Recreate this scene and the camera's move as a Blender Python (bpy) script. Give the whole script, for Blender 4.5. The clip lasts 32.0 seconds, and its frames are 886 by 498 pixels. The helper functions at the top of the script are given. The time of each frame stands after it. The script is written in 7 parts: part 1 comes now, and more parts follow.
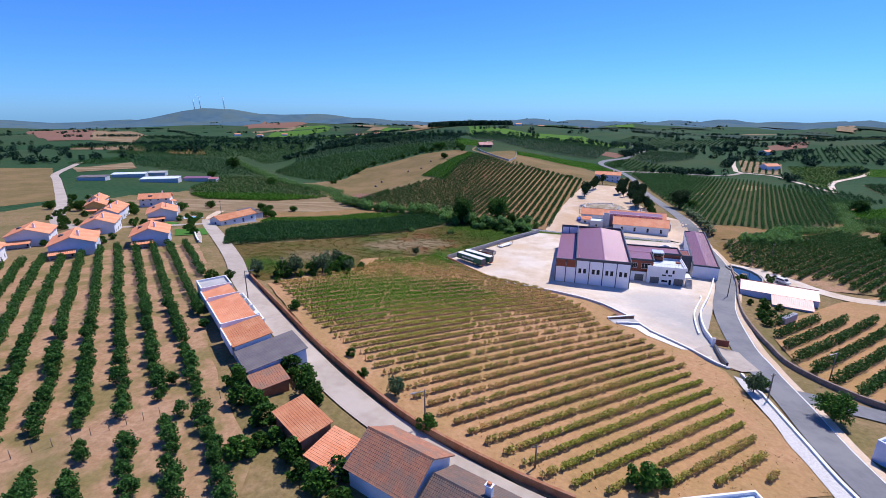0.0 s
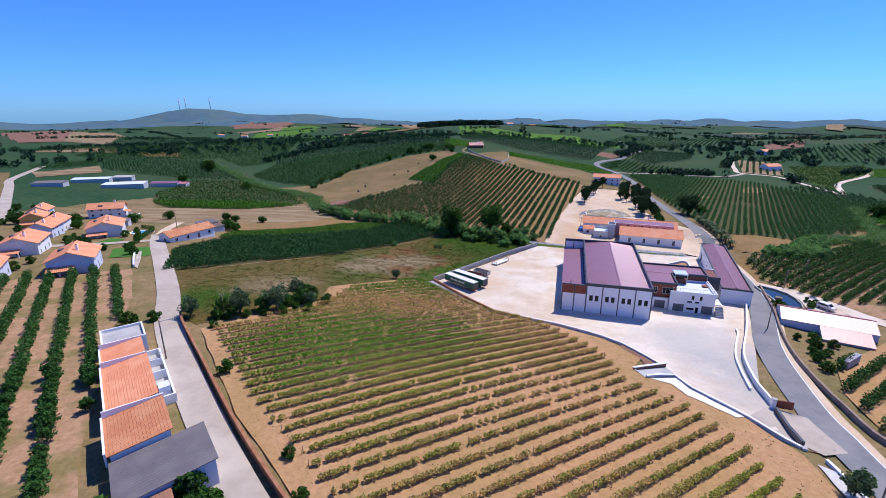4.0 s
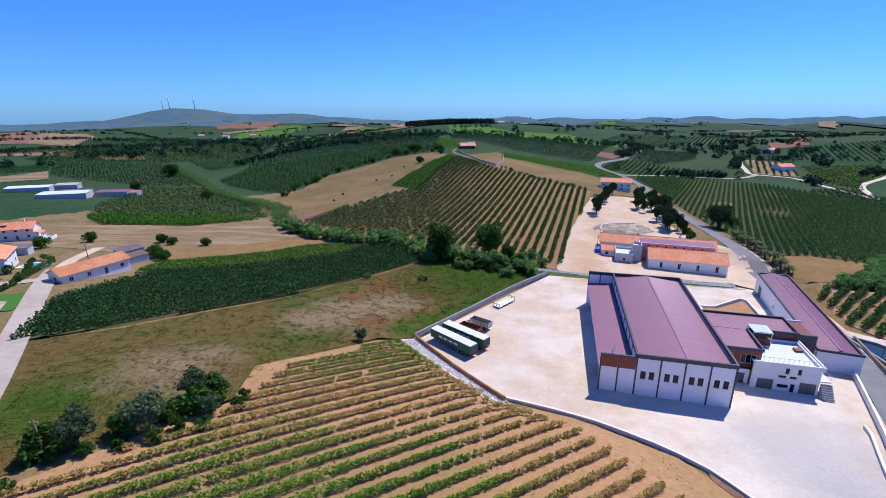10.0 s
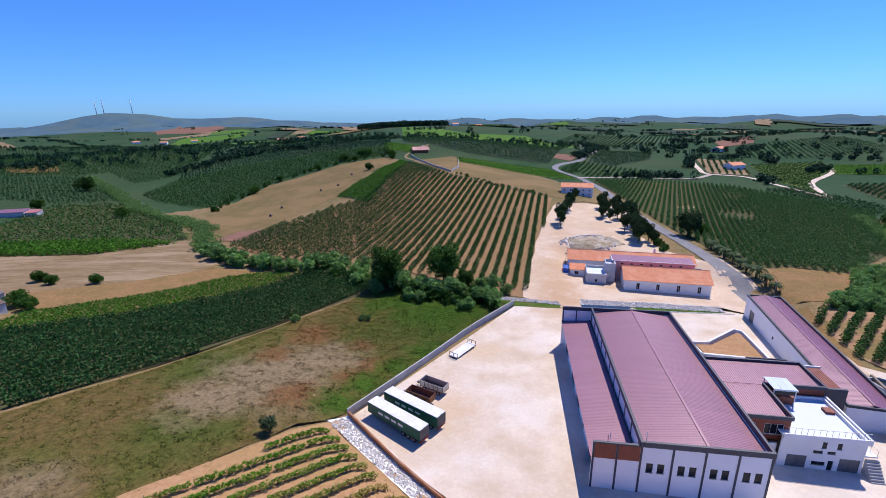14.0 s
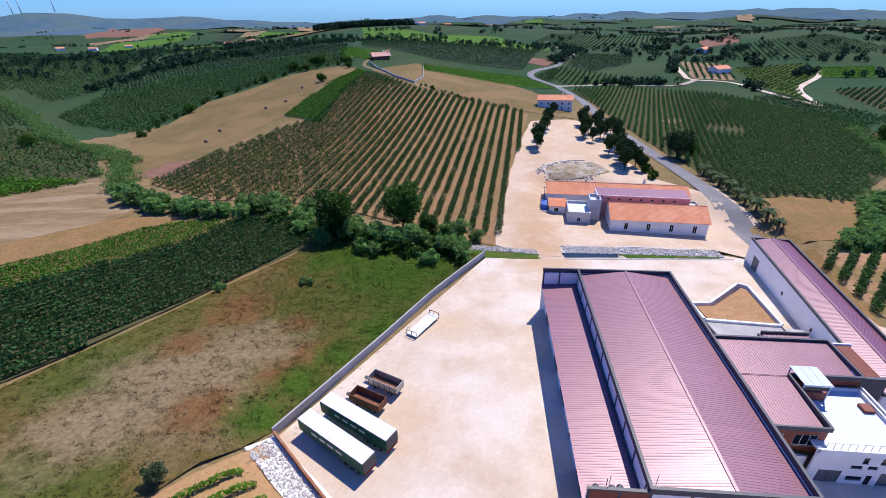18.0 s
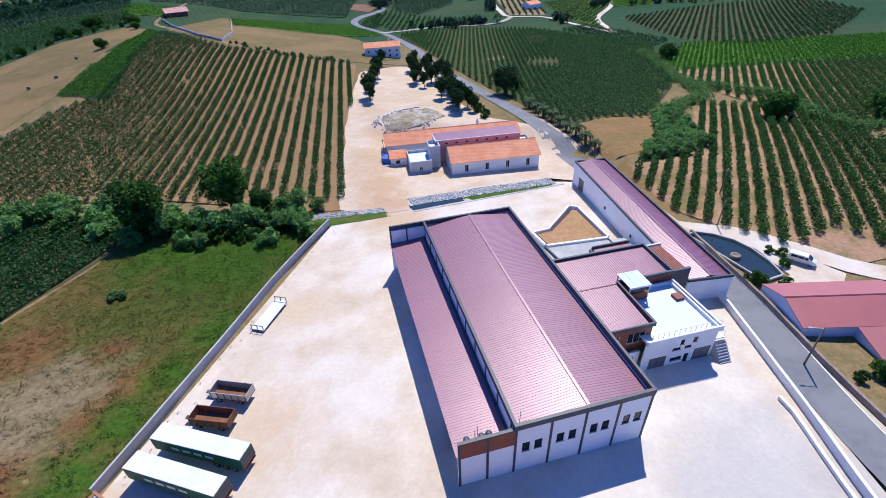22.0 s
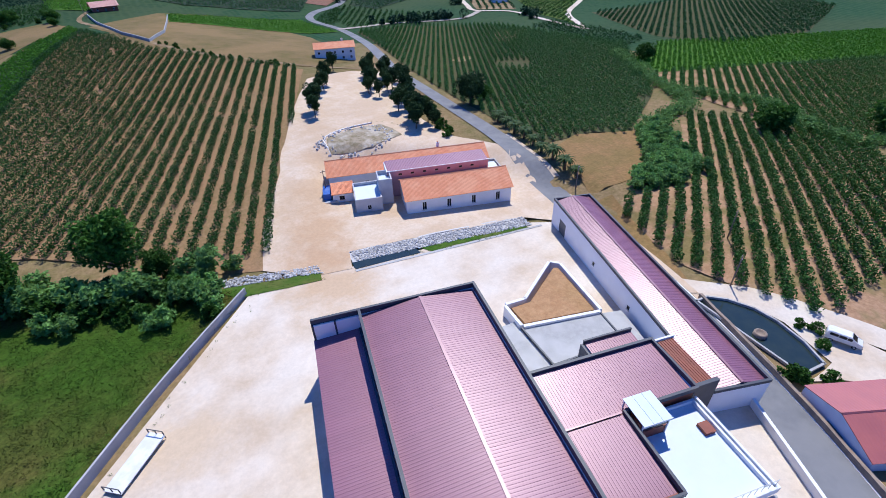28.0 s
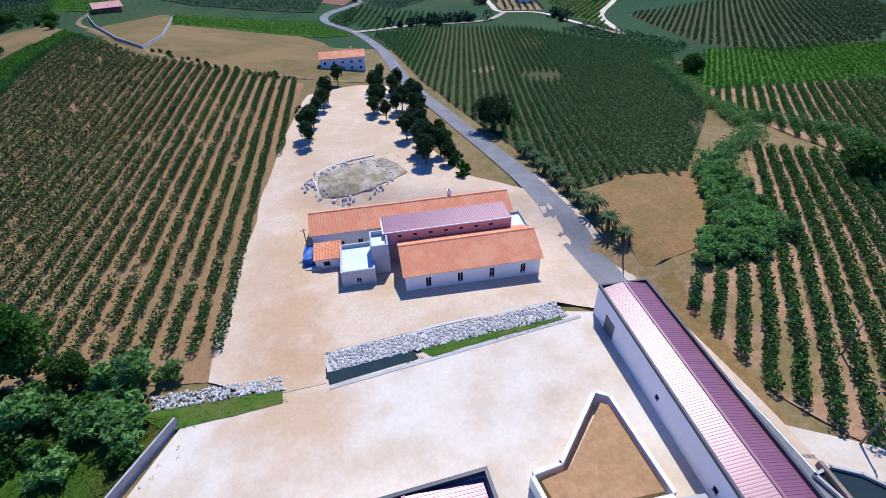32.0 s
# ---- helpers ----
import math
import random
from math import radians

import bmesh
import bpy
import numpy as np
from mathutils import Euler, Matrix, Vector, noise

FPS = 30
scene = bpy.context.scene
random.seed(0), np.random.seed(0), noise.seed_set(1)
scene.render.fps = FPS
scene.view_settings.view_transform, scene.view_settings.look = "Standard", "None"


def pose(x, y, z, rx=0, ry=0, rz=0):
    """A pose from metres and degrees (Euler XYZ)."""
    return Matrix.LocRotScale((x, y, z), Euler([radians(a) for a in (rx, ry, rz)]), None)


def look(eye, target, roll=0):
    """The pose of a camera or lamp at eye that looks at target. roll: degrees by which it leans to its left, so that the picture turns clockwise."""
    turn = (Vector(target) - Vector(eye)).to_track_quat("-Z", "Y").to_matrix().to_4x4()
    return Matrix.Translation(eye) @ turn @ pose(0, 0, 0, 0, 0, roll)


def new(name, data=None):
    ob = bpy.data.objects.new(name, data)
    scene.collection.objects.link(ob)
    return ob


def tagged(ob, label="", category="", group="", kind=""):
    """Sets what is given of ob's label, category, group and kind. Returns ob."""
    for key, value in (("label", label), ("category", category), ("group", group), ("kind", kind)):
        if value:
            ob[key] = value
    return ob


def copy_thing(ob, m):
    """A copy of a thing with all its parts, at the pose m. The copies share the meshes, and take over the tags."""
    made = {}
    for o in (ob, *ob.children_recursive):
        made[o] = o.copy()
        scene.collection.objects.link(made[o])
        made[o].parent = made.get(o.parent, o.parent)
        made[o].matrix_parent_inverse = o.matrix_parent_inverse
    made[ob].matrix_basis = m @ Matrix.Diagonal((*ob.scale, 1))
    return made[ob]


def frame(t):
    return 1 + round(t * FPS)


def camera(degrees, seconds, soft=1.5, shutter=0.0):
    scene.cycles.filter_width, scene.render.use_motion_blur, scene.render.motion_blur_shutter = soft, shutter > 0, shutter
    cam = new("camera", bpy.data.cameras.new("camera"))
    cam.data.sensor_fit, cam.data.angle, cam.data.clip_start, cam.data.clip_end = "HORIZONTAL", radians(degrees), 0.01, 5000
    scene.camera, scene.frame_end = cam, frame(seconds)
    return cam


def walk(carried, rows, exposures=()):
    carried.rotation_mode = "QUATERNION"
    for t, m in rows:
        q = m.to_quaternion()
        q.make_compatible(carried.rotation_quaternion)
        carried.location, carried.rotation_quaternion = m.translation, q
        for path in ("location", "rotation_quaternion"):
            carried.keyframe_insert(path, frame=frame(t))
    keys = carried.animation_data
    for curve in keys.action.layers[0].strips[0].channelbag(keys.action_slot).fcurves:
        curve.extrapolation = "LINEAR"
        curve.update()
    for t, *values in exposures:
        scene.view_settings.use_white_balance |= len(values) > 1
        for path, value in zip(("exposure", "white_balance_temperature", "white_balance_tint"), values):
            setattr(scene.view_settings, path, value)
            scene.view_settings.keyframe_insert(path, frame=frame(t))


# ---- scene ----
cam = camera(88.0, 32.0, soft=0.5)
PATH = [
    (0, (0.00, -0.00, 61.00), (-0.29, 19.11, 55.12), 0.11),
    (0.5, (0.33, 3.39, 60.76), (0.11, 22.50, 54.88), 0.05),
    (1, (0.49, 6.82, 60.46), (0.37, 25.94, 54.58), 0.06),
    (1.5, (0.94, 10.27, 60.31), (0.89, 29.38, 54.42), -0.03),
    (2, (1.00, 13.86, 60.27), (0.99, 32.96, 54.37), 0.00),
    (2.5, (0.95, 17.30, 60.05), (1.00, 36.41, 54.15), 0.07),
    (3, (1.21, 20.77, 59.99), (1.27, 39.89, 54.11), 0.04),
    (3.5, (1.36, 24.23, 60.13), (1.44, 43.34, 54.24), 0.02),
    (5.5, (2.30, 38.58, 59.67), (2.40, 57.69, 53.79), -0.27),
    (6, (2.26, 42.25, 59.41), (2.39, 61.36, 53.52), -0.21),
    (6.5, (2.19, 46.18, 58.94), (2.33, 65.29, 53.05), -0.15),
    (7, (2.53, 49.87, 58.86), (2.67, 68.98, 52.97), -0.26),
    (7.5, (2.83, 53.49, 58.67), (2.96, 72.60, 52.78), -0.31),
    (8, (2.89, 57.47, 58.48), (3.03, 76.58, 52.59), -0.22),
    (8.5, (2.89, 61.16, 58.40), (3.05, 80.28, 52.51), -0.29),
    (9, (2.89, 65.27, 58.22), (3.11, 84.38, 52.32), -0.20),
    (9.5, (3.02, 69.02, 58.26), (3.42, 88.12, 52.35), -0.17),
    (10, (3.54, 72.81, 58.37), (4.02, 91.90, 52.44), -0.28),
    (10.5, (4.01, 76.38, 58.27), (4.48, 95.49, 52.36), -0.32),
    (11, (4.33, 79.95, 58.42), (4.87, 99.05, 52.52), -0.25),
    (11.5, (4.85, 83.50, 58.41), (5.62, 102.60, 52.52), -0.35),
    (12, (5.58, 86.68, 58.37), (7.61, 105.69, 52.48), -0.40),
    (12.5, (6.08, 90.11, 58.59), (8.19, 109.11, 52.69), -0.40),
    (13, (7.04, 93.51, 58.65), (9.18, 112.51, 52.76), -0.58),
    (13.5, (8.10, 96.92, 58.68), (10.29, 115.91, 52.81), -0.73),
    (14, (8.86, 100.42, 58.67), (11.09, 119.40, 52.79), -0.81),
    (14.5, (9.74, 104.25, 58.30), (12.00, 123.23, 52.43), -0.81),
    (16.5, (13.38, 120.07, 58.99), (16.85, 138.53, 52.14), -1.19),
    (17, (14.73, 122.16, 58.95), (18.05, 140.24, 51.09), -1.30),
    (17.5, (15.70, 123.68, 59.26), (18.87, 141.38, 50.49), -1.38),
    (18, (16.29, 125.26, 59.26), (19.37, 142.61, 49.81), -1.25),
    (18.5, (17.01, 126.11, 58.94), (19.97, 143.20, 48.99), -1.33),
    (19, (17.25, 126.86, 58.55), (20.20, 143.77, 48.27), -1.29),
    (19.5, (18.03, 127.65, 58.33), (20.87, 144.41, 47.78), -1.33),
    (20, (18.52, 127.88, 58.13), (21.39, 144.52, 47.42), -1.32),
    (20.5, (19.41, 128.09, 57.60), (23.17, 144.49, 46.78), -1.82),
    (21, (20.00, 128.56, 57.53), (25.47, 144.34, 46.55), -2.04),
    (21.5, (21.24, 128.89, 57.32), (28.23, 143.97, 46.20), -2.41),
    (22, (22.66, 128.89, 57.16), (30.64, 143.40, 45.96), -2.70),
    (22.5, (23.95, 129.00, 57.05), (32.03, 143.43, 45.81), -2.70),
    (23, (25.16, 129.23, 56.88), (33.24, 143.65, 45.63), -2.70),
    (23.5, (26.40, 130.22, 56.88), (34.50, 144.59, 45.56), -2.66),
    (24, (27.83, 131.42, 56.88), (36.00, 145.72, 45.52), -2.73),
    (24.5, (29.37, 132.93, 57.19), (37.69, 147.07, 45.74), -2.87),
    (25, (30.83, 134.52, 56.84), (39.25, 148.61, 45.42), -2.86),
    (25.5, (31.67, 136.76, 56.31), (40.24, 150.79, 44.91), -2.40),
    (27.5, (38.89, 147.30, 56.22), (47.68, 161.12, 44.74), -2.10),
    (28, (41.05, 150.33, 56.44), (49.86, 164.11, 44.93), -2.07),
    (28.5, (43.19, 153.46, 56.59), (52.05, 167.18, 45.05), -1.97),
    (29, (45.47, 156.50, 56.68), (54.43, 170.14, 45.12), -2.05),
    (29.5, (47.75, 159.53, 56.86), (56.73, 173.14, 45.29), -2.17),
    (30, (50.11, 162.61, 56.88), (59.03, 176.26, 45.28), -2.35),
    (30.5, (52.69, 165.46, 56.81), (61.38, 179.25, 45.22), -2.45),
    (31, (54.68, 168.66, 56.58), (62.97, 182.71, 45.02), -2.20),
    (31.5, (56.99, 171.64, 56.55), (65.08, 185.79, 44.97), -2.22),
    (32, (59.28, 174.57, 56.51), (67.35, 188.71, 44.90), -2.27),
]
walk(cam, [(t, look(eye, target, roll)) for t, eye, target, roll in PATH], ((0, -0.14, 6250, 16), (8, -0.2, 6100, 16), (16, -0.14, 6400, 18), (20, -0.06, 6250, 14), (23, -0.08, 5900, 10), (32, -0.16, 5850, 10)))

from mathutils import geometry

# ---------------------------------------------------------------- light
SUN = Vector((0.45, 0.45, 1.0)).normalized()
world = bpy.data.worlds.new("world")
scene.world = world
world.use_nodes = True
wn = world.node_tree.nodes
sky = wn.new("ShaderNodeTexSky")
sky.sky_type, sky.sun_disc = "NISHITA", False
sky.sun_elevation, sky.sun_rotation = radians(57.5), radians(45)
sky.altitude, sky.air_density, sky.dust_density, sky.ozone_density = 100, 1.0, 0.08, 3.0
tint = wn.new("ShaderNodeMix")
tint.data_type, tint.blend_type = "RGBA", "MULTIPLY"
tint.inputs["Factor"].default_value = 1.0
tint.inputs["B"].default_value = (0.325, 0.755, 1.66, 1)
wn["Background"].inputs["Strength"].default_value = 0.113
world.node_tree.links.new(sky.outputs[0], tint.inputs["A"])
world.node_tree.links.new(tint.outputs["Result"], wn["Background"].inputs[0])
lamp = bpy.data.lights.new("sun", "SUN")
lamp.energy, lamp.angle, lamp.color = 5.4, radians(0.5), (1.0, 0.945, 0.85)
sun = new("sun", lamp)
sun.matrix_world = look(SUN * 300, (0, 0, 0))

# ---------------------------------------------------------------- materials


def mat(name, c1, c2=None, rough=0.75, metal=0.0, scale=2.0, c3=None, scale3=0.15, amount3=0.7, bump=0.0, bscale=30.0, island=0.0,
        objrand=0.0, where="Object", leafy=0.0, spec=0.4, stretch=None, zones=(), dots=None, mottle=0.0):
    m = bpy.data.materials.new(name)
    m.use_nodes = True
    nt = m.node_tree
    n, l = nt.nodes, nt.links
    b = n["Principled BSDF"]
    b.inputs["Roughness"].default_value, b.inputs["Metallic"].default_value = rough, metal
    b.inputs["Specular IOR Level"].default_value = min(spec, 0.08) if rough >= 0.9 or leafy else spec
    if where == "World":
        co = n.new("ShaderNodeNewGeometry").outputs["Position"]
    else:
        co = n.new("ShaderNodeTexCoord").outputs["Object"]
    if stretch:
        mp = n.new("ShaderNodeMapping")
        mp.inputs["Rotation"].default_value = (0, 0, radians(stretch[0]))
        mp.inputs["Scale"].default_value = stretch[1]
        l.new(co, mp.inputs[0])
        co = mp.outputs[0]

    def noise_at(s, detail=5.0, rgh=0.6):
        t = n.new("ShaderNodeTexNoise")
        t.inputs["Scale"].default_value, t.inputs["Detail"].default_value, t.inputs["Roughness"].default_value = s, detail, rgh
        l.new(co, t.inputs["Vector"])
        return t.outputs["Fac"]

    def ramp(v, lo, hi, a, c):
        r = n.new("ShaderNodeValToRGB")
        r.color_ramp.elements[0].position, r.color_ramp.elements[1].position = lo, hi
        r.color_ramp.elements[0].color, r.color_ramp.elements[1].color = (*a, 1), (*c, 1)
        l.new(v, r.inputs[0])
        return r.outputs[0]
    col = ramp(noise_at(scale), 0.35, 0.65, c1, c2 or c1)
    if dots:
        vo = n.new("ShaderNodeTexVoronoi")
        vo.inputs["Scale"].default_value, vo.inputs["Randomness"].default_value = dots[0], 0.35
        l.new(co, vo.inputs["Vector"])
        mx = n.new("ShaderNodeMix")
        mx.data_type = "RGBA"
        l.new(ramp(vo.outputs["Distance"], 0.30, 0.55, (0, 0, 0), (1, 1, 1)), mx.inputs["Factor"])
        l.new(col, mx.inputs["A"])
        mx.inputs["B"].default_value = (*dots[1], 1)
        col = mx.outputs["Result"]
    if c3:
        mx = n.new("ShaderNodeMix")
        mx.data_type = "RGBA"
        fac = ramp(noise_at(scale3, 3.0), 0.45, 0.6, (0, 0, 0), (amount3,) * 3)
        l.new(fac, mx.inputs["Factor"])
        l.new(col, mx.inputs["A"])
        mx.inputs["B"].default_value = (*c3, 1)
        col = mx.outputs["Result"]
    if zones:
        fl = n.new("ShaderNodeVectorMath")
        fl.operation = "MULTIPLY"
        l.new(co, fl.inputs[0])
        fl.inputs[1].default_value = (1, 1, 0)
        flat_co = fl.outputs[0]
    for zx, zy, zr, zc in zones:
        vm = n.new("ShaderNodeVectorMath")
        vm.operation = "DISTANCE"
        l.new(flat_co, vm.inputs[0])
        vm.inputs[1].default_value = (zx, zy, 0.0)
        ma = n.new("ShaderNodeMath")
        ma.operation = "MULTIPLY_ADD"
        l.new(noise_at(1.1 / zr, 8.0, 0.7), ma.inputs[0])
        ma.inputs[1].default_value = zr * 3.0
        l.new(vm.outputs["Value"], ma.inputs[2])
        mr = n.new("ShaderNodeMapRange")
        mr.inputs["From Min"].default_value, mr.inputs["From Max"].default_value = zr * 1.9, zr * 3.0
        mr.inputs["To Min"].default_value, mr.inputs["To Max"].default_value = 0.9, 0.0
        l.new(ma.outputs[0], mr.inputs[0])
        mx = n.new("ShaderNodeMix")
        mx.data_type = "RGBA"
        l.new(mr.outputs[0], mx.inputs["Factor"])
        l.new(col, mx.inputs["A"])
        mx.inputs["B"].default_value = (*zc, 1)
        col = mx.outputs["Result"]
    if mottle:
        hs = n.new("ShaderNodeHueSaturation")
        mr = n.new("ShaderNodeMapRange")
        mr.inputs["From Min"].default_value, mr.inputs["From Max"].default_value = 0.35, 0.65
        mr.inputs["To Min"].default_value, mr.inputs["To Max"].default_value = 1 - mottle, 1 + mottle
        l.new(noise_at(1.4, 10.0, 0.75), mr.inputs[0])
        l.new(mr.outputs[0], hs.inputs["Value"])
        l.new(col, hs.inputs["Color"])
        col = hs.outputs[0]
    for amount, src, out in ((island, "ShaderNodeNewGeometry", "Random Per Island"), (objrand, "ShaderNodeObjectInfo", "Random")):
        if amount:
            hs = n.new("ShaderNodeHueSaturation")
            mr = n.new("ShaderNodeMapRange")
            mr.inputs["To Min"].default_value, mr.inputs["To Max"].default_value = 1 - amount, 1 + amount
            l.new(n.new(src).outputs[out], mr.inputs[0])
            l.new(mr.outputs[0], hs.inputs["Value"])
            l.new(col, hs.inputs["Color"])
            col = hs.outputs[0]
    l.new(col, b.inputs["Base Color"])
    if bump:
        bp = n.new("ShaderNodeBump")
        bp.inputs["Strength"].default_value, bp.inputs["Distance"].default_value = bump, 0.05
        l.new(noise_at(bscale, 4.0), bp.inputs["Height"])
        l.new(bp.outputs[0], b.inputs["Normal"])
    if leafy:
        tr = n.new("ShaderNodeBsdfTranslucent")
        ms = n.new("ShaderNodeMixShader")
        ms.inputs[0].default_value = leafy
        glow = n.new("ShaderNodeHueSaturation")
        glow.inputs["Value"].default_value = 1.0 + leafy
        l.new(col, glow.inputs["Color"])
        l.new(glow.outputs[0], tr.inputs[0])
        l.new(b.outputs[0], ms.inputs[1])
        l.new(tr.outputs[0], ms.inputs[2])
        l.new(ms.outputs[0], n["Material Output"].inputs[0])
    return m


W = "World"
GRN, LUSH, STRAW, RUS = (0.062, 0.080, 0.014), (0.040, 0.092, 0.009), (0.215, 0.160, 0.088), (0.150, 0.075, 0.028)
MEADOW_ZONES = ((14, 216, 16, GRN), (-34, 194, 9, GRN), (26, 226, 14, LUSH), (8, 236, 10, LUSH), (-27, 169, 8, GRN), (-17, 190, 13, STRAW), (-5, 200, 7, STRAW), (-27, 180, 7, STRAW),
                (-11, 182, 5, RUS), (-13, 214, 6, RUS), (-20, 201, 4, RUS), (4, 195, 4, RUS), (-2, 190, 3, RUS), (0, 206, 3, RUS), (-58, 136, 8, LUSH), (-4, 180, 4, LUSH), (2, 187, 4, LUSH), (8, 194, 4, LUSH), (15, 201, 5, LUSH), (-45, 150, 9, STRAW))
VINE_GREEN = (0.070, 0.235, 0.010)
VINE_LIME = (0.270, 0.300, 0.045)
VINE_ZONES = ((-14, 94, 16, VINE_LIME), (-2, 106, 14, VINE_LIME), (10, 116, 10, VINE_LIME), (-30, 98, 10, VINE_LIME), (46, 74, 12, VINE_LIME), (24, 56, 11, VINE_LIME),
              (-33, 110, 9, VINE_GREEN), (-22, 116, 14, VINE_GREEN), (-8, 120, 12, VINE_GREEN), (4, 125, 8, VINE_GREEN), (-22, 105, 9, VINE_GREEN), (-10, 162, 13, VINE_GREEN), (-19, 153, 7, VINE_GREEN))
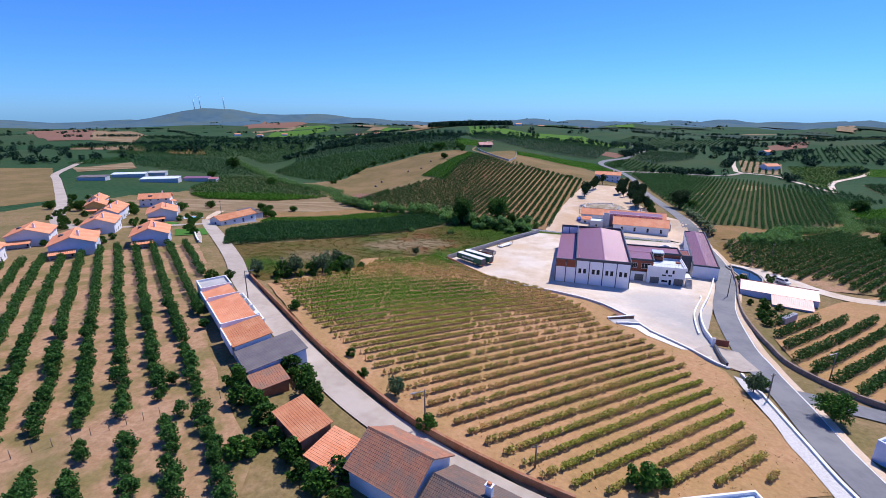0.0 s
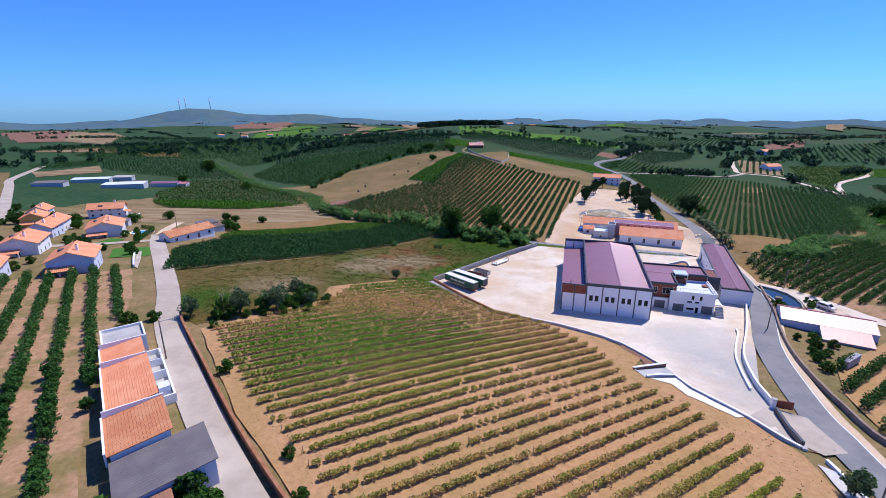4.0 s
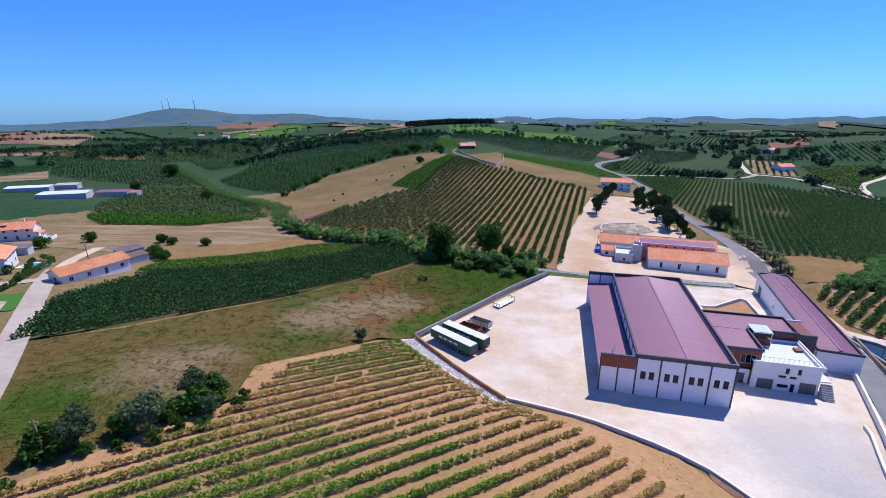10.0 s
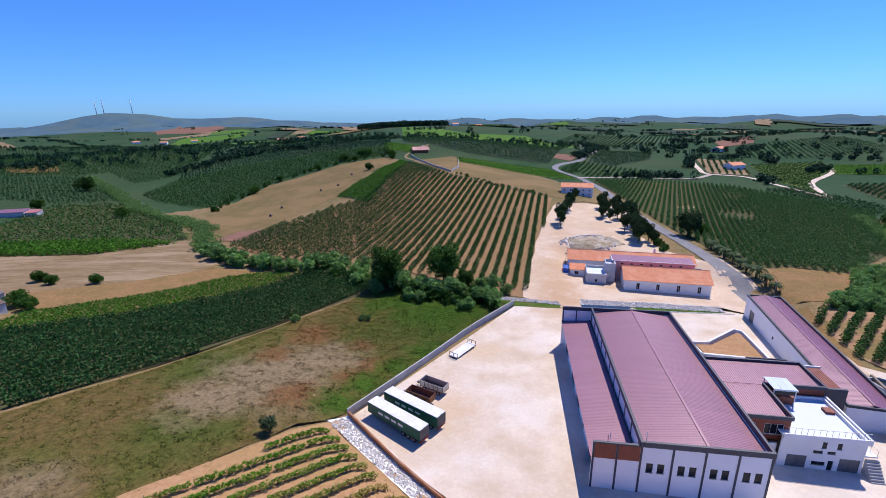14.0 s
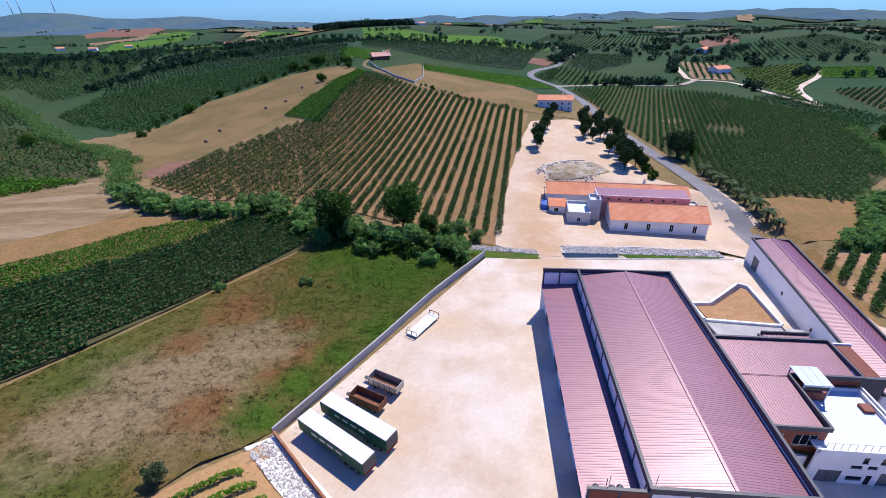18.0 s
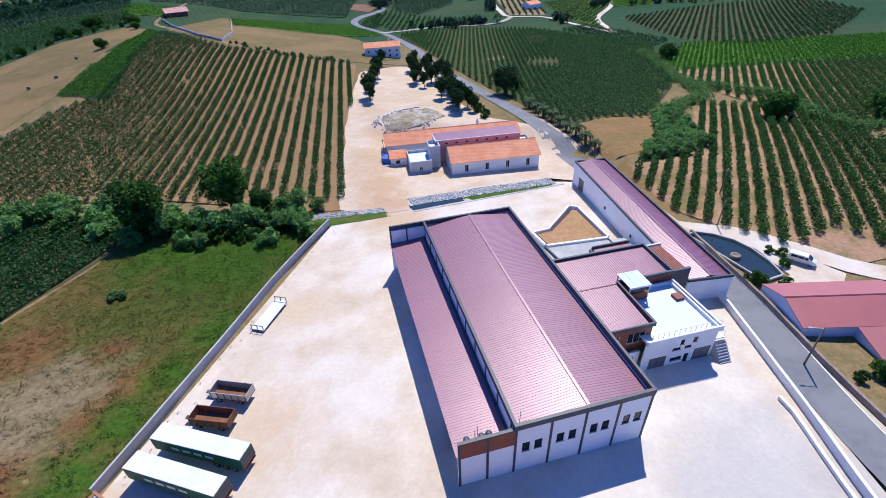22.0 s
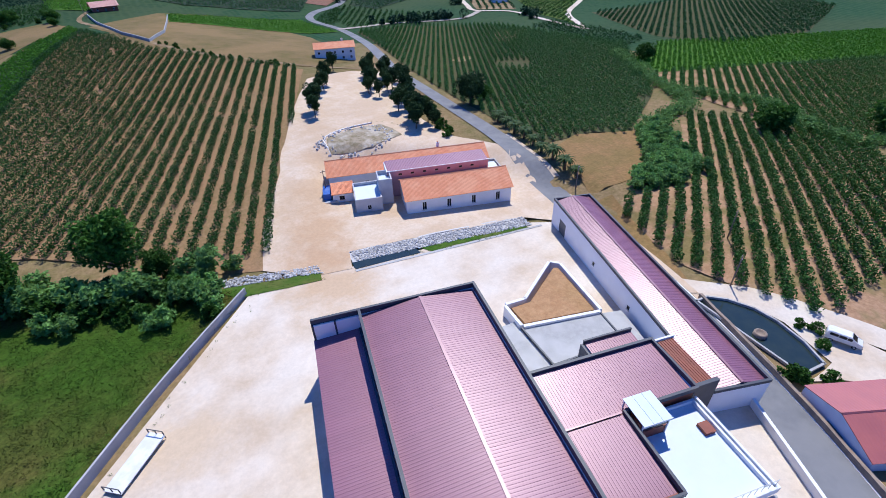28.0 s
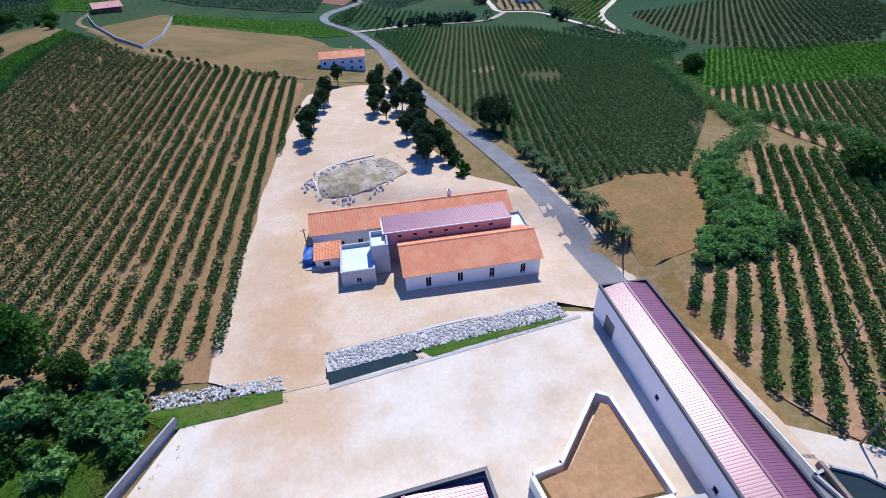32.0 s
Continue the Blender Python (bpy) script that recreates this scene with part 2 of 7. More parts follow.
M = dict(
    drygrass=mat("dry grass", (0.27, 0.185, 0.095), (0.20, 0.145, 0.062), 0.95, scale=0.5, c3=(0.085, 0.105, 0.025), scale3=0.05, amount3=0.4, where=W, bump=0.6, bscale=3, mottle=0.25),
    farmland=mat("farmland", (0.011, 0.050, 0.017), (0.022, 0.068, 0.024), 0.95, scale=0.05, c3=(0.075, 0.085, 0.035), scale3=0.005, amount3=0.35, where=W, bump=0.6, bscale=0.6, dots=(0.21, (0.038, 0.078, 0.030))),
    meadow=mat("meadow", (0.140, 0.092, 0.032), (0.092, 0.076, 0.020), 0.95, scale=0.6, c3=(0.072, 0.090, 0.016), scale3=0.05, amount3=0.55, where=W, bump=1.0, bscale=4, zones=MEADOW_ZONES, mottle=0.42),
    meadow_green=mat("green meadow", (0.050, 0.115, 0.014), (0.085, 0.140, 0.022), 0.95, scale=0.5, c3=(0.17, 0.14, 0.05), scale3=0.12, amount3=0.4, where=W, bump=0.8, bscale=5),
    straw=mat("bleached straw", (0.26, 0.180, 0.096), (0.185, 0.130, 0.062), 0.95, scale=0.5, c3=(0.34, 0.255, 0.155), scale3=0.12, where=W, bump=0.7, bscale=5, stretch=(-40, (0.25, 1.0, 1.0)), mottle=0.18),
    russet=mat("russet grass", (0.28, 0.165, 0.070), (0.23, 0.145, 0.060), 0.95, scale=0.5, c3=(0.16, 0.13, 0.04), scale3=0.1, amount3=0.4, where=W, bump=0.6, bscale=4, mottle=0.25),
    vinesoil=mat("vineyard soil", (0.39, 0.218, 0.105), (0.44, 0.262, 0.132), 0.95, scale=0.8, c3=(0.34, 0.215, 0.088), scale3=0.06, where=W, bump=0.5, bscale=5, zones=tuple((x, y, r * 0.9, (0.29, 0.19, 0.080)) for x, y, r, c in VINE_ZONES[6:10]), mottle=0.16),
    orchsoil=mat("orchard soil", (0.33, 0.195, 0.110), (0.40, 0.25, 0.15), 0.95, scale=0.8, c3=(0.150, 0.140, 0.045), scale3=0.12, where=W, bump=0.5, bscale=5, mottle=0.18),
    hillsoil=mat("hill soil", (0.30, 0.19, 0.098), (0.22, 0.15, 0.068), 0.95, scale=0.9, c3=(0.31, 0.185, 0.095), scale3=0.05, where=W, bump=0.5, bscale=5, mottle=0.18),
    redsoil=mat("red soil", (0.20, 0.105, 0.070), (0.25, 0.14, 0.095), 0.95, scale=0.4, where=W, bump=0.4, bscale=4, mottle=0.18),
    tan=mat("mown slope", (0.205, 0.142, 0.062), (0.148, 0.118, 0.042), 0.95, scale=0.15, c3=(0.25, 0.165, 0.074), scale3=0.03, where=W, bump=0.6, bscale=3, mottle=0.18),
    # green pushed towards blue, carrying distance haze in the colour
    darkfield=mat("dark crop", (0.012, 0.040, 0.022), (0.022, 0.054, 0.030), 0.95, scale=0.2, where=W, bump=0.6, bscale=1.5, dots=(0.19, (0.048, 0.068, 0.040))),
    brightfield=mat("bright vines", (0.085, 0.185, 0.022), (0.065, 0.145, 0.018), 0.95, scale=0.25, where=W, bump=0.6, bscale=1.5),
    gravel=mat("pale gravel", (0.66, 0.555, 0.435), (0.55, 0.43, 0.305), 0.95, scale=0.16, c3=(0.70, 0.63, 0.54), scale3=0.05, where=W, bump=0.4, bscale=9, zones=((61, 220, 8, (0.54, 0.38, 0.235)), (20, 176, 6, (0.58, 0.43, 0.29)), (30, 200, 5, (0.59, 0.45, 0.30)), (72, 118, 17, (0.40, 0.38, 0.35)), (66, 138, 10, (0.50, 0.46, 0.41)), (10, 170, 7, (0.58, 0.46, 0.33))), mottle=0.07),
    dirt=mat("packed dirt", (0.60, 0.455, 0.315), (0.64, 0.515, 0.385), 0.95, scale=0.35, c3=(0.54, 0.395, 0.26), scale3=0.07, where=W, bump=0.4, bscale=6, zones=((62, 231, 7, (0.50, 0.325, 0.19)), (66, 243, 7, (0.51, 0.34, 0.20)), (71, 257, 7, (0.52, 0.36, 0.22)), (80, 276, 6, (0.53, 0.37, 0.23)), (86, 296, 7, (0.54, 0.39, 0.25)), (84, 240, 3, (0.54, 0.39, 0.25))), mottle=0.07),
    lane=mat("lane concrete", (0.44, 0.375, 0.31), (0.38, 0.32, 0.26), 0.9, scale=0.6, c3=(0.49, 0.425, 0.355), scale3=0.12, where=W, bump=0.2, bscale=12),
    asphalt=mat("asphalt", (0.185, 0.185, 0.19), (0.155, 0.155, 0.16), 0.85, scale=0.9, c3=(0.23, 0.225, 0.22), scale3=0.10, where=W, bump=0.2, bscale=25),
    concrete=mat("concrete", (0.42, 0.41, 0.39), (0.35, 0.34, 0.32), 0.85, scale=1.2, c3=(0.48, 0.47, 0.45), scale3=0.3, bump=0.15),
    plaster=mat("white plaster", (0.80, 0.80, 0.80), (0.75, 0.75, 0.75), 0.8, scale=0.6, c3=(0.70, 0.69, 0.67), scale3=0.18, amount3=0.5, bump=0.08),
    panel=mat("white wall panel", (0.82, 0.82, 0.84), (0.78, 0.78, 0.80), 0.55, scale=0.4, bump=0.03),
    greywall=mat("grey render", (0.52, 0.52, 0.53), (0.46, 0.46, 0.47), 0.85, scale=0.6, bump=0.08),
    bluewall=mat("pale blue render", (0.62, 0.66, 0.76), (0.56, 0.60, 0.70), 0.85, scale=0.6, bump=0.08),
    yellowwall=mat("ochre render", (0.62, 0.42, 0.13), (0.56, 0.37, 0.11), 0.85, scale=0.6, bump=0.08),
    pinkwall=mat("pink render", (0.52, 0.30, 0.32), (0.47, 0.27, 0.29), 0.85, scale=0.6, bump=0.08),
    brickwall=mat("old brick render", (0.36, 0.15, 0.075), (0.30, 0.13, 0.07), 0.9, scale=1.4, c3=(0.40, 0.22, 0.13), scale3=0.5, bump=0.3, bscale=9),
    charcoal=mat("charcoal trim", (0.045, 0.05, 0.065), (0.06, 0.065, 0.08), 0.5, scale=1.0),
    rust=mat("rust-red cladding", (0.26, 0.065, 0.032), (0.21, 0.052, 0.028), 0.55, scale=0.7, bump=0.05),
    maroon=mat("maroon roof sheet", (0.250, 0.094, 0.130), (0.225, 0.084, 0.118), 0.41, metal=0.10, scale=0.25, c3=(0.285, 0.118, 0.158), scale3=0.12, amount3=0.5, spec=0.82, objrand=0.04),
    redroof=mat("red roof sheet", (0.42, 0.11, 0.085), (0.37, 0.095, 0.08), 0.46, scale=0.3, spec=1.0, objrand=0.05),
    tile=mat("terracotta tiles", (0.58, 0.23, 0.10), (0.50, 0.185, 0.085), 0.8, scale=1.3, c3=(0.63, 0.30, 0.15), scale3=0.3, island=0.0, bump=0.1),
    tilebright=mat("bright roof tiles", (0.76, 0.30, 0.150), (0.70, 0.265, 0.125), 0.8, scale=1.0, c3=(0.80, 0.37, 0.20), scale3=0.3, bump=0.1),
    tileold=mat("weathered roof tiles", (0.44, 0.20, 0.11), (0.34, 0.15, 0.09), 0.85, scale=1.6, c3=(0.25, 0.17, 0.12), scale3=0.5, bump=0.3),
    tiledark=mat("lichened roof tiles", (0.24, 0.155, 0.12), (0.19, 0.13, 0.10), 0.9, scale=1.8, c3=(0.15, 0.13, 0.115), scale3=0.5, bump=0.3),
    greyroof=mat("grey fibre roof", (0.17, 0.145, 0.15), (0.13, 0.115, 0.12), 0.85, scale=0.8, c3=(0.20, 0.18, 0.17), scale3=0.4, bump=0.2),
    whiteroof=mat("white roof membrane", (0.64, 0.70, 0.71), (0.60, 0.66, 0.68), 0.6, scale=0.5, c3=(0.62, 0.66, 0.67), scale3=0.3, bump=0.05),
    glass=mat("dark window glass", (0.012, 0.014, 0.018), (0.018, 0.02, 0.025), 0.12, scale=0.5, spec=0.25),
    skyglass=mat("pale roof glazing", (0.70, 0.76, 0.79), (0.64, 0.71, 0.75), 0.2, scale=0.6, spec=0.8),
    shutter=mat("dark door leaf", (0.10, 0.105, 0.11), (0.13, 0.135, 0.14), 0.5, scale=0.8),
    stone=mat("white rubble", (0.68, 0.66, 0.62), (0.52, 0.49, 0.45), 0.9, scale=3.0, objrand=0.15, island=0.25, bump=0.5, bscale=6),
    oldstone=mat("brown fieldstone", (0.27, 0.20, 0.15), (0.33, 0.26, 0.20), 0.95, scale=1.5, c3=(0.20, 0.16, 0.13), scale3=0.5, bump=0.6, bscale=5),
    metal=mat("galvanised steel", (0.45, 0.46, 0.47), (0.38, 0.39, 0.40), 0.45, metal=0.7, scale=2),
    wood=mat("weathered wood", (0.16, 0.12, 0.09), (0.22, 0.17, 0.13), 0.85, scale=3, bump=0.2),
    bark=mat("bark", (0.10, 0.075, 0.055), (0.15, 0.115, 0.085), 0.95, scale=6, bump=0.5, bscale=14),
    green=mat("green tarpaulin", (0.02, 0.105, 0.055), (0.025, 0.12, 0.065), 0.6, scale=1.0),
    whitepaint=mat("white paint", (0.78, 0.78, 0.77), (0.70, 0.70, 0.69), 0.5, scale=1.0, c3=(0.60, 0.59, 0.57), scale3=0.5, amount3=0.4),
    rustysteel=mat("rusty steel", (0.22, 0.085, 0.04), (0.15, 0.075, 0.05), 0.85, scale=1.5, c3=(0.30, 0.12, 0.05), scale3=0.8, bump=0.2),
    darksteel=mat("dark steel", (0.055, 0.058, 0.065), (0.075, 0.078, 0.085), 0.55, scale=1.5),
    rubber=mat("black rubber", (0.018, 0.018, 0.018), (0.026, 0.026, 0.026), 0.85, scale=4),
    redlamp=mat("red lamp lens", (0.45, 0.02, 0.02), (0.40, 0.02, 0.02), 0.3),
    blue=mat("blue tarpaulin", (0.02, 0.09, 0.36), (0.03, 0.12, 0.42), 0.5, scale=1.5),
    pool=mat("pool water", (0.04, 0.36, 0.56), (0.05, 0.42, 0.60), 0.05, scale=1.0, spec=0.6),
    water=mat("pond water", (0.022, 0.034, 0.028), (0.030, 0.042, 0.030), 0.06, scale=0.5, spec=0.6, bump=0.05, bscale=2),
    lawn=mat("lawn", (0.07, 0.19, 0.03), (0.055, 0.155, 0.025), 0.95, scale=0.7, where=W, bump=0.4, bscale=6),
    marking=mat("road paint", (0.74, 0.74, 0.73), (0.64, 0.64, 0.63), 0.7, scale=1.0, where=W),
    # distance haze is put into this blue-grey base colour
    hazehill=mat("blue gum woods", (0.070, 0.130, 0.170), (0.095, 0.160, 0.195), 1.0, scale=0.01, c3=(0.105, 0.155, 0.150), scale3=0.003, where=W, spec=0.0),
    # grassy earth whose base colour is darkened to carry the canopy shade
    shaded_orchgrass=mat("shaded orchard floor", (0.060, 0.075, 0.028), (0.10, 0.085, 0.040), 0.95, scale=0.6, where=W, bump=0.5, bscale=5),
    leaf_vine=mat("vine leaves", (0.42, 0.320, 0.095), (0.55, 0.375, 0.165), 0.7, scale=1.2, c3=(0.16, 0.230, 0.022), scale3=0.45, amount3=0.6, where=W, island=0.5, leafy=0.42, zones=VINE_ZONES),
    leaf_orch=mat("orchard leaves", (0.034, 0.102, 0.018), (0.060, 0.138, 0.030), 0.6, scale=0.5, island=0.4, objrand=0.15, leafy=0.22),
    leaf_hill=mat("hill vine leaves", (0.026, 0.082, 0.018), (0.046, 0.112, 0.026), 0.65, scale=0.2, where=W, island=0.4, leafy=0.22),
    leaf_dark=mat("dense orchard leaves", (0.024, 0.080, 0.022), (0.042, 0.108, 0.032), 0.6, scale=0.2, where=W, island=0.4, leafy=0.2),
    leaf_corn=mat("maize leaves", (0.026, 0.090, 0.022), (0.050, 0.135, 0.036), 0.5, scale=0.2, where=W, island=0.4, leafy=0.25),
    leaf_bright=mat("bright leaves", (0.075, 0.200, 0.018), (0.055, 0.155, 0.014), 0.65, scale=0.2, where=W, island=0.35, leafy=0.25),
    leaf_tree=mat("tree leaves", (0.032, 0.092, 0.012), (0.064, 0.140, 0.022), 0.6, scale=0.6, island=0.4, objrand=0.25, leafy=0.25),
    leaf_olive=mat("olive leaves", (0.095, 0.140, 0.070), (0.060, 0.105, 0.040), 0.6, scale=0.6, island=0.4, objrand=0.2, leafy=0.3),
    leaf_cone=mat("dense orchard foliage", (0.044, 0.130, 0.030), (0.076, 0.168, 0.044), 0.6, scale=0.2, where=W, island=0.4, leafy=0.25),
    leaf_reed=mat("reed leaves", (0.180, 0.320, 0.090), (0.120, 0.240, 0.060), 0.6, scale=0.4, island=0.35, objrand=0.25, leafy=0.35),
    leaf_pine=mat("pine needles", (0.024, 0.056, 0.018), (0.040, 0.078, 0.026), 0.7, scale=0.6, island=0.4, objrand=0.15, leafy=0.15),
    leaf_palm=mat("palm fronds", (0.055, 0.095, 0.030), (0.085, 0.125, 0.040), 0.5, scale=0.6, island=0.3, leafy=0.15),
    # bluish green, with far haze tinted into the leaf colour
    leaf_wood=mat("distant wood leaves", (0.016, 0.048, 0.026), (0.028, 0.066, 0.034), 0.8, scale=0.05, where=W, island=0.35, leafy=0.15),
    leaf_meadow=mat("meadow weeds", (0.19, 0.150, 0.042), (0.13, 0.130, 0.028), 0.9, scale=0.6, c3=(0.085, 0.118, 0.018), scale3=0.05, amount3=0.6, where=W, island=0.3, leafy=0.2, zones=MEADOW_ZONES),
    leaf_weed=mat("green weeds", (0.050, 0.120, 0.012), (0.085, 0.150, 0.022), 0.8, scale=0.6, where=W, island=0.35, leafy=0.2),
    scrub=mat("grey scrub", (0.36, 0.29, 0.20), (0.23, 0.19, 0.11), 0.95, scale=0.6, c3=(0.52, 0.46, 0.37), scale3=0.2, where=W, bump=0.9, bscale=3, mottle=0.18),
    leaf_dry=mat("dry grass blades", (0.42, 0.29, 0.135), (0.33, 0.235, 0.10), 0.9, scale=0.3, c3=(0.20, 0.19, 0.06), scale3=0.030, where=W, island=0.2, leafy=0.15),
)

# ---------------------------------------------------------------- the lie of the land
BUMPS = [(-60, 110, 70, -2.4), (-20, 140, 60, 3.3), (20, 60, 80, 0.5), (60, 100, 50, -0.9), (40, 190, 60, -2.8), (-20, 215, 60, -5.1), (-90, 170, 70, 6.2), (-80, 260, 70, 0.4), (-150, 130, 120, -2.1), (-110, 380, 100, -3.3), (20, 300, 60, 1.2), (40, 360, 60, -0.8), (40, 440, 60, 9.1), (35, 500, 70, 6.0), (60, 620, 110, 20.0)]
BUMPS += [(105, 380, 50, 4.0), (100, 310, 50, 4.0), (150, 300, 70, -2.3), (140, 210, 60, 4.7), (230, 220, 90, -4.0), (290, 350, 110, 2.3), (110, 150, 45, -3.7), (-40, 0, 110, 9.7), (90, 30, 80, -2.8), (0, 800, 220, 17.5), (-110, 560, 130, -14.0), (-300, -50, 260, 19.0), (400, 450, 200, -11.8), (-300, 500, 200, -0.5), (350, 0, 200, 5.5), (150, 560, 90, -13.2)]
YARD = [(0, 176), (18, 151), (33, 144), (44, 134), (50, 120), (51, 115), (54, 109), (63, 97), (72, 104), (82, 125), (100, 154), (122, 186), (124, 226), (118, 246), (84, 272), (66, 232), (45, 227)]


def outside(x, y, outline):
    """Distance outside an outline; 0 within it."""
    x, y = np.broadcast_arrays(np.asarray(x, float), np.asarray(y, float))
    best, within = np.full(x.shape, 1e9), np.zeros(x.shape, bool)
    for (ax, ay), (bx, by) in zip(outline, outline[1:] + outline[:1]):
        dx, dy = bx - ax, by - ay
        t = np.clip(((x - ax) * dx + (y - ay) * dy) / (dx * dx + dy * dy), 0, 1)
        best = np.minimum(best, np.hypot(x - ax - t * dx, y - ay - t * dy))
        within ^= ((ay > y) != (by > y)) & (x < dx * (y - ay) / (dy if dy else 1e-9) + ax)
    return np.where(within, 0, best)


def land(x, y):
    x, y = np.asarray(x, float), np.asarray(y, float)
    z = -2.0 + sum(k * np.exp(-((x - a) ** 2 + (y - b) ** 2) / (2 * s * s)) for a, b, s, k in BUMPS)
    r = np.hypot(x - 40, y - 200)
    w = np.clip((r - 420) / 500, 0, 1)
    w = w * w * (3 - 2 * w)
    roll = 7 * np.sin(x / 170 + 0.6) * np.cos(y / 230 + 0.4) + 6 * np.sin((x + y) / 310 + 1.9) + 4 * np.sin((x - 1.6 * y) / 140)
    q = np.clip((r - 1000) / 2400, 0, 1)
    z = z + w * (roll * (1 + 1.3 * q) - 2) - 34 * np.clip((r - 600) / 3900, 0, 1.3) - 36 * q
    z = z + w * 104 * np.exp(-((x + 2200) / 410) ** 2 - ((y - 4180) / 420) ** 2) + w * 84 * np.exp(-((x + 1480) / 560) ** 2 - ((y - 4500) / 420) ** 2)
    z = z + w * (26 + 13 * np.sin(x / 210 + 0.5) + 9 * np.sin(x / 83)) * np.exp(-((x - 2000) / 1900) ** 4 - ((y - 3700 + 0.25 * x) / 420) ** 2)
    z = z + 22 * np.exp(-((x - 60) / 260) ** 2 - ((y - 1250) / 220) ** 2)
    w = 1 - np.clip((outside(x, y, YARD) - 1) / 9, 0, 1)
    w = w * w * (3 - 2 * w)
    rise = 0.105 * np.clip(146 - y, 0, 40) * np.clip(1 - (x - 46) / 42, 0.25, 1.1)
    return z * (1 - w) + (1.2 - 0.02 * (y - 150) - 0.025 * (x - 60) + rise) * w


def lz(x, y):
    return float(land(x, y))


# ---------------------------------------------------------------- builders


def mesh_ob(name, verts, faces, material, parent=None, label="", smooth=False):
    me = bpy.data.meshes.new(name)
    me.from_pydata([tuple(v) for v in verts], [], [tuple(f) for f in faces])
    me.materials.append(material)
    if smooth:
        me.polygons.foreach_set("use_smooth", [True] * len(me.polygons))
    me.update()
    ob = new(name, me)
    if parent is not None:
        ob.parent = parent
    if label:
        ob["label"] = label
    return ob


def part(name, bm, material, parent, label=""):
    me = bpy.data.meshes.new(name)
    bmesh.ops.recalc_face_normals(bm, faces=bm.faces)
    bm.to_mesh(me)
    bm.free()
    me.materials.append(material)
    ob = new(name, me)
    ob.parent = parent
    if label:
        ob["label"] = label
    return ob


def share(ob, parent, m):
    """Another object on the mesh of ob."""
    o = bpy.data.objects.new(ob.name, ob.data)
    scene.collection.objects.link(o)
    o.parent = parent
    o.matrix_basis = m
    if "label" in ob:
        o["label"] = ob["label"]
    return o


def thing(name, m, label, category, group="", kind=""):
    ob = new(name)
    ob.empty_display_size = 0.3
    ob.matrix_basis = m
    return tagged(ob, label, category, group, kind)


def quads(name, v, material, parent=None, label=""):
    """Many loose quads from an array of shape (n, 4, 3)."""
    v = np.asarray(v, np.float32).reshape(-1, 4, 3)
    n = len(v)
    me = bpy.data.meshes.new(name)
    me.vertices.add(4 * n)
    me.vertices.foreach_set("co", v.ravel())
    me.loops.add(4 * n)
    me.loops.foreach_set("vertex_index", np.arange(4 * n, dtype=np.int32))
    me.polygons.add(n)
    me.polygons.foreach_set("loop_start", np.arange(0, 4 * n, 4, dtype=np.int32))
    me.materials.append(material)
    me.update(calc_edges=True)
    ob = new(name, me)
    if parent is not None:
        ob.parent = parent
    if label:
        ob["label"] = label
    return ob


BOX = [(0, 3, 2, 1), (4, 5, 6, 7), (0, 1, 5, 4), (1, 2, 6, 5), (2, 3, 7, 6), (3, 0, 4, 7)]


def box_data(boxes):
    v, f = [], []
    for x0, x1, y0, y1, z0, z1 in boxes:
        k = len(v)
        v += [(x0, y0, z0), (x1, y0, z0), (x1, y1, z0), (x0, y1, z0), (x0, y0, z1), (x1, y0, z1), (x1, y1, z1), (x0, y1, z1)]
        f += [tuple(k + i for i in q) for q in BOX]
    return v, f


def box(name, material, parent, x0, x1, y0, y1, z0, z1, label=""):
    return mesh_ob(name, *box_data([(x0, x1, y0, y1, z0, z1)]), material, parent, label)


def soft_box(name, material, parent, x0, x1, y0, y1, z0, z1, r=0.05, label=""):
    bm = bmesh.new()
    bmesh.ops.create_cube(bm, size=1, matrix=Matrix.Translation(((x0 + x1) / 2, (y0 + y1) / 2, (z0 + z1) / 2)) @ Matrix.Diagonal((x1 - x0, y1 - y0, z1 - z0, 1)))
    bmesh.ops.bevel(bm, geom=bm.edges[:], offset=r, segments=2, affect="EDGES")
    return part(name, bm, material, parent, label)


def tube(name, material, parent, rings, sides=8, label=""):
    """A closed tube through rings of (x, y, z, radius), each lying level."""
    v, f = [], []
    for x, y, z, r in rings:
        v += [(x + r * math.cos(2 * math.pi * i / sides), y + r * math.sin(2 * math.pi * i / sides), z) for i in range(sides)]
    for k in range(len(rings) - 1):
        f += [(k * sides + i, k * sides + (i + 1) % sides, (k + 1) * sides + (i + 1) % sides, (k + 1) * sides + i) for i in range(sides)]
    f += [tuple(range(sides))[::-1], tuple(range((len(rings) - 1) * sides, len(rings) * sides))]
    return mesh_ob(name, v, f, material, parent, label, smooth=True)


def prism(name, material, parent, outline, z0, z1, label=""):
    n = len(outline)
    v = [(x, y, z0) for x, y in outline] + [(x, y, z1) for x, y in outline]
    area = sum(a[0] * b[1] - b[0] * a[1] for a, b in zip(outline, outline[1:] + outline[:1]))
    ring = list(range(n)) if area > 0 else list(range(n))[::-1]
    f = [tuple(ring[::-1]), tuple(n + i for i in ring)] + [(a, b, n + b, n + a) for a, b in zip(ring, ring[1:] + ring[:1])]
    return mesh_ob(name, v, f, material, parent, label)


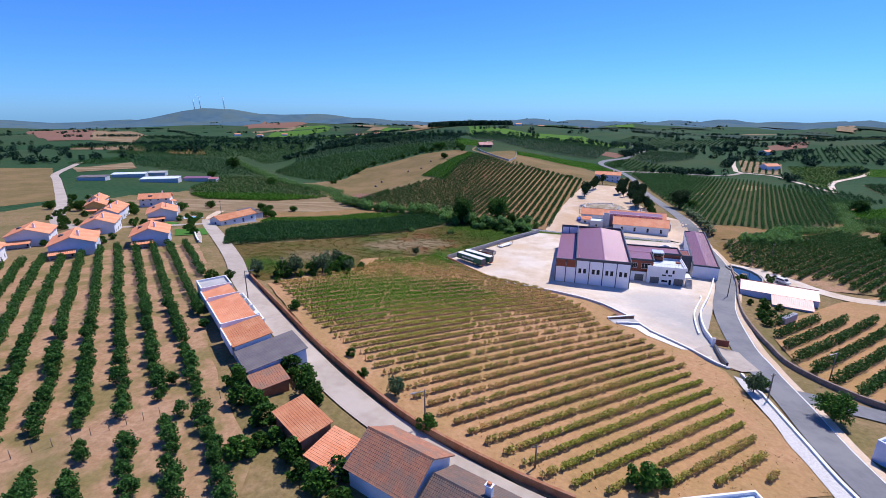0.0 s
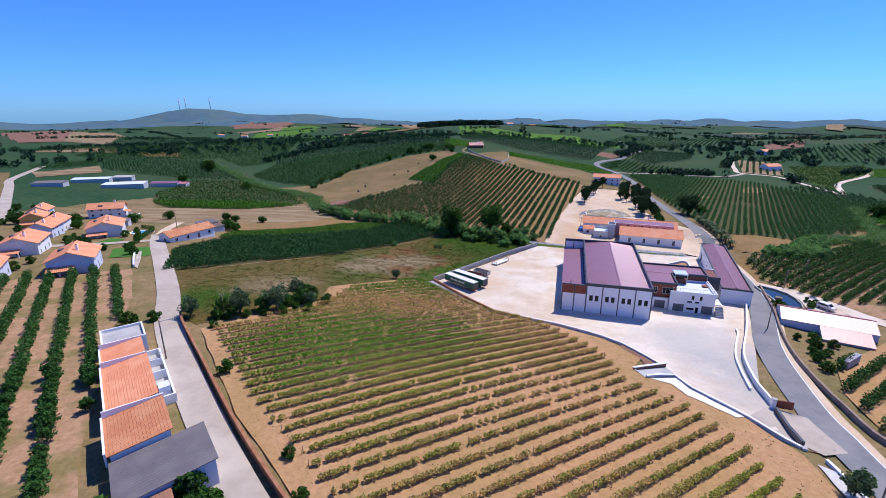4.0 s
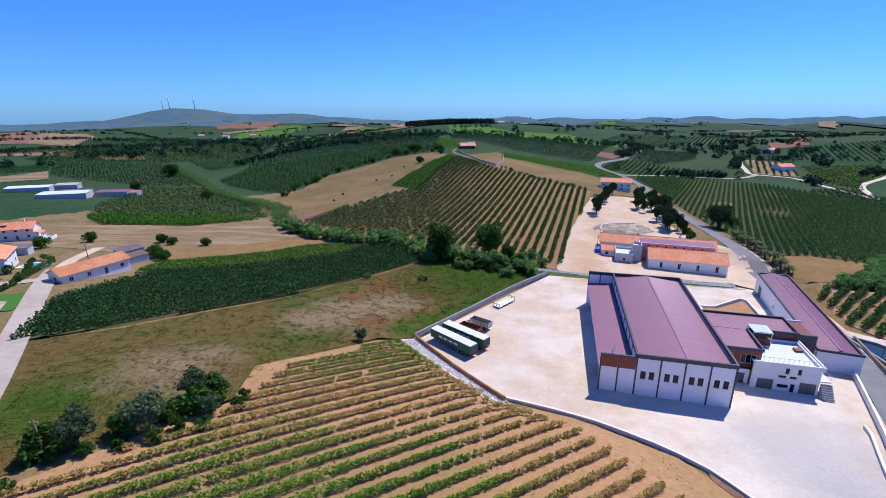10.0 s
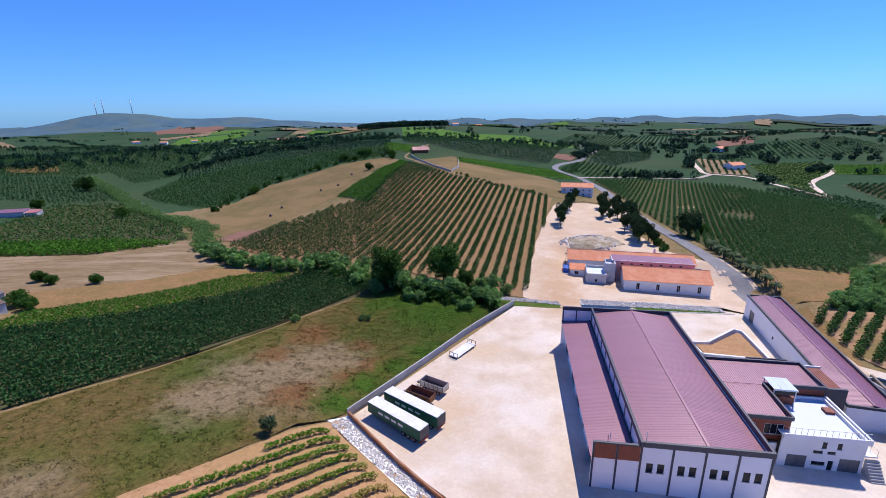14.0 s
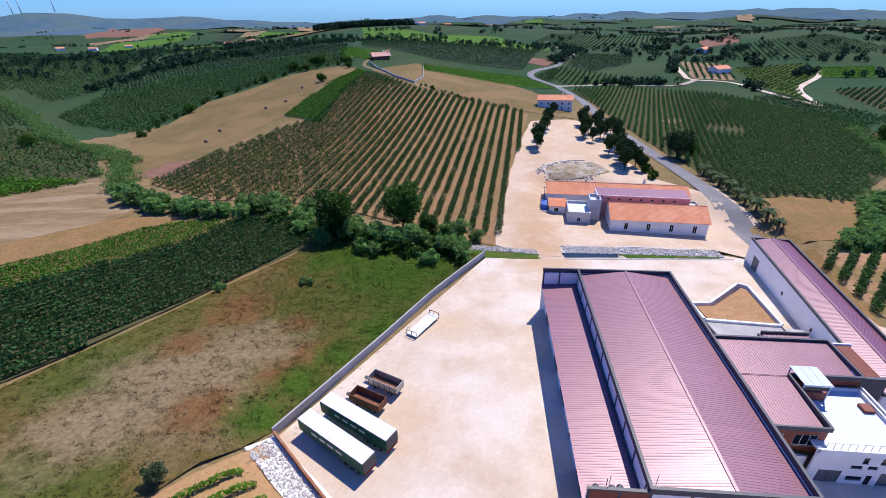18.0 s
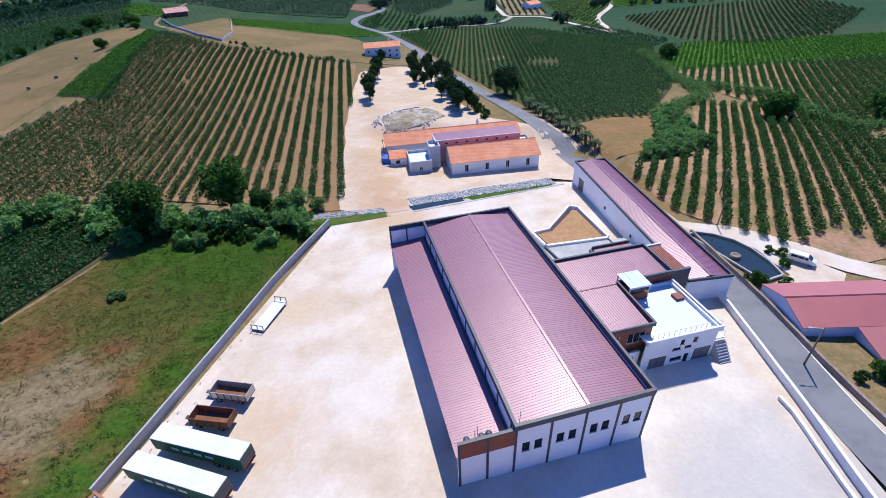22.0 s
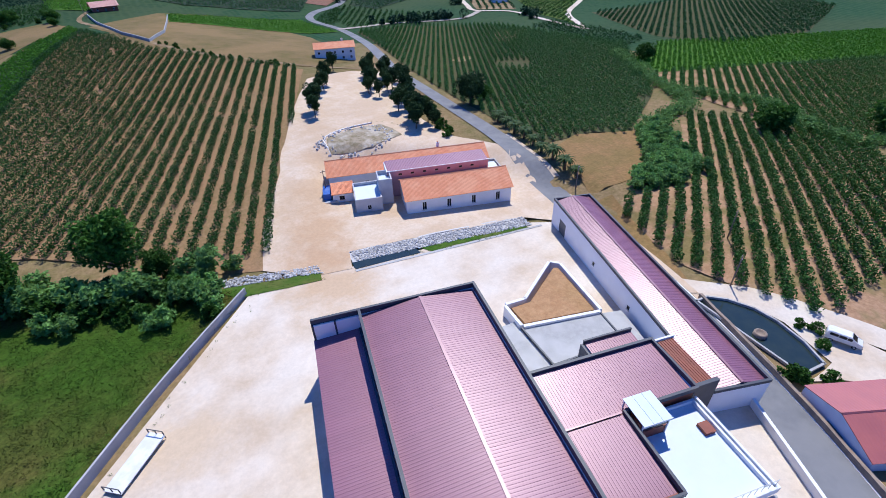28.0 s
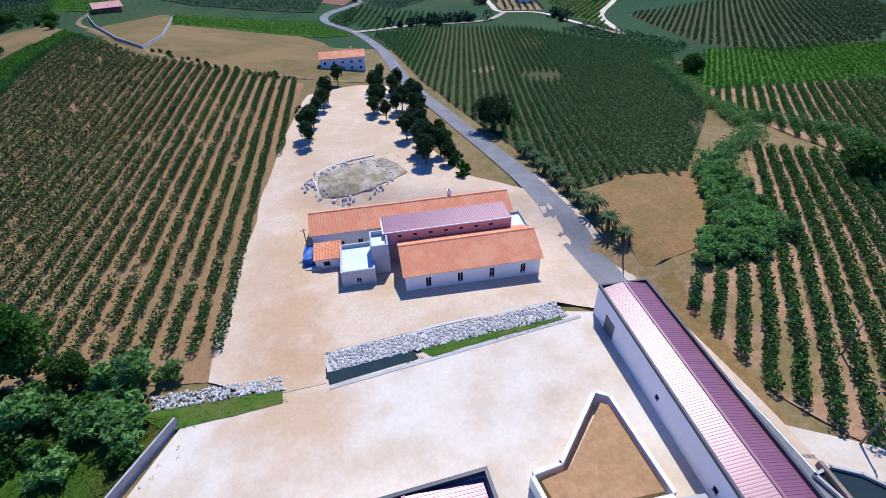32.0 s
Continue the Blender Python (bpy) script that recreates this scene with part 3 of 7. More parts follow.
def wall(name, material, parent, a, b, z0, z1, thick=0.3, holes=(), label=""):
    """An upright wall from a to b (its outer face on the right hand), with holes (s0, s1, h0, h1) that go through."""
    a, b = Vector(a), Vector(b)
    d = (b - a).normalized()
    nrm = Vector((-d.y, d.x)) * thick
    ln = (b - a).length
    ss = sorted({0.0, ln, *[h for q in holes for h in q[:2]]})
    hs = sorted({z0, z1, *[h for q in holes for h in q[2:]]})
    cols, rws = len(ss) - 1, len(hs) - 1
    solid = [[not any(q[0] < (ss[i] + ss[i + 1]) / 2 < q[1] and q[2] < (hs[j] + hs[j + 1]) / 2 < q[3] for q in holes) for j in range(rws)] for i in range(cols)]
    at, v, f = {}, [], []

    def corner(i, j, back):
        if (i, j, back) not in at:
            p = a + d * ss[i] + (nrm if back else Vector((0, 0)))
            at[i, j, back] = len(v)
            v.append((p.x, p.y, hs[j]))
        return at[i, j, back]

    def full(i, j):
        return 0 <= i < cols and 0 <= j < rws and solid[i][j]
    for i in range(cols):
        for j in range(rws):
            if not solid[i][j]:
                continue
            q = [(i, j), (i + 1, j), (i + 1, j + 1), (i, j + 1)]
            f.append(tuple(corner(*c, 0) for c in q))
            f.append(tuple(corner(*c, 1) for c in q[::-1]))
            for (p, r), nb in zip(((q[1], q[0]), (q[2], q[1]), (q[3], q[2]), (q[0], q[3])), ((i, j - 1), (i + 1, j), (i, j + 1), (i - 1, j))):
                if not full(*nb):
                    f.append((corner(*p, 0), corner(*r, 0), corner(*r, 1), corner(*p, 1)))
    return mesh_ob(name, v, f, material, parent, label)


def window(parent, a, b, hole, thick=0.3, kind="window", bars=1, frame_mat="darksteel", pane_mat="glass"):
    """A window set in a hole of the wall from a to b: frame and panes."""
    a, b = Vector(a), Vector(b)
    d = (b - a).normalized()
    s0, s1, h0, h1 = hole
    o = new(kind)
    o.parent = parent
    p = a + d * s0
    o.matrix_basis = Matrix.Translation((p.x, p.y, h0)) @ Matrix.Rotation(math.atan2(d.y, d.x), 4, "Z")
    w, h, t = s1 - s0, h1 - h0, 0.07
    fr = [(0, w, 0.05, 0.15, 0, t), (0, w, 0.05, 0.15, h - t, h), (0, t, 0.05, 0.15, t, h - t), (w - t, w, 0.05, 0.15, t, h - t)]
    fr += [(w * (i + 1) / (bars + 1) - 0.025, w * (i + 1) / (bars + 1) + 0.025, 0.06, 0.14, t, h - t) for i in range(bars)]
    mesh_ob("frame", *box_data(fr), M[frame_mat], o)
    mesh_ob("pane" if kind == "window" else "door_leaf", *box_data([(t, w - t, 0.09, 0.11, t, h - t)]), M[pane_mat], o)
    if kind == "window":
        mesh_ob("sill", *box_data([(-0.06, w + 0.06, -0.08, 0.05, -0.07, 0.0)]), M["concrete"], o)
    return o


def sheet(name, material, parent, p0, p1, p2, p3, period, depth, round_=False, course=0.0, thick=0.06, label=""):
    """A ribbed roof slope. p0-p1: the eave; p3-p2: the ridge above it; ribs run from eave to ridge."""
    p0, p1, p2, p3 = (Vector(p) for p in (p0, p1, p2, p3))
    nrm = (p1 - p0).cross(p3 - p0).normalized()
    if nrm.z < 0:
        nrm = -nrm
    n = max(2, round((p1 - p0).length / period))
    prof = [(0.0, 0.0), (0.25, 0.7), (0.5, 1.0), (0.75, 0.7)] if round_ else [(0.0, 0.0), (0.55, 0.0), (0.65, 1.0), (0.9, 1.0)]
    us = [((i + a) / n, h) for i in range(n) for a, h in prof] + [(1.0, 0.0)]
    rows = [(0.0, 0.0), (1.0, 0.0)]
    if course:
        k = max(1, round((p3 - p0).length / course))
        rows = [q for j in range(k) for q in ((j / k, 0.035), ((j + 0.97) / k, 0.0))]
    v, f = [], []
    for t, up in rows:
        a, b = p0.lerp(p3, t), p1.lerp(p2, t)
        v += [a.lerp(b, u) + nrm * (h * depth + up) for u, h in us]
    c = len(us)
    for j in range(len(rows) - 1):
        f += [(j * c + i, j * c + i + 1, (j + 1) * c + i + 1, (j + 1) * c + i) for i in range(c - 1)]
    k = len(v)
    v += [q - nrm * thick for q in (p0, p1, p2, p3)]
    f += [(k + 3, k + 2, k + 1, k), (0, k, k + 1, c - 1), ((len(rows) - 1) * c, len(v) - 5, k + 2, k + 3)]
    f += [(0, (len(rows) - 1) * c, k + 3, k), (c - 1, k + 1, k + 2, len(rows) * c - 1)]
    return mesh_ob(name, v, f, material, parent, label)


def inside(outline, pts):
    return outside(pts[:, 0], pts[:, 1], outline) == 0


def drape(name, outline, lift, material, step=5.0, ragged=0.0, label="", parent=None):
    """A patch of ground that follows the land."""
    rim = []
    for (ax, ay), (bx, by) in zip(outline, outline[1:] + outline[:1]):
        k = max(1, int(math.hypot(bx - ax, by - ay) / step))
        for i in range(k):
            x, y = ax + (bx - ax) * i / k, ay + (by - ay) * i / k
            if ragged:
                nv = noise.noise_vector((x * 0.13, y * 0.13, 3.0)) + noise.noise_vector((x * 0.5, y * 0.5, 7.0)) * 0.4
                x, y = x + ragged * nv.x, y + ragged * nv.y
            rim.append((x, y))
    xs, ys = [p[0] for p in rim], [p[1] for p in rim]
    g = np.stack(np.meshgrid(np.arange(min(xs), max(xs), step), np.arange(min(ys), max(ys), step)), -1).reshape(-1, 2)
    g = g[inside(rim, g)]
    pts = [Vector(p) for p in rim] + [Vector(p) for p in g]
    out = geometry.delaunay_2d_cdt(pts, [(i, (i + 1) % len(rim)) for i in range(len(rim))], [], 0, 0.01)
    p = np.array([(q.x, q.y) for q in out[0]])
    tri = np.array([t for t in out[2] if len(t) == 3])
    keep = inside(rim, p[tri].mean(1))
    z = land(p[:, 0], p[:, 1]) + lift
    ob = mesh_ob(name, np.column_stack([p, z]), tri[keep].tolist(), material, parent, smooth=True)
    return tagged(ob, label, "ground" if parent is None else "", kind="structure" if parent is None else "")


def smooth_line(pts, step=3.0):
    """Points along a smooth line through pts."""
    out = []
    for i in range(len(pts) - 1):
        p0, p1, p2, p3 = (np.array(pts[min(max(j, 0), len(pts) - 1)], float) for j in (i - 1, i, i + 1, i + 2))
        k = max(1, int(np.linalg.norm(p2 - p1) / step))
        for t in np.arange(k) / k:
            out.append(0.5 * (2 * p1 + (p2 - p0) * t + (2 * p0 - 5 * p1 + 4 * p2 - p3) * t * t + (3 * p1 - p0 - 3 * p2 + p3) * t ** 3))
    out.append(np.array(pts[-1], float))
    return np.array(out)


def normals2(line):
    d = np.gradient(line, axis=0)
    d /= np.linalg.norm(d, axis=1)[:, None]
    return np.column_stack([-d[:, 1], d[:, 0]])


def ribbon(name, pts, width, lift, material, label="", category="road", offset=0.0, parent=None):
    line = smooth_line(pts)
    nr = normals2(line)
    v, f, c = [], [], 5
    for p, q in zip(line, nr):
        for u in np.linspace(-0.5, 0.5, c):
            x, y = p + q * (u * width + offset)
            v.append((x, y, lz(x, y) + lift))
    for i in range(len(line) - 1):
        f += [(i * c + j + 1, i * c + j, (i + 1) * c + j, (i + 1) * c + j + 1) for j in range(c - 1)]
    ob = mesh_ob(name, v, f, material, parent, smooth=True)
    return tagged(ob, label, category, kind="structure")


def line_wall(name, pts, thick, height, material, label="", cap=None, step=3.0, wobble=0.0, category="wall", down=1.5):
    """A wall that follows the land along a line, with an optional capping."""
    line = smooth_line(pts, step) if step else np.array(pts, float)
    nr = normals2(line)
    rng = random.Random(len(pts))

    def strip(nm, w, lo, hi, mt, par=None):
        v, f = [], []
        for p, q in zip(line, nr):
            a, b = p - q * w / 2, p + q * w / 2
            g = lz(*p)
            top = g + hi + wobble * (rng.random() - 0.5)
            v += [(a[0], a[1], g + lo), (b[0], b[1], g + lo), (b[0], b[1], top), (a[0], a[1], top)]
        for i in range(len(line) - 1):
            k = 4 * i
            f += [(k + j, k + (j + 1) % 4, k + 4 + (j + 1) % 4, k + 4 + j) for j in range(4)]
        f += [(3, 2, 1, 0), tuple(4 * (len(line) - 1) + j for j in range(4))]
        return mesh_ob(nm, v, f, mt, par)
    o = strip(name, thick, -down, height, material)
    tagged(o, label, category, kind="structure")
    if cap:
        strip("coping", thick + 0.14, height + 0.004, height + 0.10, cap, o)
    return o


def rows_in(outline, angle, spacing, step, jitter=0.12, seed=1, shift=0.0):
    """Planting places within an outline, row by row."""
    rng = np.random.default_rng(seed)
    d = np.array([math.cos(radians(angle)), math.sin(radians(angle))])
    n = np.array([-d[1], d[0]])
    o = np.array(outline)
    out = []
    for k in np.arange(math.ceil((o @ n).min() / spacing), (o @ n).max() / spacing):
        s = np.arange((o @ d).min(), (o @ d).max(), step)
        p = s[:, None] * d + (k * spacing + shift) * n + rng.normal(0, jitter, (len(s), 2))
        p = p[inside(outline, p)]
        if len(p) > 2:
            out.append(p)
    return out


def leaves(centres, radii, per, size, seed=1, up=0.0, hollow=0.5, flat=0.75):
    """Leaf quads (n, 4, 3) scattered in ellipsoids."""
    rng = np.random.default_rng(seed)
    centres = np.asarray(centres, float)
    radii = np.broadcast_to(np.asarray(radii, float), centres.shape)
    c, r = np.repeat(centres, per, 0), np.repeat(radii, per, 0)
    n = len(c)
    d = rng.normal(size=(n, 3))
    d /= np.linalg.norm(d, axis=1)[:, None]
    p = c + d * r * (rng.random((n, 1)) ** (1 / 3) * (1 - hollow) + hollow * rng.random((n, 1)) ** 0.2)
    a = rng.normal(size=(n, 3))
    a[:, 2] += up * np.sign(a[:, 2])
    a /= np.linalg.norm(a, axis=1)[:, None]
    a[:, 2] *= flat if not up else 1.0
    a /= np.linalg.norm(a, axis=1)[:, None]
    b = np.cross(a, rng.normal(size=(n, 3)) * (1, 1, 1 / flat))
    b /= np.linalg.norm(b, axis=1)[:, None] + 1e-9
    s = size * rng.uniform(0.6, 1.35, (n, 1))
    return np.stack([p - a * s, p + b * s * 0.55, p + a * s, p - b * s * 0.55], 1)


def with_land(p, up=0.0):
    p = np.asarray(p, float)
    return np.column_stack([p, land(p[:, 0], p[:, 1]) + up])


def trunk_data(h, r, limbs, seed, lean=0.0):
    rng = random.Random(seed)
    v, f = [], []

    def limb(p, q, r0, r1, sides=6):
        p, q = Vector(p), Vector(q)
        d = (q - p).normalized()
        a = d.orthogonal().normalized()
        b = d.cross(a)
        k = len(v)
        mid = p.lerp(q, 0.5) + Vector((rng.uniform(-0.1, 0.1), rng.uniform(-0.1, 0.1), 0)) * (q - p).length * 0.4
        for c, rr in ((p, r0), (mid, (r0 + r1) / 2), (q, r1)):
            v.extend(c + (a * math.cos(2 * math.pi * i / sides) + b * math.sin(2 * math.pi * i / sides)) * rr for i in range(sides))
        for m in range(2):
            f.extend((k + m * sides + i, k + m * sides + (i + 1) % sides, k + (m + 1) * sides + (i + 1) % sides, k + (m + 1) * sides + i) for i in range(sides))
        f.append(tuple(k + 2 * sides + i for i in range(sides)))
    top = (lean * h, 0, h)
    limb((0, 0, -0.4), top, r, r * 0.55)
    for i in range(limbs):
        a = 2 * math.pi * (i + rng.random() * 0.6) / limbs
        z = h * rng.uniform(0.6, 1.0)
        l = h * rng.uniform(0.5, 0.9)
        limb((lean * z, 0, z), (math.cos(a) * l * 0.7 + lean * z, math.sin(a) * l * 0.7, z + l * 0.7), r * 0.45, r * 0.12, 5)
    return v, f


def tree(name, m, trunk_h, trunk_r, crown, clumps, per, size, leaf, label, category="tree", group="", seed=1, limbs=5, parent_kind=""):
    """A tree: tapered trunk with limbs and a crown of leafy clumps. crown: (rx, ry, rz, height of its middle)."""
    rng = np.random.default_rng(seed)
    o = thing(name, m, label, category, group)
    mesh_ob("trunk", *trunk_data(trunk_h, trunk_r, limbs, seed), M["bark"], o)
    rx, ry, rz, zc = crown
    d = rng.normal(size=(clumps, 3))
    d /= np.linalg.norm(d, axis=1)[:, None]
    c = d * np.array([rx, ry, rz]) * rng.uniform(0.35, 0.86, (clumps, 1)) + (0, 0, zc)
    rad = np.array([rx, ry, rz]).mean() * rng.uniform(0.28, 0.46, (clumps, 1)) * np.ones(3)
    quads("crown", leaves(c, rad, per, size, seed), M[leaf], o)
    return o


def plant(template, places, smin, smax, seed=1, squash=0.12):
    rng = random.Random(seed)
    for x, y in places:
        s = rng.uniform(smin, smax)
        m = pose(x, y, lz(x, y), 0, 0, rng.uniform(0, 360)) @ Matrix.Diagonal((s * rng.uniform(1 - squash, 1 + squash), s, s * rng.uniform(1 - squash, 1 + squash), 1))
        copy_thing(template, m)


def along(pts, step, spread, seed=1):
    rng = np.random.default_rng(seed)
    line = smooth_line(pts, step)
    return line + rng.normal(0, spread, line.shape)

# ---------------------------------------------------------------- ground sheet
def ground_axis(fine, lo, hi, ends):
    a = list(np.arange(lo, hi + 0.1, fine))
    step, x = fine, hi
    while x < ends[1]:
        step = min(step * 1.12, 180)
        x += step
        a.append(x)
    step, x = fine, lo
    while x > ends[0]:
        step = min(step * 1.12, 180)
        x -= step
        a.insert(0, x)
    return np.array(a)


gx, gy = ground_axis(5, -230, 330, (-4900, 4900)), ground_axis(5, -20, 560, (-1500, 4900))
GX, GY = np.meshgrid(gx, gy)
DIRT = [(50, 233), (58.5, 225), (65.5, 224), (67.5, 229.6), (108, 219.2), (117, 209), (121, 222), (128, 243), (129, 252), (120, 268), (122, 300), (136, 318), (150, 352), (128, 360), (104, 352), (86, 318), (74, 291), (61.5, 262), (54, 246)]
yard = [(-0.5, 176.5), (9.5, 162), (18.5, 151.5), (30.3, 145.9), (38.1, 139.9), (43.8, 134), (46.7, 130), (49.4, 122.9), (51.2, 116.5), (51.5, 113), (52.4, 107.6), (58, 99.4), (61.4, 90.5), (65.8, 102.5), (68, 110), (80, 129), (96, 156), (104, 172), (120, 208), (108, 216), (66, 224), (60, 227), (46, 227)]
GZ = land(GX, GY)
GZ = GZ - 0.5 * ((outside(GX, GY, DIRT) == 0) | (outside(GX, GY, yard) == 0))
c, r = len(gx), len(gy)
faces = [(j * c + i, j * c + i + 1, (j + 1) * c + i + 1, (j + 1) * c + i) for j in range(r - 1) for i in range(c - 1)]
ground = mesh_ob("ground", np.column_stack([GX.ravel(), GY.ravel(), GZ.ravel()]), faces, M["drygrass"], smooth=True)
ground.data.materials.append(M["farmland"])
cx = (GX[:-1, :-1] + GX[1:, 1:]) / 2
cy = (GY[:-1, :-1] + GY[1:, 1:]) / 2
# ground beyond about 3 km takes the haze-coloured material
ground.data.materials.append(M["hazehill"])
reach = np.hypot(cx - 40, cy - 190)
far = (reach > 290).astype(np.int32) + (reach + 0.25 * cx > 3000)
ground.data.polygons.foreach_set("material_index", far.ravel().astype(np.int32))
tagged(ground, "rolling farmland with dry grass and orchards", "ground", kind="structure")

# ---------------------------------------------------------------- fields, lanes, yard
VINEYARD = [(-50, 117), (-30, 139), (-31, 152), (-1, 176), (10, 160), (18, 150.5), (30, 145), (43, 133.5), (48.5, 122.5), (43, 114.5), (44.5, 110.5), (51, 112), (52, 107), (57.5, 99), (60, 88), (57, 70), (54, 52), (20, 44), (10, 48), (-10, 65), (-30, 88)]
drape("vineyard_ground", VINEYARD, 0.10, M["vinesoil"], 5, 0.5, "dry tan earth of a vineyard with withered grass")
ORCHARD = [(-150, 112), (-120, 147), (-92, 159), (-74, 132), (-66, 112), (-50, 84), (-38, 66), (-26, 50), (-24, 30), (-80, 30), (-160, 60)]
drape("orchard_ground", ORCHARD, 0.10, M["orchsoil"], 5, 0.6, "reddish bare earth between young orchard rows")
CORN = [(-82, 158), (-94, 186), (-86, 214), (-66, 226), (-48, 241), (-32, 255), (-27, 266), (-8, 268), (3, 258), (1, 247), (-20, 225), (-44, 193), (-67, 168)]
drape("maize_ground", CORN, 0.10, M["shaded_orchgrass"], 5, 0.3, "earth coloured dark for shade under a maize field")
CROP = [(-92, 214), (-86, 215), (-66, 227), (-48, 242), (-32, 256), (-28, 267), (-40, 268), (-50, 264), (-62, 251), (-74, 241), (-92, 228)]
drape("crop_ground", CROP, 0.10, M["hillsoil"], 5, 0.3, "bare earth under a green crop strip")
drape("stubble_edge", [(-110, 236), (-92, 229), (-74, 242), (-62, 252), (-50, 265), (-40, 269), (-58, 276), (-82, 258), (-106, 248)], 0.17, M["russet"], 4, 1.2, "tan mown strip beside the crop")
MEADOW = [(-79, 152), (-80, 158), (-66, 167), (-43, 192), (-19, 224), (1, 246), (16, 250), (46, 228), (20, 202), (-1, 178), (-29, 153), (-30, 140), (-52, 119), (-62, 127)]
drape("meadow", MEADOW, 0.08, M["meadow"], 5, 0.5, "uncut meadow of parched and green grass")
HILLV = [(27, 500), (54, 428), (86, 392), (108, 368), (72, 284), (53, 238), (28, 252), (10, 268), (-12, 281), (-40, 288), (-66, 314), (-50, 352), (-24, 384), (-6, 390), (8, 440)]
drape("hill_vineyard_ground", HILLV, 0.12, M["hillsoil"], 6, 0.5, "orange earth of the hillside plantation")
STRIP = [(-26, 412), (-4, 384), (10, 440), (27, 500), (22, 524)]
drape("hill_vines_ground", STRIP, 0.15, M["darkfield"], 5, 0.5, "grassy earth under bright vines")
drape("village_orchard_ground", [(-208, 361), (-227, 452), (-192, 462), (-119, 388), (-90, 330), (-119, 304), (-166, 306), (-190, 330)], 0.22, M["shaded_orchgrass"], 8, 1.0, "earth coloured dark for shade under the village orchard")
drape("mown_slope", [(-108, 405), (-93, 508), (-36, 556), (10, 556), (22, 524), (-8, 470), (-26, 412), (-50, 366), (-66, 340), (-78, 326), (-90, 350)], 0.12, M["tan"], 7, 1.5, "mown tan hillside with a few bales")
drape("red_earth", [(-76, 324), (-58, 318), (-44, 330), (-54, 346), (-70, 344)], 0.17, M["redsoil"], 4, 2.0, "patch of bare red earth")
drape("hilltop_grass", [(31, 512), (56, 430), (86, 393), (112, 372), (136, 380), (148, 420), (152, 480), (130, 560), (72, 560)], 0.12, M["tan"], 7, 1.0, "dry yellow grass on the hilltop")
drape("dirt_yard", DIRT, 0.22, M["dirt"], 4, 0.8, "pale sandy dirt yard and track")
drape("field_edge_track", [(20, 250), (52, 232), (56, 238), (30, 256)], 0.15, M["hillsoil"], 4, 0.5, "orange dirt headland of the hill plantation")
drape("yard", yard, 0.16, M["gravel"], 4, 0.0, "wide pale gravel yard bleached by the sun")
drape("tan_corner", [(128, 215), (141, 214), (157, 219), (171, 231), (178, 238), (156, 247), (142, 242), (134, 230)], 0.12, M["russet"], 4, 0.8, "dry mown corner beside the road")
R1 = [(140, 246), (163, 246), (172, 238), (230, 270), (308, 346), (300, 460), (240, 508), (196, 504), (186, 456), (160, 366), (148, 300)]
drape("dense_orchard_ground", R1, 0.10, M["shaded_orchgrass"], 7, 0.8, "earth coloured dark for shade under a dense orchard")
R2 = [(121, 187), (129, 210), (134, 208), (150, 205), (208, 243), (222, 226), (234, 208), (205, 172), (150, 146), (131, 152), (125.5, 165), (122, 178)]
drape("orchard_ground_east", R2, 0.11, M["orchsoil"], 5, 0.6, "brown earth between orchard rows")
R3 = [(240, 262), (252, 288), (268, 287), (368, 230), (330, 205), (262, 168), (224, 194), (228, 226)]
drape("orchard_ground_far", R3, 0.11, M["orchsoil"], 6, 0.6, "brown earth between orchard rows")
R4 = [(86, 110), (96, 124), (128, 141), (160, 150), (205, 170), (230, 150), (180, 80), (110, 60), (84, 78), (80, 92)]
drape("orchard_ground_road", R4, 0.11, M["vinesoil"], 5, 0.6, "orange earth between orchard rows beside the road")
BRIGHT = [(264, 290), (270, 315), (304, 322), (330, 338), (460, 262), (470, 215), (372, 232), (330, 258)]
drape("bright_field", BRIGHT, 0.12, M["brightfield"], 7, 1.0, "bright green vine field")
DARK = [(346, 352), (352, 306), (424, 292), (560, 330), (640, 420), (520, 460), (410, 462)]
drape("dark_orchard_slope", DARK, 0.12, M["shaded_orchgrass"], 9, 1.0, "earth of an orchard slope with shade in its colour")
drape("warehouse_margin", [(110, 182), (116, 180), (122, 190), (131, 212), (126, 214), (118, 200)], 0.13, M["russet"], 4, 0.3, "dry grass margin beside the warehouse")
drape("mown_strip", [(-212, 272), (-165, 258), (-100, 236), (-84, 240), (-60, 276), (-62, 292), (-86, 330), (-160, 306), (-206, 300)], 0.12, M["straw"], 7, 1.0, "mown straw-coloured strip below the village")
drape("grey_field", [(-460, 465), (-411, 472), (-250, 284), (-262, 244), (-420, 330)], 0.15, M["tan"], 12, 2.0, "fallow grey-green field")
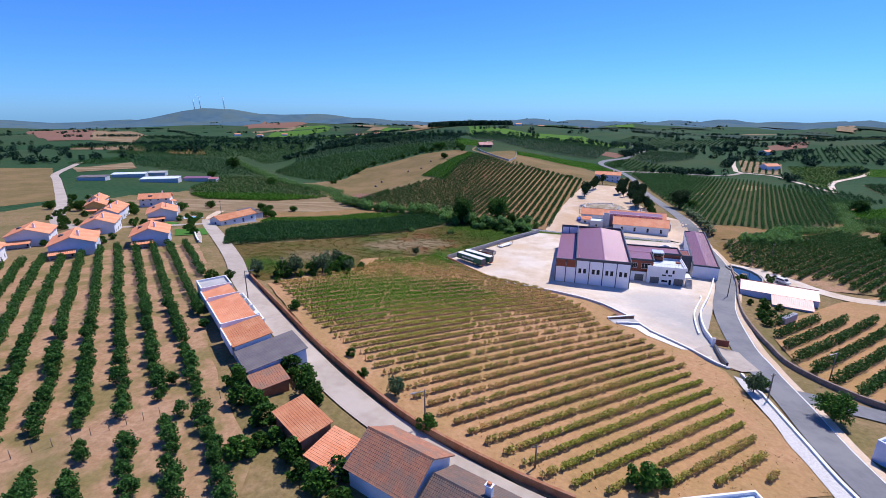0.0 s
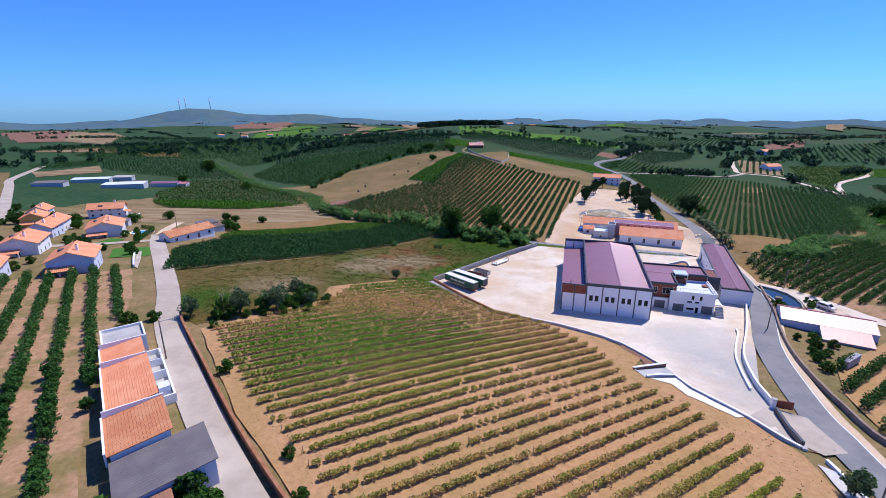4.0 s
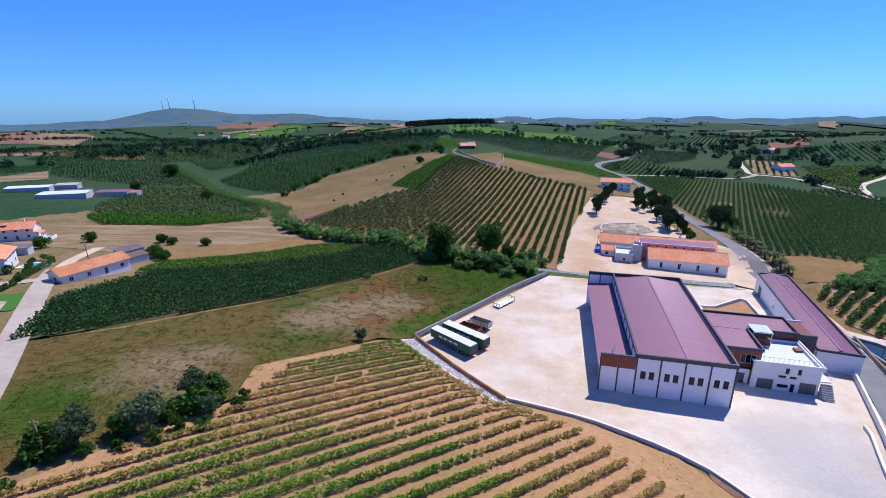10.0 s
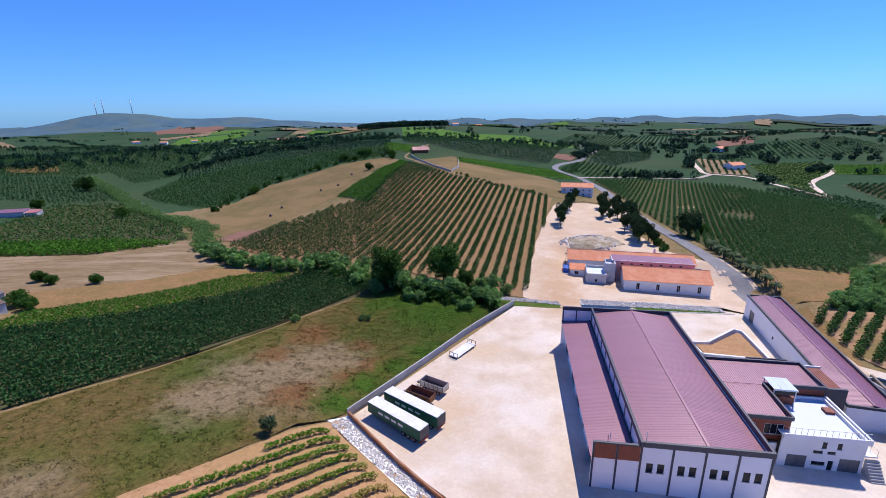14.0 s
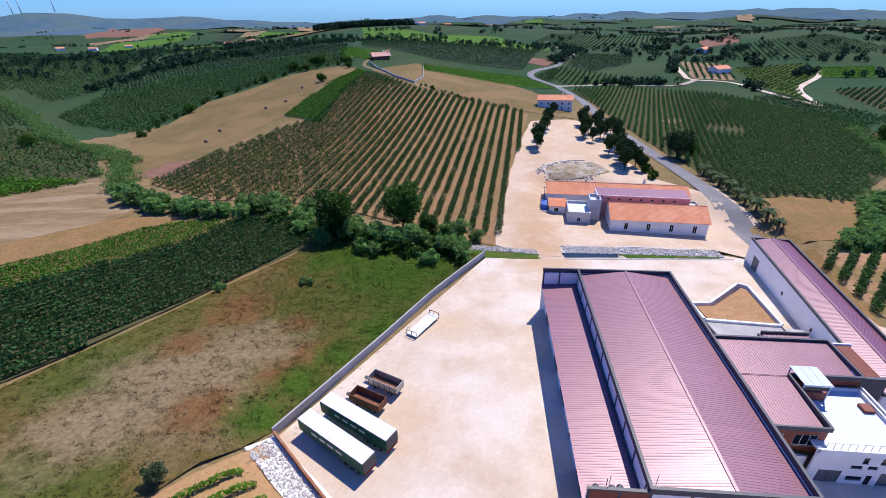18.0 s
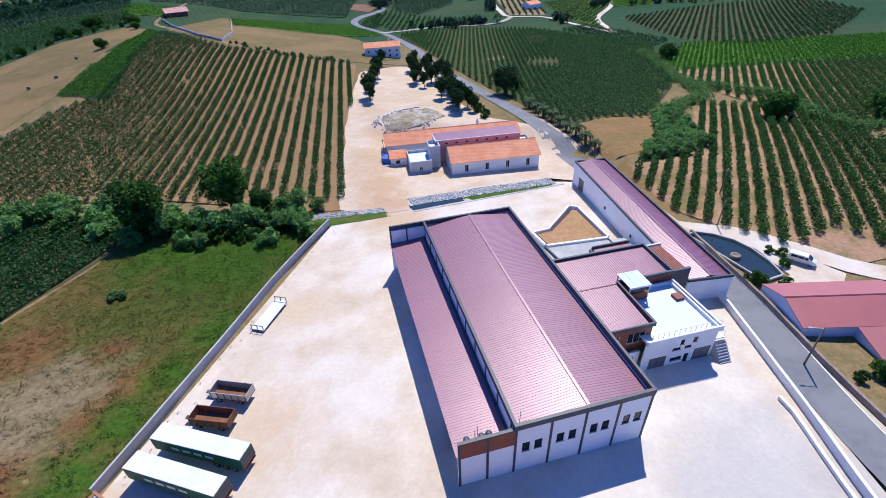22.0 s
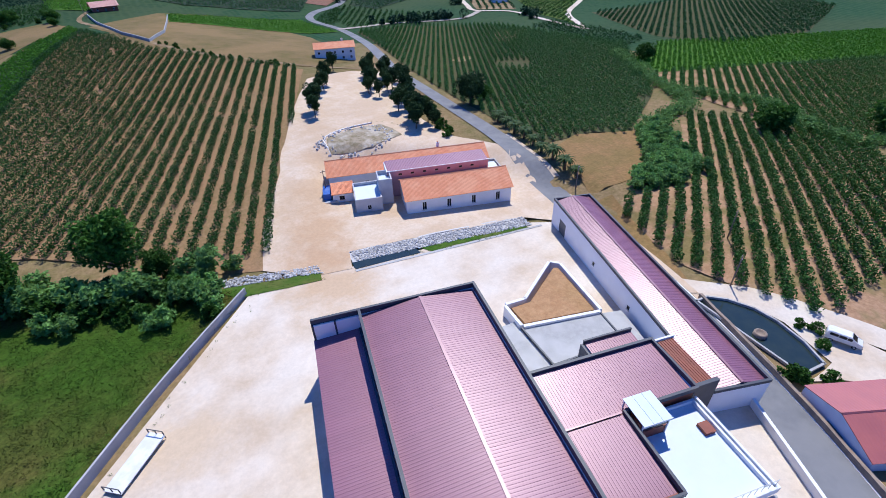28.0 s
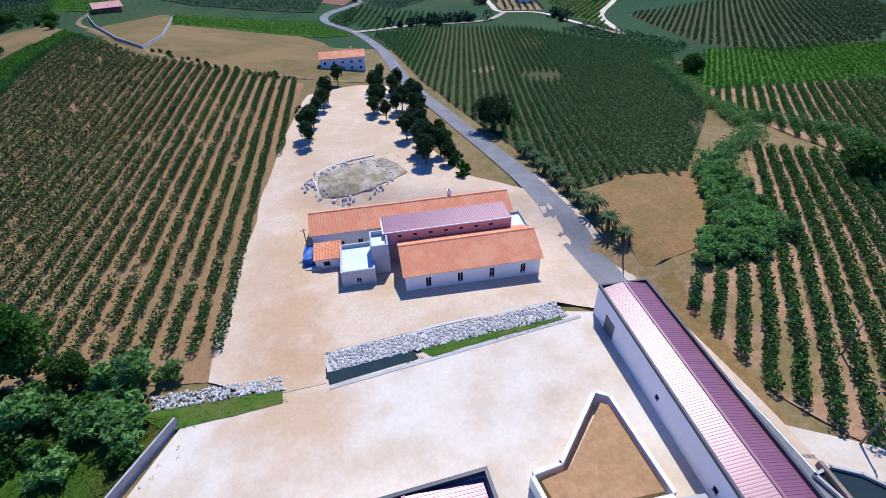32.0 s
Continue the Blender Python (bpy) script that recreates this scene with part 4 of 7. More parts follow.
FIELDS = [
    ("fallow_far", "redsoil", [(-812, 935), (-749, 969), (-1150, 1500), (-1534, 2034), (-1900, 2200), (-1500, 1650)], 40, "fallow mauve-brown field on a far slope"),
    ("stubble_slope", "straw", [(-749, 969), (-636, 933), (-827, 1283), (-1180, 1640), (-1534, 2034), (-1150, 1500)], 40, "pale stubble field on a far slope"),
    ("stubble_far", "straw", [(-529, 638), (-677, 860), (-457, 692), (-419, 635), (-452, 640)], 16, "pale stubble field"),
    ("village_stubble", "straw", [(-395, 477), (-383, 488), (-369, 532), (-332, 485), (-358, 452), (-363, 443)], 12, "pale stubble beside the sheds"),
    ("scrub_patch", "russet", [(-403, 645), (-357, 665), (-327, 619), (-364, 612)], 12, "brown scrub between orchards"),
    ("fallow_ridge", "redsoil", [(-1249, 2840), (-1336, 3404), (-779, 2578), (-834, 2425), (-1002, 2346)], 60, "reddish fallow field on a far ridge"),
    ("ridge_stubble", "straw", [(-982, 2300), (-843, 2452), (-743, 2507), (-689, 2084), (-643, 1590)], 50, "straw-coloured strip on a far ridge"),
    ("green_far", "brightfield", [(-583, 1443), (-765, 2479), (-516, 2079), (-443, 1712), (-520, 1556)], 40, "green field on a far slope"),
    ("ridge_strip", "straw", [(-298, 834), (-320, 1400), (-300, 1823), (-239, 1848), (-280, 1400), (-262, 836)], 30, "long straw-coloured strip on a far ridge"),
    ("far_green_slope", "brightfield", [(46, 1215), (167, 1020), (287, 1019), (313, 810), (262, 745), (150, 830), (40, 920)], 22, "green vines on a far slope"),
    ("dark_vine_slope", "darkfield", [(29, 660), (40, 916), (150, 826), (260, 740), (184, 590), (95, 594)], 16, "dark vines behind the hill house"),
    ("hill_strip", "brightfield", [(7, 671), (44, 613), (41, 572), (7, 606)], 9, "yellow-green vines beside the hill house"),
    ("hill_strip_east", "brightfield", [(77, 556), (172, 558), (183, 507), (158, 500), (75, 522)], 9, "yellow-green vines below the hill house"),
    ("earth_cut", "redsoil", [(182, 662), (230, 655), (240, 640), (217, 613), (180, 640)], 9, "red earth cutting beside the road"),
    ("valley_dark_field", "darkfield", [(241, 616), (308, 724), (370, 705), (330, 637), (257, 588)], 12, "dark green field in the valley"),
    ("valley_rows_ground", "straw", [(400, 650), (437, 618), (372, 522), (338, 540)], 9, "pale earth between young orchard rows"),
    ("valley_green", "meadow_green", [(425, 590), (527, 600), (485, 547), (391, 475), (352, 430), (365, 480)], 12, "green slope across the valley"),
    ("valley_bright", "brightfield", [(506, 578), (575, 563), (513, 510), (469, 525)], 12, "bright green vines across the valley"),
    ("red_field", "redsoil", [(545, 815), (655, 870), (580, 770), (505, 745)], 16, "reddish earth on a far slope"),
    ("tan_clearing", "straw", [(279, 440), (290, 425), (262, 400), (250, 405)], 6, "pale clearing in the dense orchard"),
    ("orchard_gap", "straw", [(192, 372), (206, 380), (210, 374), (196, 365)], 4, "dry clearing in the dense orchard"),
]
for nm, mt, out, st, lab in FIELDS:
    drape(nm, out, 0.25 + st / 90, M[mt], st, st / 9, lab)

gz = np.empty(len(ground.data.vertices) * 3, np.float32)
ground.data.vertices.foreach_get("co", gz)
gz = gz.reshape(-1, 3)
for outline in (MEADOW, VINEYARD, ORCHARD, HILLV, CORN, CROP, R1, R2, R3, R4):
    gz[:, 2] -= 0.3 * (outside(gz[:, 0], gz[:, 1], outline) == 0)
ground.data.vertices.foreach_set("co", gz.ravel())
ground.data.update()

# patchwork of fields on the far slopes
fr = random.Random(77)
for i in range(60):
    a, d = fr.uniform(-0.3, 0.92), 1150 * 2.6 ** fr.random()
    x, y, t = 30 + d * math.sin(a), 120 + d * math.cos(a), fr.uniform(0, 3.14)
    l, w = fr.uniform(60, 190) * (0.6 + d / 1800), fr.uniform(30, 80) * (0.6 + d / 1800)
    cs = [(x + u * l / 2 * math.cos(t) - v * w / 2 * math.sin(t), y + u * l / 2 * math.sin(t) + v * w / 2 * math.cos(t)) for u, v in ((-1, -1), (1, -0.8), (0.9, 1), (-0.8, 0.9))]
    kind = fr.choice(("darkfield", "darkfield", "tan", "straw", "brightfield", "darkfield", fr.choice(("redsoil", "tan")), "darkfield"))
    drape("far_field", cs, 0.8 + d / 700 + 0.05 * (i % 7), M[kind], max(14, d / 45), d / 150, "distant field on a rolling slope")

LANE = [(-118, 216), (-107, 197), (-88, 168), (-70, 140), (-58, 119), (-46, 102), (-33, 85), (-20, 69), (-8, 57.5), (8, 46), (26, 38)]
ribbon("village_lane", LANE, 5.2, 0.22, M["lane"], "pale concrete village lane")
ribbon("village_street", [(-111, 203), (-124, 196), (-140, 192), (-165, 190)], 4.5, 0.21, M["lane"], "pale village side street")
ribbon("dirt_track", [(-114, 210), (-122, 228), (-128, 250)], 4.0, 0.20, M["dirt"], "sandy track between the houses")
ROAD = [(364, 978), (305, 744), (262, 668), (231, 618), (196, 588), (182, 560), (189, 516), (178, 450), (152, 365), (142, 310), (133, 260), (122, 219), (112, 184), (100, 156.5), (86, 133), (77, 112), (70, 92), (66, 76), (62, 60), (60, 40), (60, 0)]
ribbon("road", ROAD, 6.4, 0.24, M["asphalt"], "grey asphalt country road")
ribbon("road_edge", ROAD[11:], 0.25, 0.262, M["marking"], "white edge line of the road", "road marking", offset=3.0)
ribbon("road_verge", ROAD[10:], 1.6, 0.20, M["dirt"], "sandy verge of the road", "verge", offset=3.9)
ribbon("side_road", [(68, 80), (82, 74), (100, 64), (140, 40)], 5.5, 0.235, M["asphalt"], "asphalt side road")
ribbon("farm_track", [(110, 187), (114.5, 181.5), (119, 176), (123, 169), (126.5, 160), (130, 150), (140, 141), (170, 138), (200, 150)], 5.4, 0.17, M["gravel"], "pale gravel farm track")
ribbon("hill_track", [(150, 365), (128, 366), (100, 385), (62, 430), (36, 510), (28, 560), (60, 640)], 2.8, 0.20, M["straw"], "sandy track up the hill")
ribbon("far_track", [(396, 655), (366, 605), (345, 565), (333, 535), (357, 512), (348, 460), (334, 400)], 5, 0.5, M["gravel"], "pale track across the valley")
ribbon("far_track", [(500, 560), (470, 530), (393, 475), (352, 425), (334, 400)], 5, 0.5, M["gravel"], "pale track between orchards")
ribbon("far_lane", [(187, 517), (215, 522), (241, 523), (294, 508), (333, 530)], 5, 0.5, M["lane"], "pale lane branching across the valley")
ribbon("village_road", [(-150, 190), (-182, 205), (-240, 276), (-330, 380), (-372, 430), (-420, 520)], 6, 0.3, M["lane"], "pale road out of the village")

# ---------------------------------------------------------------- walls round the yard and lane
line_wall("lane_wall", [(-57.5, 123), (-54.5, 118.5), (-41.5, 101.5), (-30, 86.5), (-20.4, 75), (-9.4, 63), (-2, 56.5), (9, 49.5), (16, 46)], 0.3, 1.3, M["brickwall"], "long low rust-orange rendered lane wall", M["brickwall"])
line_wall("retaining_wall", [(-0.8, 176.8), (8.8, 162), (17.5, 150.5)], 0.3, 1.3, M["brickwall"], "brown retaining wall behind the parked trailers")
line_wall("yard_wall", [(18, 151.3), (30.3, 145.7), (38.0, 139.6), (43.6, 133.8), (46.5, 129.8), (49.2, 122.9), (51.2, 116.8)], 0.35, 0.55, M["plaster"], "low white wall along the gravel yard", M["plaster"])
line_wall("yard_wall_south", [(44.2, 110.8), (47.5, 112.2), (51.3, 112.9), (52.2, 107.5), (57.9, 99.3), (61.2, 90.4)], 0.35, 0.55, M["plaster"], "low white wall between yard and vineyard margin", M["plaster"])
line_wall("meadow_wall", [(-1, 177), (16, 196), (30, 212), (45.5, 227.5)], 0.3, 1.7, M["concrete"], "grey concrete boundary wall of the yard")
line_wall("road_wall", [(98.2, 161.2), (90.8, 149.5), (84.2, 139.5), (78.1, 131), (74.4, 125.4), (71.1, 118.9), (67.6, 110.2), (66.2, 104.5)], 0.3, 1.5, M["plaster"], "white road wall of the yard", M["plaster"])
line_wall("inner_wall", [(83.4, 142.3), (82.4, 140), (76.8, 132), (72.6, 125.5), (68.4, 116.5), (65.6, 109.6)], 0.3, 0.7, M["plaster"], "low white planter wall beside the road wall", M["plaster"])
line_wall("roadside_wall", [(62.6, 87), (61.4, 78), (58.5, 63), (56.5, 50), (55.5, 20)], 0.35, 0.5, M["plaster"], "low white wall beside the road", M["plaster"])
line_wall("field_wall", [(114, 178), (103.5, 156), (94.5, 140), (87, 124), (80.5, 104), (78, 92), (84, 78), (98, 70), (120, 60)], 0.5, 1.2, M["oldstone"], "old brown fieldstone wall beside the road", wobble=0.15)
line_wall("stream_wall", [(67, 230.0), (80, 226.7), (96, 222.7), (109, 219.4)], 0.5, 0.25, M["stone"], "rough stone bank of the stream", wobble=0.3)
line_wall("stream_kerb", [(65.8, 222.2), (85.3, 218.3), (109, 213.7)], 0.6, 0.25, M["concrete"], "pale concrete kerb along the stream")
line_wall("mound_wall", [(84, 277), (84.5, 285), (90, 290), (104, 290.5)], 0.4, 0.5, M["stone"], "low ring of white stones", wobble=0.3)
yard_corners = [(32, 560), (36, 522), (46, 470), (56, 444), (66, 470), (80, 566)]
line_wall("compound_wall", [(p[0] + (q[0] - p[0]) * i / 5, p[1] + (q[1] - p[1]) * i / 5) for p, q in zip(yard_corners, yard_corners[1:]) for i in range(5)], 0.4, 1.5, M["concrete"], "grey wall round the hilltop yard", step=0)

# ---------------------------------------------------------------- the winery
HALL = pose(37.7, 155.0, 1.1, 0, 0, -16.2)
hall = thing("winery_hall", pose(37.7, 155.0, 1.1, 0, 0, -15.6), "large white winery hall with maroon ribbed roof and charcoal parapet", "hall")
H = 9.85
# front
front_holes = [(u0 + a, u0 + a + 1.0, 4.4, 6.1) for u0 in (7.1, 11.6, 16.1, 20.6) for a in (0.85, 2.45)]
a, b = (0, 0), (25.1, 0)
wall("front_wall", M["panel"], hall, a, b, -2.5, 8.95, 0.3, front_holes)
for h in front_holes:
    window(hall, a, b, h, bars=0)
for u in (0.0, 3.45, 6.9, 11.4, 15.9, 20.4, 24.8):
    box("pilaster", M["charcoal"], hall, u, u + 0.3, -0.08, -0.003, -2.5, 8.95, "charcoal pilaster")
for u in (0.32, 3.77):
    box("cladding_panel", M["rust"], hall, u, u + 3.1, -0.06, -0.004, 6.3, 8.9, "rust-red cladding panel")
box("front_parapet", M["charcoal"], hall, 6.8, 25.2, -0.1, 0.3, 8.954, H)
box("front_parapet", M["charcoal"], hall, 0.0, 6.796, -0.1, 0.3, 8.954, 9.2)
# ventilators and mast on the lean-to roof
for u, v in ((1.5, 1.6), (4.3, 1.7), (1.6, 0.75), (3.4, 0.75)):
    tube("roof_fan", M["charcoal"], hall, [(u, v, 6.0, 0.30), (u, v, 6.9, 0.30), (u, v, 6.95, 0.42), (u, v, 7.3, 0.40), (u, v, 7.42, 0.2)], 14, "dark round roof ventilator")
tube("mast", M["metal"], hall, [(2.6, 0.8, 6.0, 0.05), (2.6, 0.8, 10.6, 0.04)], 6, "thin galvanised mast")
# long walls, back
wall("east_wall", M["panel"], hall, (25.1, 0.3), (25.1, 47.9), -2.5, 8.95)
wall("back_wall", M["panel"], hall, (25.1, 48.2), (0, 48.2), -2.5, 8.95, 0.3, [(8, 12, -1, 3.5)])
window(hall, (25.1, 48.2), (0, 48.2), (8, 12, -1, 3.5), kind="roller_door", pane_mat="shutter")
box("return_panel", M["panel"], hall, 0.3, 6.9, 47.6, 47.85, 5.6, 9.0)
for u in (0.0, 3.2):
    box("pilaster", M["charcoal"], hall, u, u + 0.28, 47.52, 47.85, 5.6, 9.0)
wall("clerestory_wall", M["panel"], hall, (6.9, 47.5), (6.9, 0.3), 5.4, 8.95, 0.3)
for i in range(11):
    box("pilaster", M["charcoal"], hall, 6.8, 6.896, 1.0 + 4.55 * i, 1.25 + 4.55 * i, 6.2, 8.95)
box("east_parapet", M["charcoal"], hall, 24.8, 25.2, 0.304, 47.9, 8.954, H)
box("west_parapet", M["charcoal"], hall, 6.8, 7.2, 0.304, 47.9, 8.954, H)
box("back_parapet", M["charcoal"], hall, 0.0, 25.2, 47.904, 48.3, 8.954, H)
side_holes = [(3, 7.2, -1, 3.6), (9.5, 12, 2.0, 3.2), (16, 20.2, -1, 3.6), (24, 28.2, -1, 3.6), (33, 34.2, -1, 2.2), (39.5, 43.7, -1, 3.6)]
wall("aisle_wall", M["panel"], hall, (1.0, 47.9), (1.0, 0.3), -2.5, 5.9, 0.3, side_holes)
for h in side_holes:
    window(hall, (1.0, 47.9), (1.0, 0.3), h, kind="window" if h[2] > 0 else "roller_door", bars=2, pane_mat="glass" if h[2] > 0 else "shutter")
for v in (9.0, 17.5, 26.0, 34.5, 43.0):
    box("bracket", M["charcoal"], hall, 0.15, 0.996, v, v + 0.15, 5.3, 5.9)
# roofs: sheets side by side
sh = [sheet("roof_sheet", M["maroon"], hall, *s, 0.4, 0.02) for s in (
    ((7.25, 0.35, 8.75), (7.25, 2.715, 8.75), (16.3, 2.715, 9.7), (16.3, 0.35, 9.7)),
    ((24.75, 2.715, 8.75), (24.75, 0.35, 8.75), (16.3, 0.35, 9.7), (16.3, 2.715, 9.7)),
    ((-0.15, 0.35, 6.15), (-0.15, 2.715, 6.15), (6.5, 2.715, 6.55), (6.5, 0.35, 6.55)))]
for s in sh:
    for i in range(1, 20):
        share(s, hall, Matrix.Translation((0, 2.37 * i, 0)))
box("ridge_cap", M["maroon"], hall, 16.1, 16.5, 0.35, 47.8, 9.74, 9.80, "pale ridge capping")
# charcoal strip where the lean-to roof meets the clerestory wall
box("gutter", M["charcoal"], hall, 6.52, 6.796, 0.4, 47.5, 6.3, 6.75)
for i, (u, v) in enumerate(((1.7, 1.1), (3.4, 1.6), (4.6, 1.1))):
    tube("roof_fan", M["darksteel"], hall, [(u, v, 6.2, 0.12), (u, v, 6.9, 0.12), (u, v, 6.95, 0.42), (u, v, 7.25, 0.42), (u, v, 7.3, 0.2)], 10)
tube("mast", M["darksteel"], hall, [(2.3, 0.8, 6.3, 0.06), (2.3, 0.8, 9.9, 0.05)], 6)
tube("mast", M["whitepaint"], hall, [(7.9, 1.1, 8.5, 0.05), (7.9, 1.1, 10.9, 0.04)], 6)
tube("drain_pipe", M["whitepaint"], hall, [(25.22, 6, -2, 0.08), (25.22, 6, 8.4, 0.08)], 6)

# office block
office = thing("winery_office", HALL, "white two-storey winery office with rust-red block and flat roof", "office")
oh = [(1.2, 4.2, -1, 2.2), (5.0, 7.0, 0.6, 1.3), (7.4, 8.2, -1, 1.6), (9.0, 12.0, -1, 2.2), (4.9, 6.3, 2.9, 3.4), (7.0, 8.2, 2.9, 3.4), (6.0, 6.7, 3.9, 5.3), (8.2, 8.9, 3.9, 5.3)]
a, b = (31.6, 10.2), (44.0, 10.2)
wall("front_wall", M["plaster"], office, a, b, -2, 6.0, 0.3, oh)
for h in oh:
    window(office, a, b, h, kind="garage_door" if h[2] < 0 else "window", bars=0 if h[1] - h[0] < 1 else 1, pane_mat="shutter" if h[2] < 0 and h[1] - h[0] > 1 else "glass")
ch = [(1.0, 5.2, 3.4, 5.2)]
wall("side_wall", M["plaster"], office, (44, 10.5), (44, 21.7), -2, 6.0, 0.3, ch)
window(office, (44, 10.5), (44, 21.7), ch[0], bars=2)
wall("back_wall", M["plaster"], office, (44, 22), (33.8, 22), -2, 6.0)
wall("link_wall", M["plaster"], office, (25.1, 11.2), (31.6, 11.2), -2, 3.3, 0.3, [(2.6, 5.6, -1, 2.4)])
window(office, (25.1, 11.2), (31.6, 11.2), (2.6, 5.6, -1, 2.4), kind="garage_door", pane_mat="shutter")
box("flat_roof", M["whiteroof"], office, 31.9, 43.7, 10.5, 21.7, 5.2, 5.45, "white flat roof membrane")
box("parapet", M["plaster"], office, 31.6, 44.4, 9.9, 10.15, 5.3, 6.3)
box("parapet", M["plaster"], office, 44.1, 44.4, 10.154, 22, 5.3, 6.3)
for i in range(14):
    tube("rail_post", M["metal"], office, [(32.4 + i * 0.9, 10.3, 6.0, 0.03), (32.4 + i * 0.9, 10.3, 7.2, 0.03)], 5)
box("handrail", M["metal"], office, 32.2, 44.2, 10.27, 10.33, 7.2, 7.26)
box("balcony_slab", M["plaster"], office, 44.004, 46.2, 10.6, 15.5, 2.6, 2.85)
for v in (10.7, 12.2, 13.8, 15.3):
    tube("rail_post", M["metal"], office, [(46.1, v, 2.85, 0.03), (46.1, v, 3.9, 0.03)], 5)
box("handrail", M["metal"], office, 46.07, 46.13, 10.7, 15.4, 3.9, 3.96)
for i in range(9):
    box("stair_step", M["concrete"], office, 44.4, 46.4, 7.9 + i * 0.3, 8.2 + i * 0.3 if i < 8 else 10.6, -0.9, -0.5 + i * 0.35)
box("planter_box", M["rust"], office, 42.0, 43.4, 17.5, 19.0, 5.45, 5.9)
# rust-red block
a, b = (25.1, 12.2), (33.6, 12.2)
rh = [(1.2, 3.2, 4.4, 6.3), (4.6, 7.6, 4.3, 6.3)]
wall("block_front", M["rust"], office, a, b, 3.3, 7.3, 0.3, rh)
for h in rh:
    window(office, a, b, h, bars=2, frame_mat="whitepaint")
wall("block_side", M["rust"], office, (33.6, 12.5), (33.6, 22.2), 3.3, 7.3)
wall("block_side", M["plaster"], office, (44.1, 22.4), (44.1, 30.5), -2, 7.3)
wall("block_back", M["plaster"], office, (44.1, 30.8), (25.1, 30.8), -2, 7.3)
wall("block_inner", M["rust"], office, (33.8, 22.3), (44.1, 22.3), 5.46, 7.3)
for c0 in ((25.1, 33.8, 11.9, 12.15), (33.5, 33.85, 12.154, 22.2), (33.854, 44.3, 22.0, 22.35), (44.0, 44.35, 22.354, 31), (25.1, 43.996, 30.6, 31.0)):
    box("parapet", M["charcoal"], office, *c0, 7.304, 8.0)
for x0, x1, v0, v1 in ((25.15, 33.45, 12.2, 22.0), (25.15, 43.95, 22.4, 30.55)):
    sheet("roof_slope", M["maroon"], office, (x0, v0, 7.2), (x1, v0, 7.2), (x1, v1, 7.5), (x0, v1, 7.5), 0.4, 0.03)
box("ridge_cap", M["maroon"], office, 25.2, 33.4, 22.05, 22.3, 7.62, 7.70)
# roof lantern
for u, v in ((34.1, 19.4), (37.7, 19.4), (34.1, 22.9), (37.7, 22.9)):
    box("lantern_post", M["whitepaint"], office, u, u + 0.15, v, v + 0.15, 5.45, 8.6)
for i in range(3):
    box("lantern_pane", M["skyglass"], office, 34.0 + 1.3 * i, 35.26 + 1.3 * i, 19.2, 23.2, 8.6, 8.68, "blue glazed roof pane")
box("lantern_rail", M["whitepaint"], office, 33.95, 37.95, 19.15, 19.198, 8.35, 8.68)
box("lantern_side", M["glass"], office, 34.25, 37.7, 19.45, 19.49, 7.4, 8.3)
box("lantern_base", M["rust"], office, 34.1, 37.85, 19.55, 22.9, 5.45, 6.9)
# small rust-red roof beside the long warehouse
sheet("annex_roof", M["rust"], office, (44.5, 23.0, 7.0), (47.6, 23.0, 7.0), (47.6, 30.5, 7.1), (44.5, 30.5, 7.1), 0.4, 0.06)
box("annex_wall", M["charcoal"], office, 44.4, 48.0, 22.4, 22.9, -2, 7.5)
box("annex_wall", M["plaster"], office, 44.4, 48.0, 30.6, 30.9, -2, 7.4)

# terrace and planter behind the office
terrace = thing("terrace", HALL, "raised concrete terrace with white-walled planter of dry soil", "terrace")
pl = [(31.6, 50.5), (35.5, 50.8), (44.6, 59.0), (46.0, 58.0), (46.0, 44.2), (32.2, 45.2)]
prism("planter_soil", M["vinesoil"], terrace, [(32.2, 49.8), (36, 50.2), (44.6, 57.6), (45.4, 57), (45.4, 44.8), (32.8, 45.7)], -1.5, 0.75, "dry weedy planter soil")
for p, q in zip(pl, pl[1:] + pl[:1]):
    wall("planter_wall", M["plaster"], terrace, p, q, -2, 1.1, 0.55)
prism("terrace_slab", M["concrete"], terrace, [(31.8, 44.9), (46, 43.9), (46, 37.0), (33.0, 36.2)], -2, 0.65)
prism("lower_slab", M["concrete"], terrace, [(25.2, 46), (31.7, 47), (31.7, 44.9), (32.9, 36.1), (46.0, 36.9), (46, 44), (50, 43.5), (49, 31.1), (25.2, 31.1)], -2, 0.30)
for p, q in (((46.1, 37.0), (46.1, 43.9)), ((33.0, 36.1), (46.1, 36.9)), ((31.7, 44.9), (32.9, 36.1))):
    wall("slab_edge", M["charcoal"], terrace, p, q, -2, 0.85, 0.25)
wall("court_wall", M["charcoal"], terrace, (36, 31.3), (36, 34.6), -1, 5.9, 0.3)
sheet("court_roof", M["maroon"], terrace, (36.4, 31.2, 5.6), (44, 31.2, 5.6), (44, 34.6, 5.8), (36.4, 34.6, 5.8), 0.4, 0.03)
box("court_block", M["plaster"], terrace, 36.4, 44, 31.2, 34.5, -2, 5.5)
box("court_parapet", M["charcoal"], terrace, 36.3, 44.2, 34.62, 34.9, 5.3, 6.3)

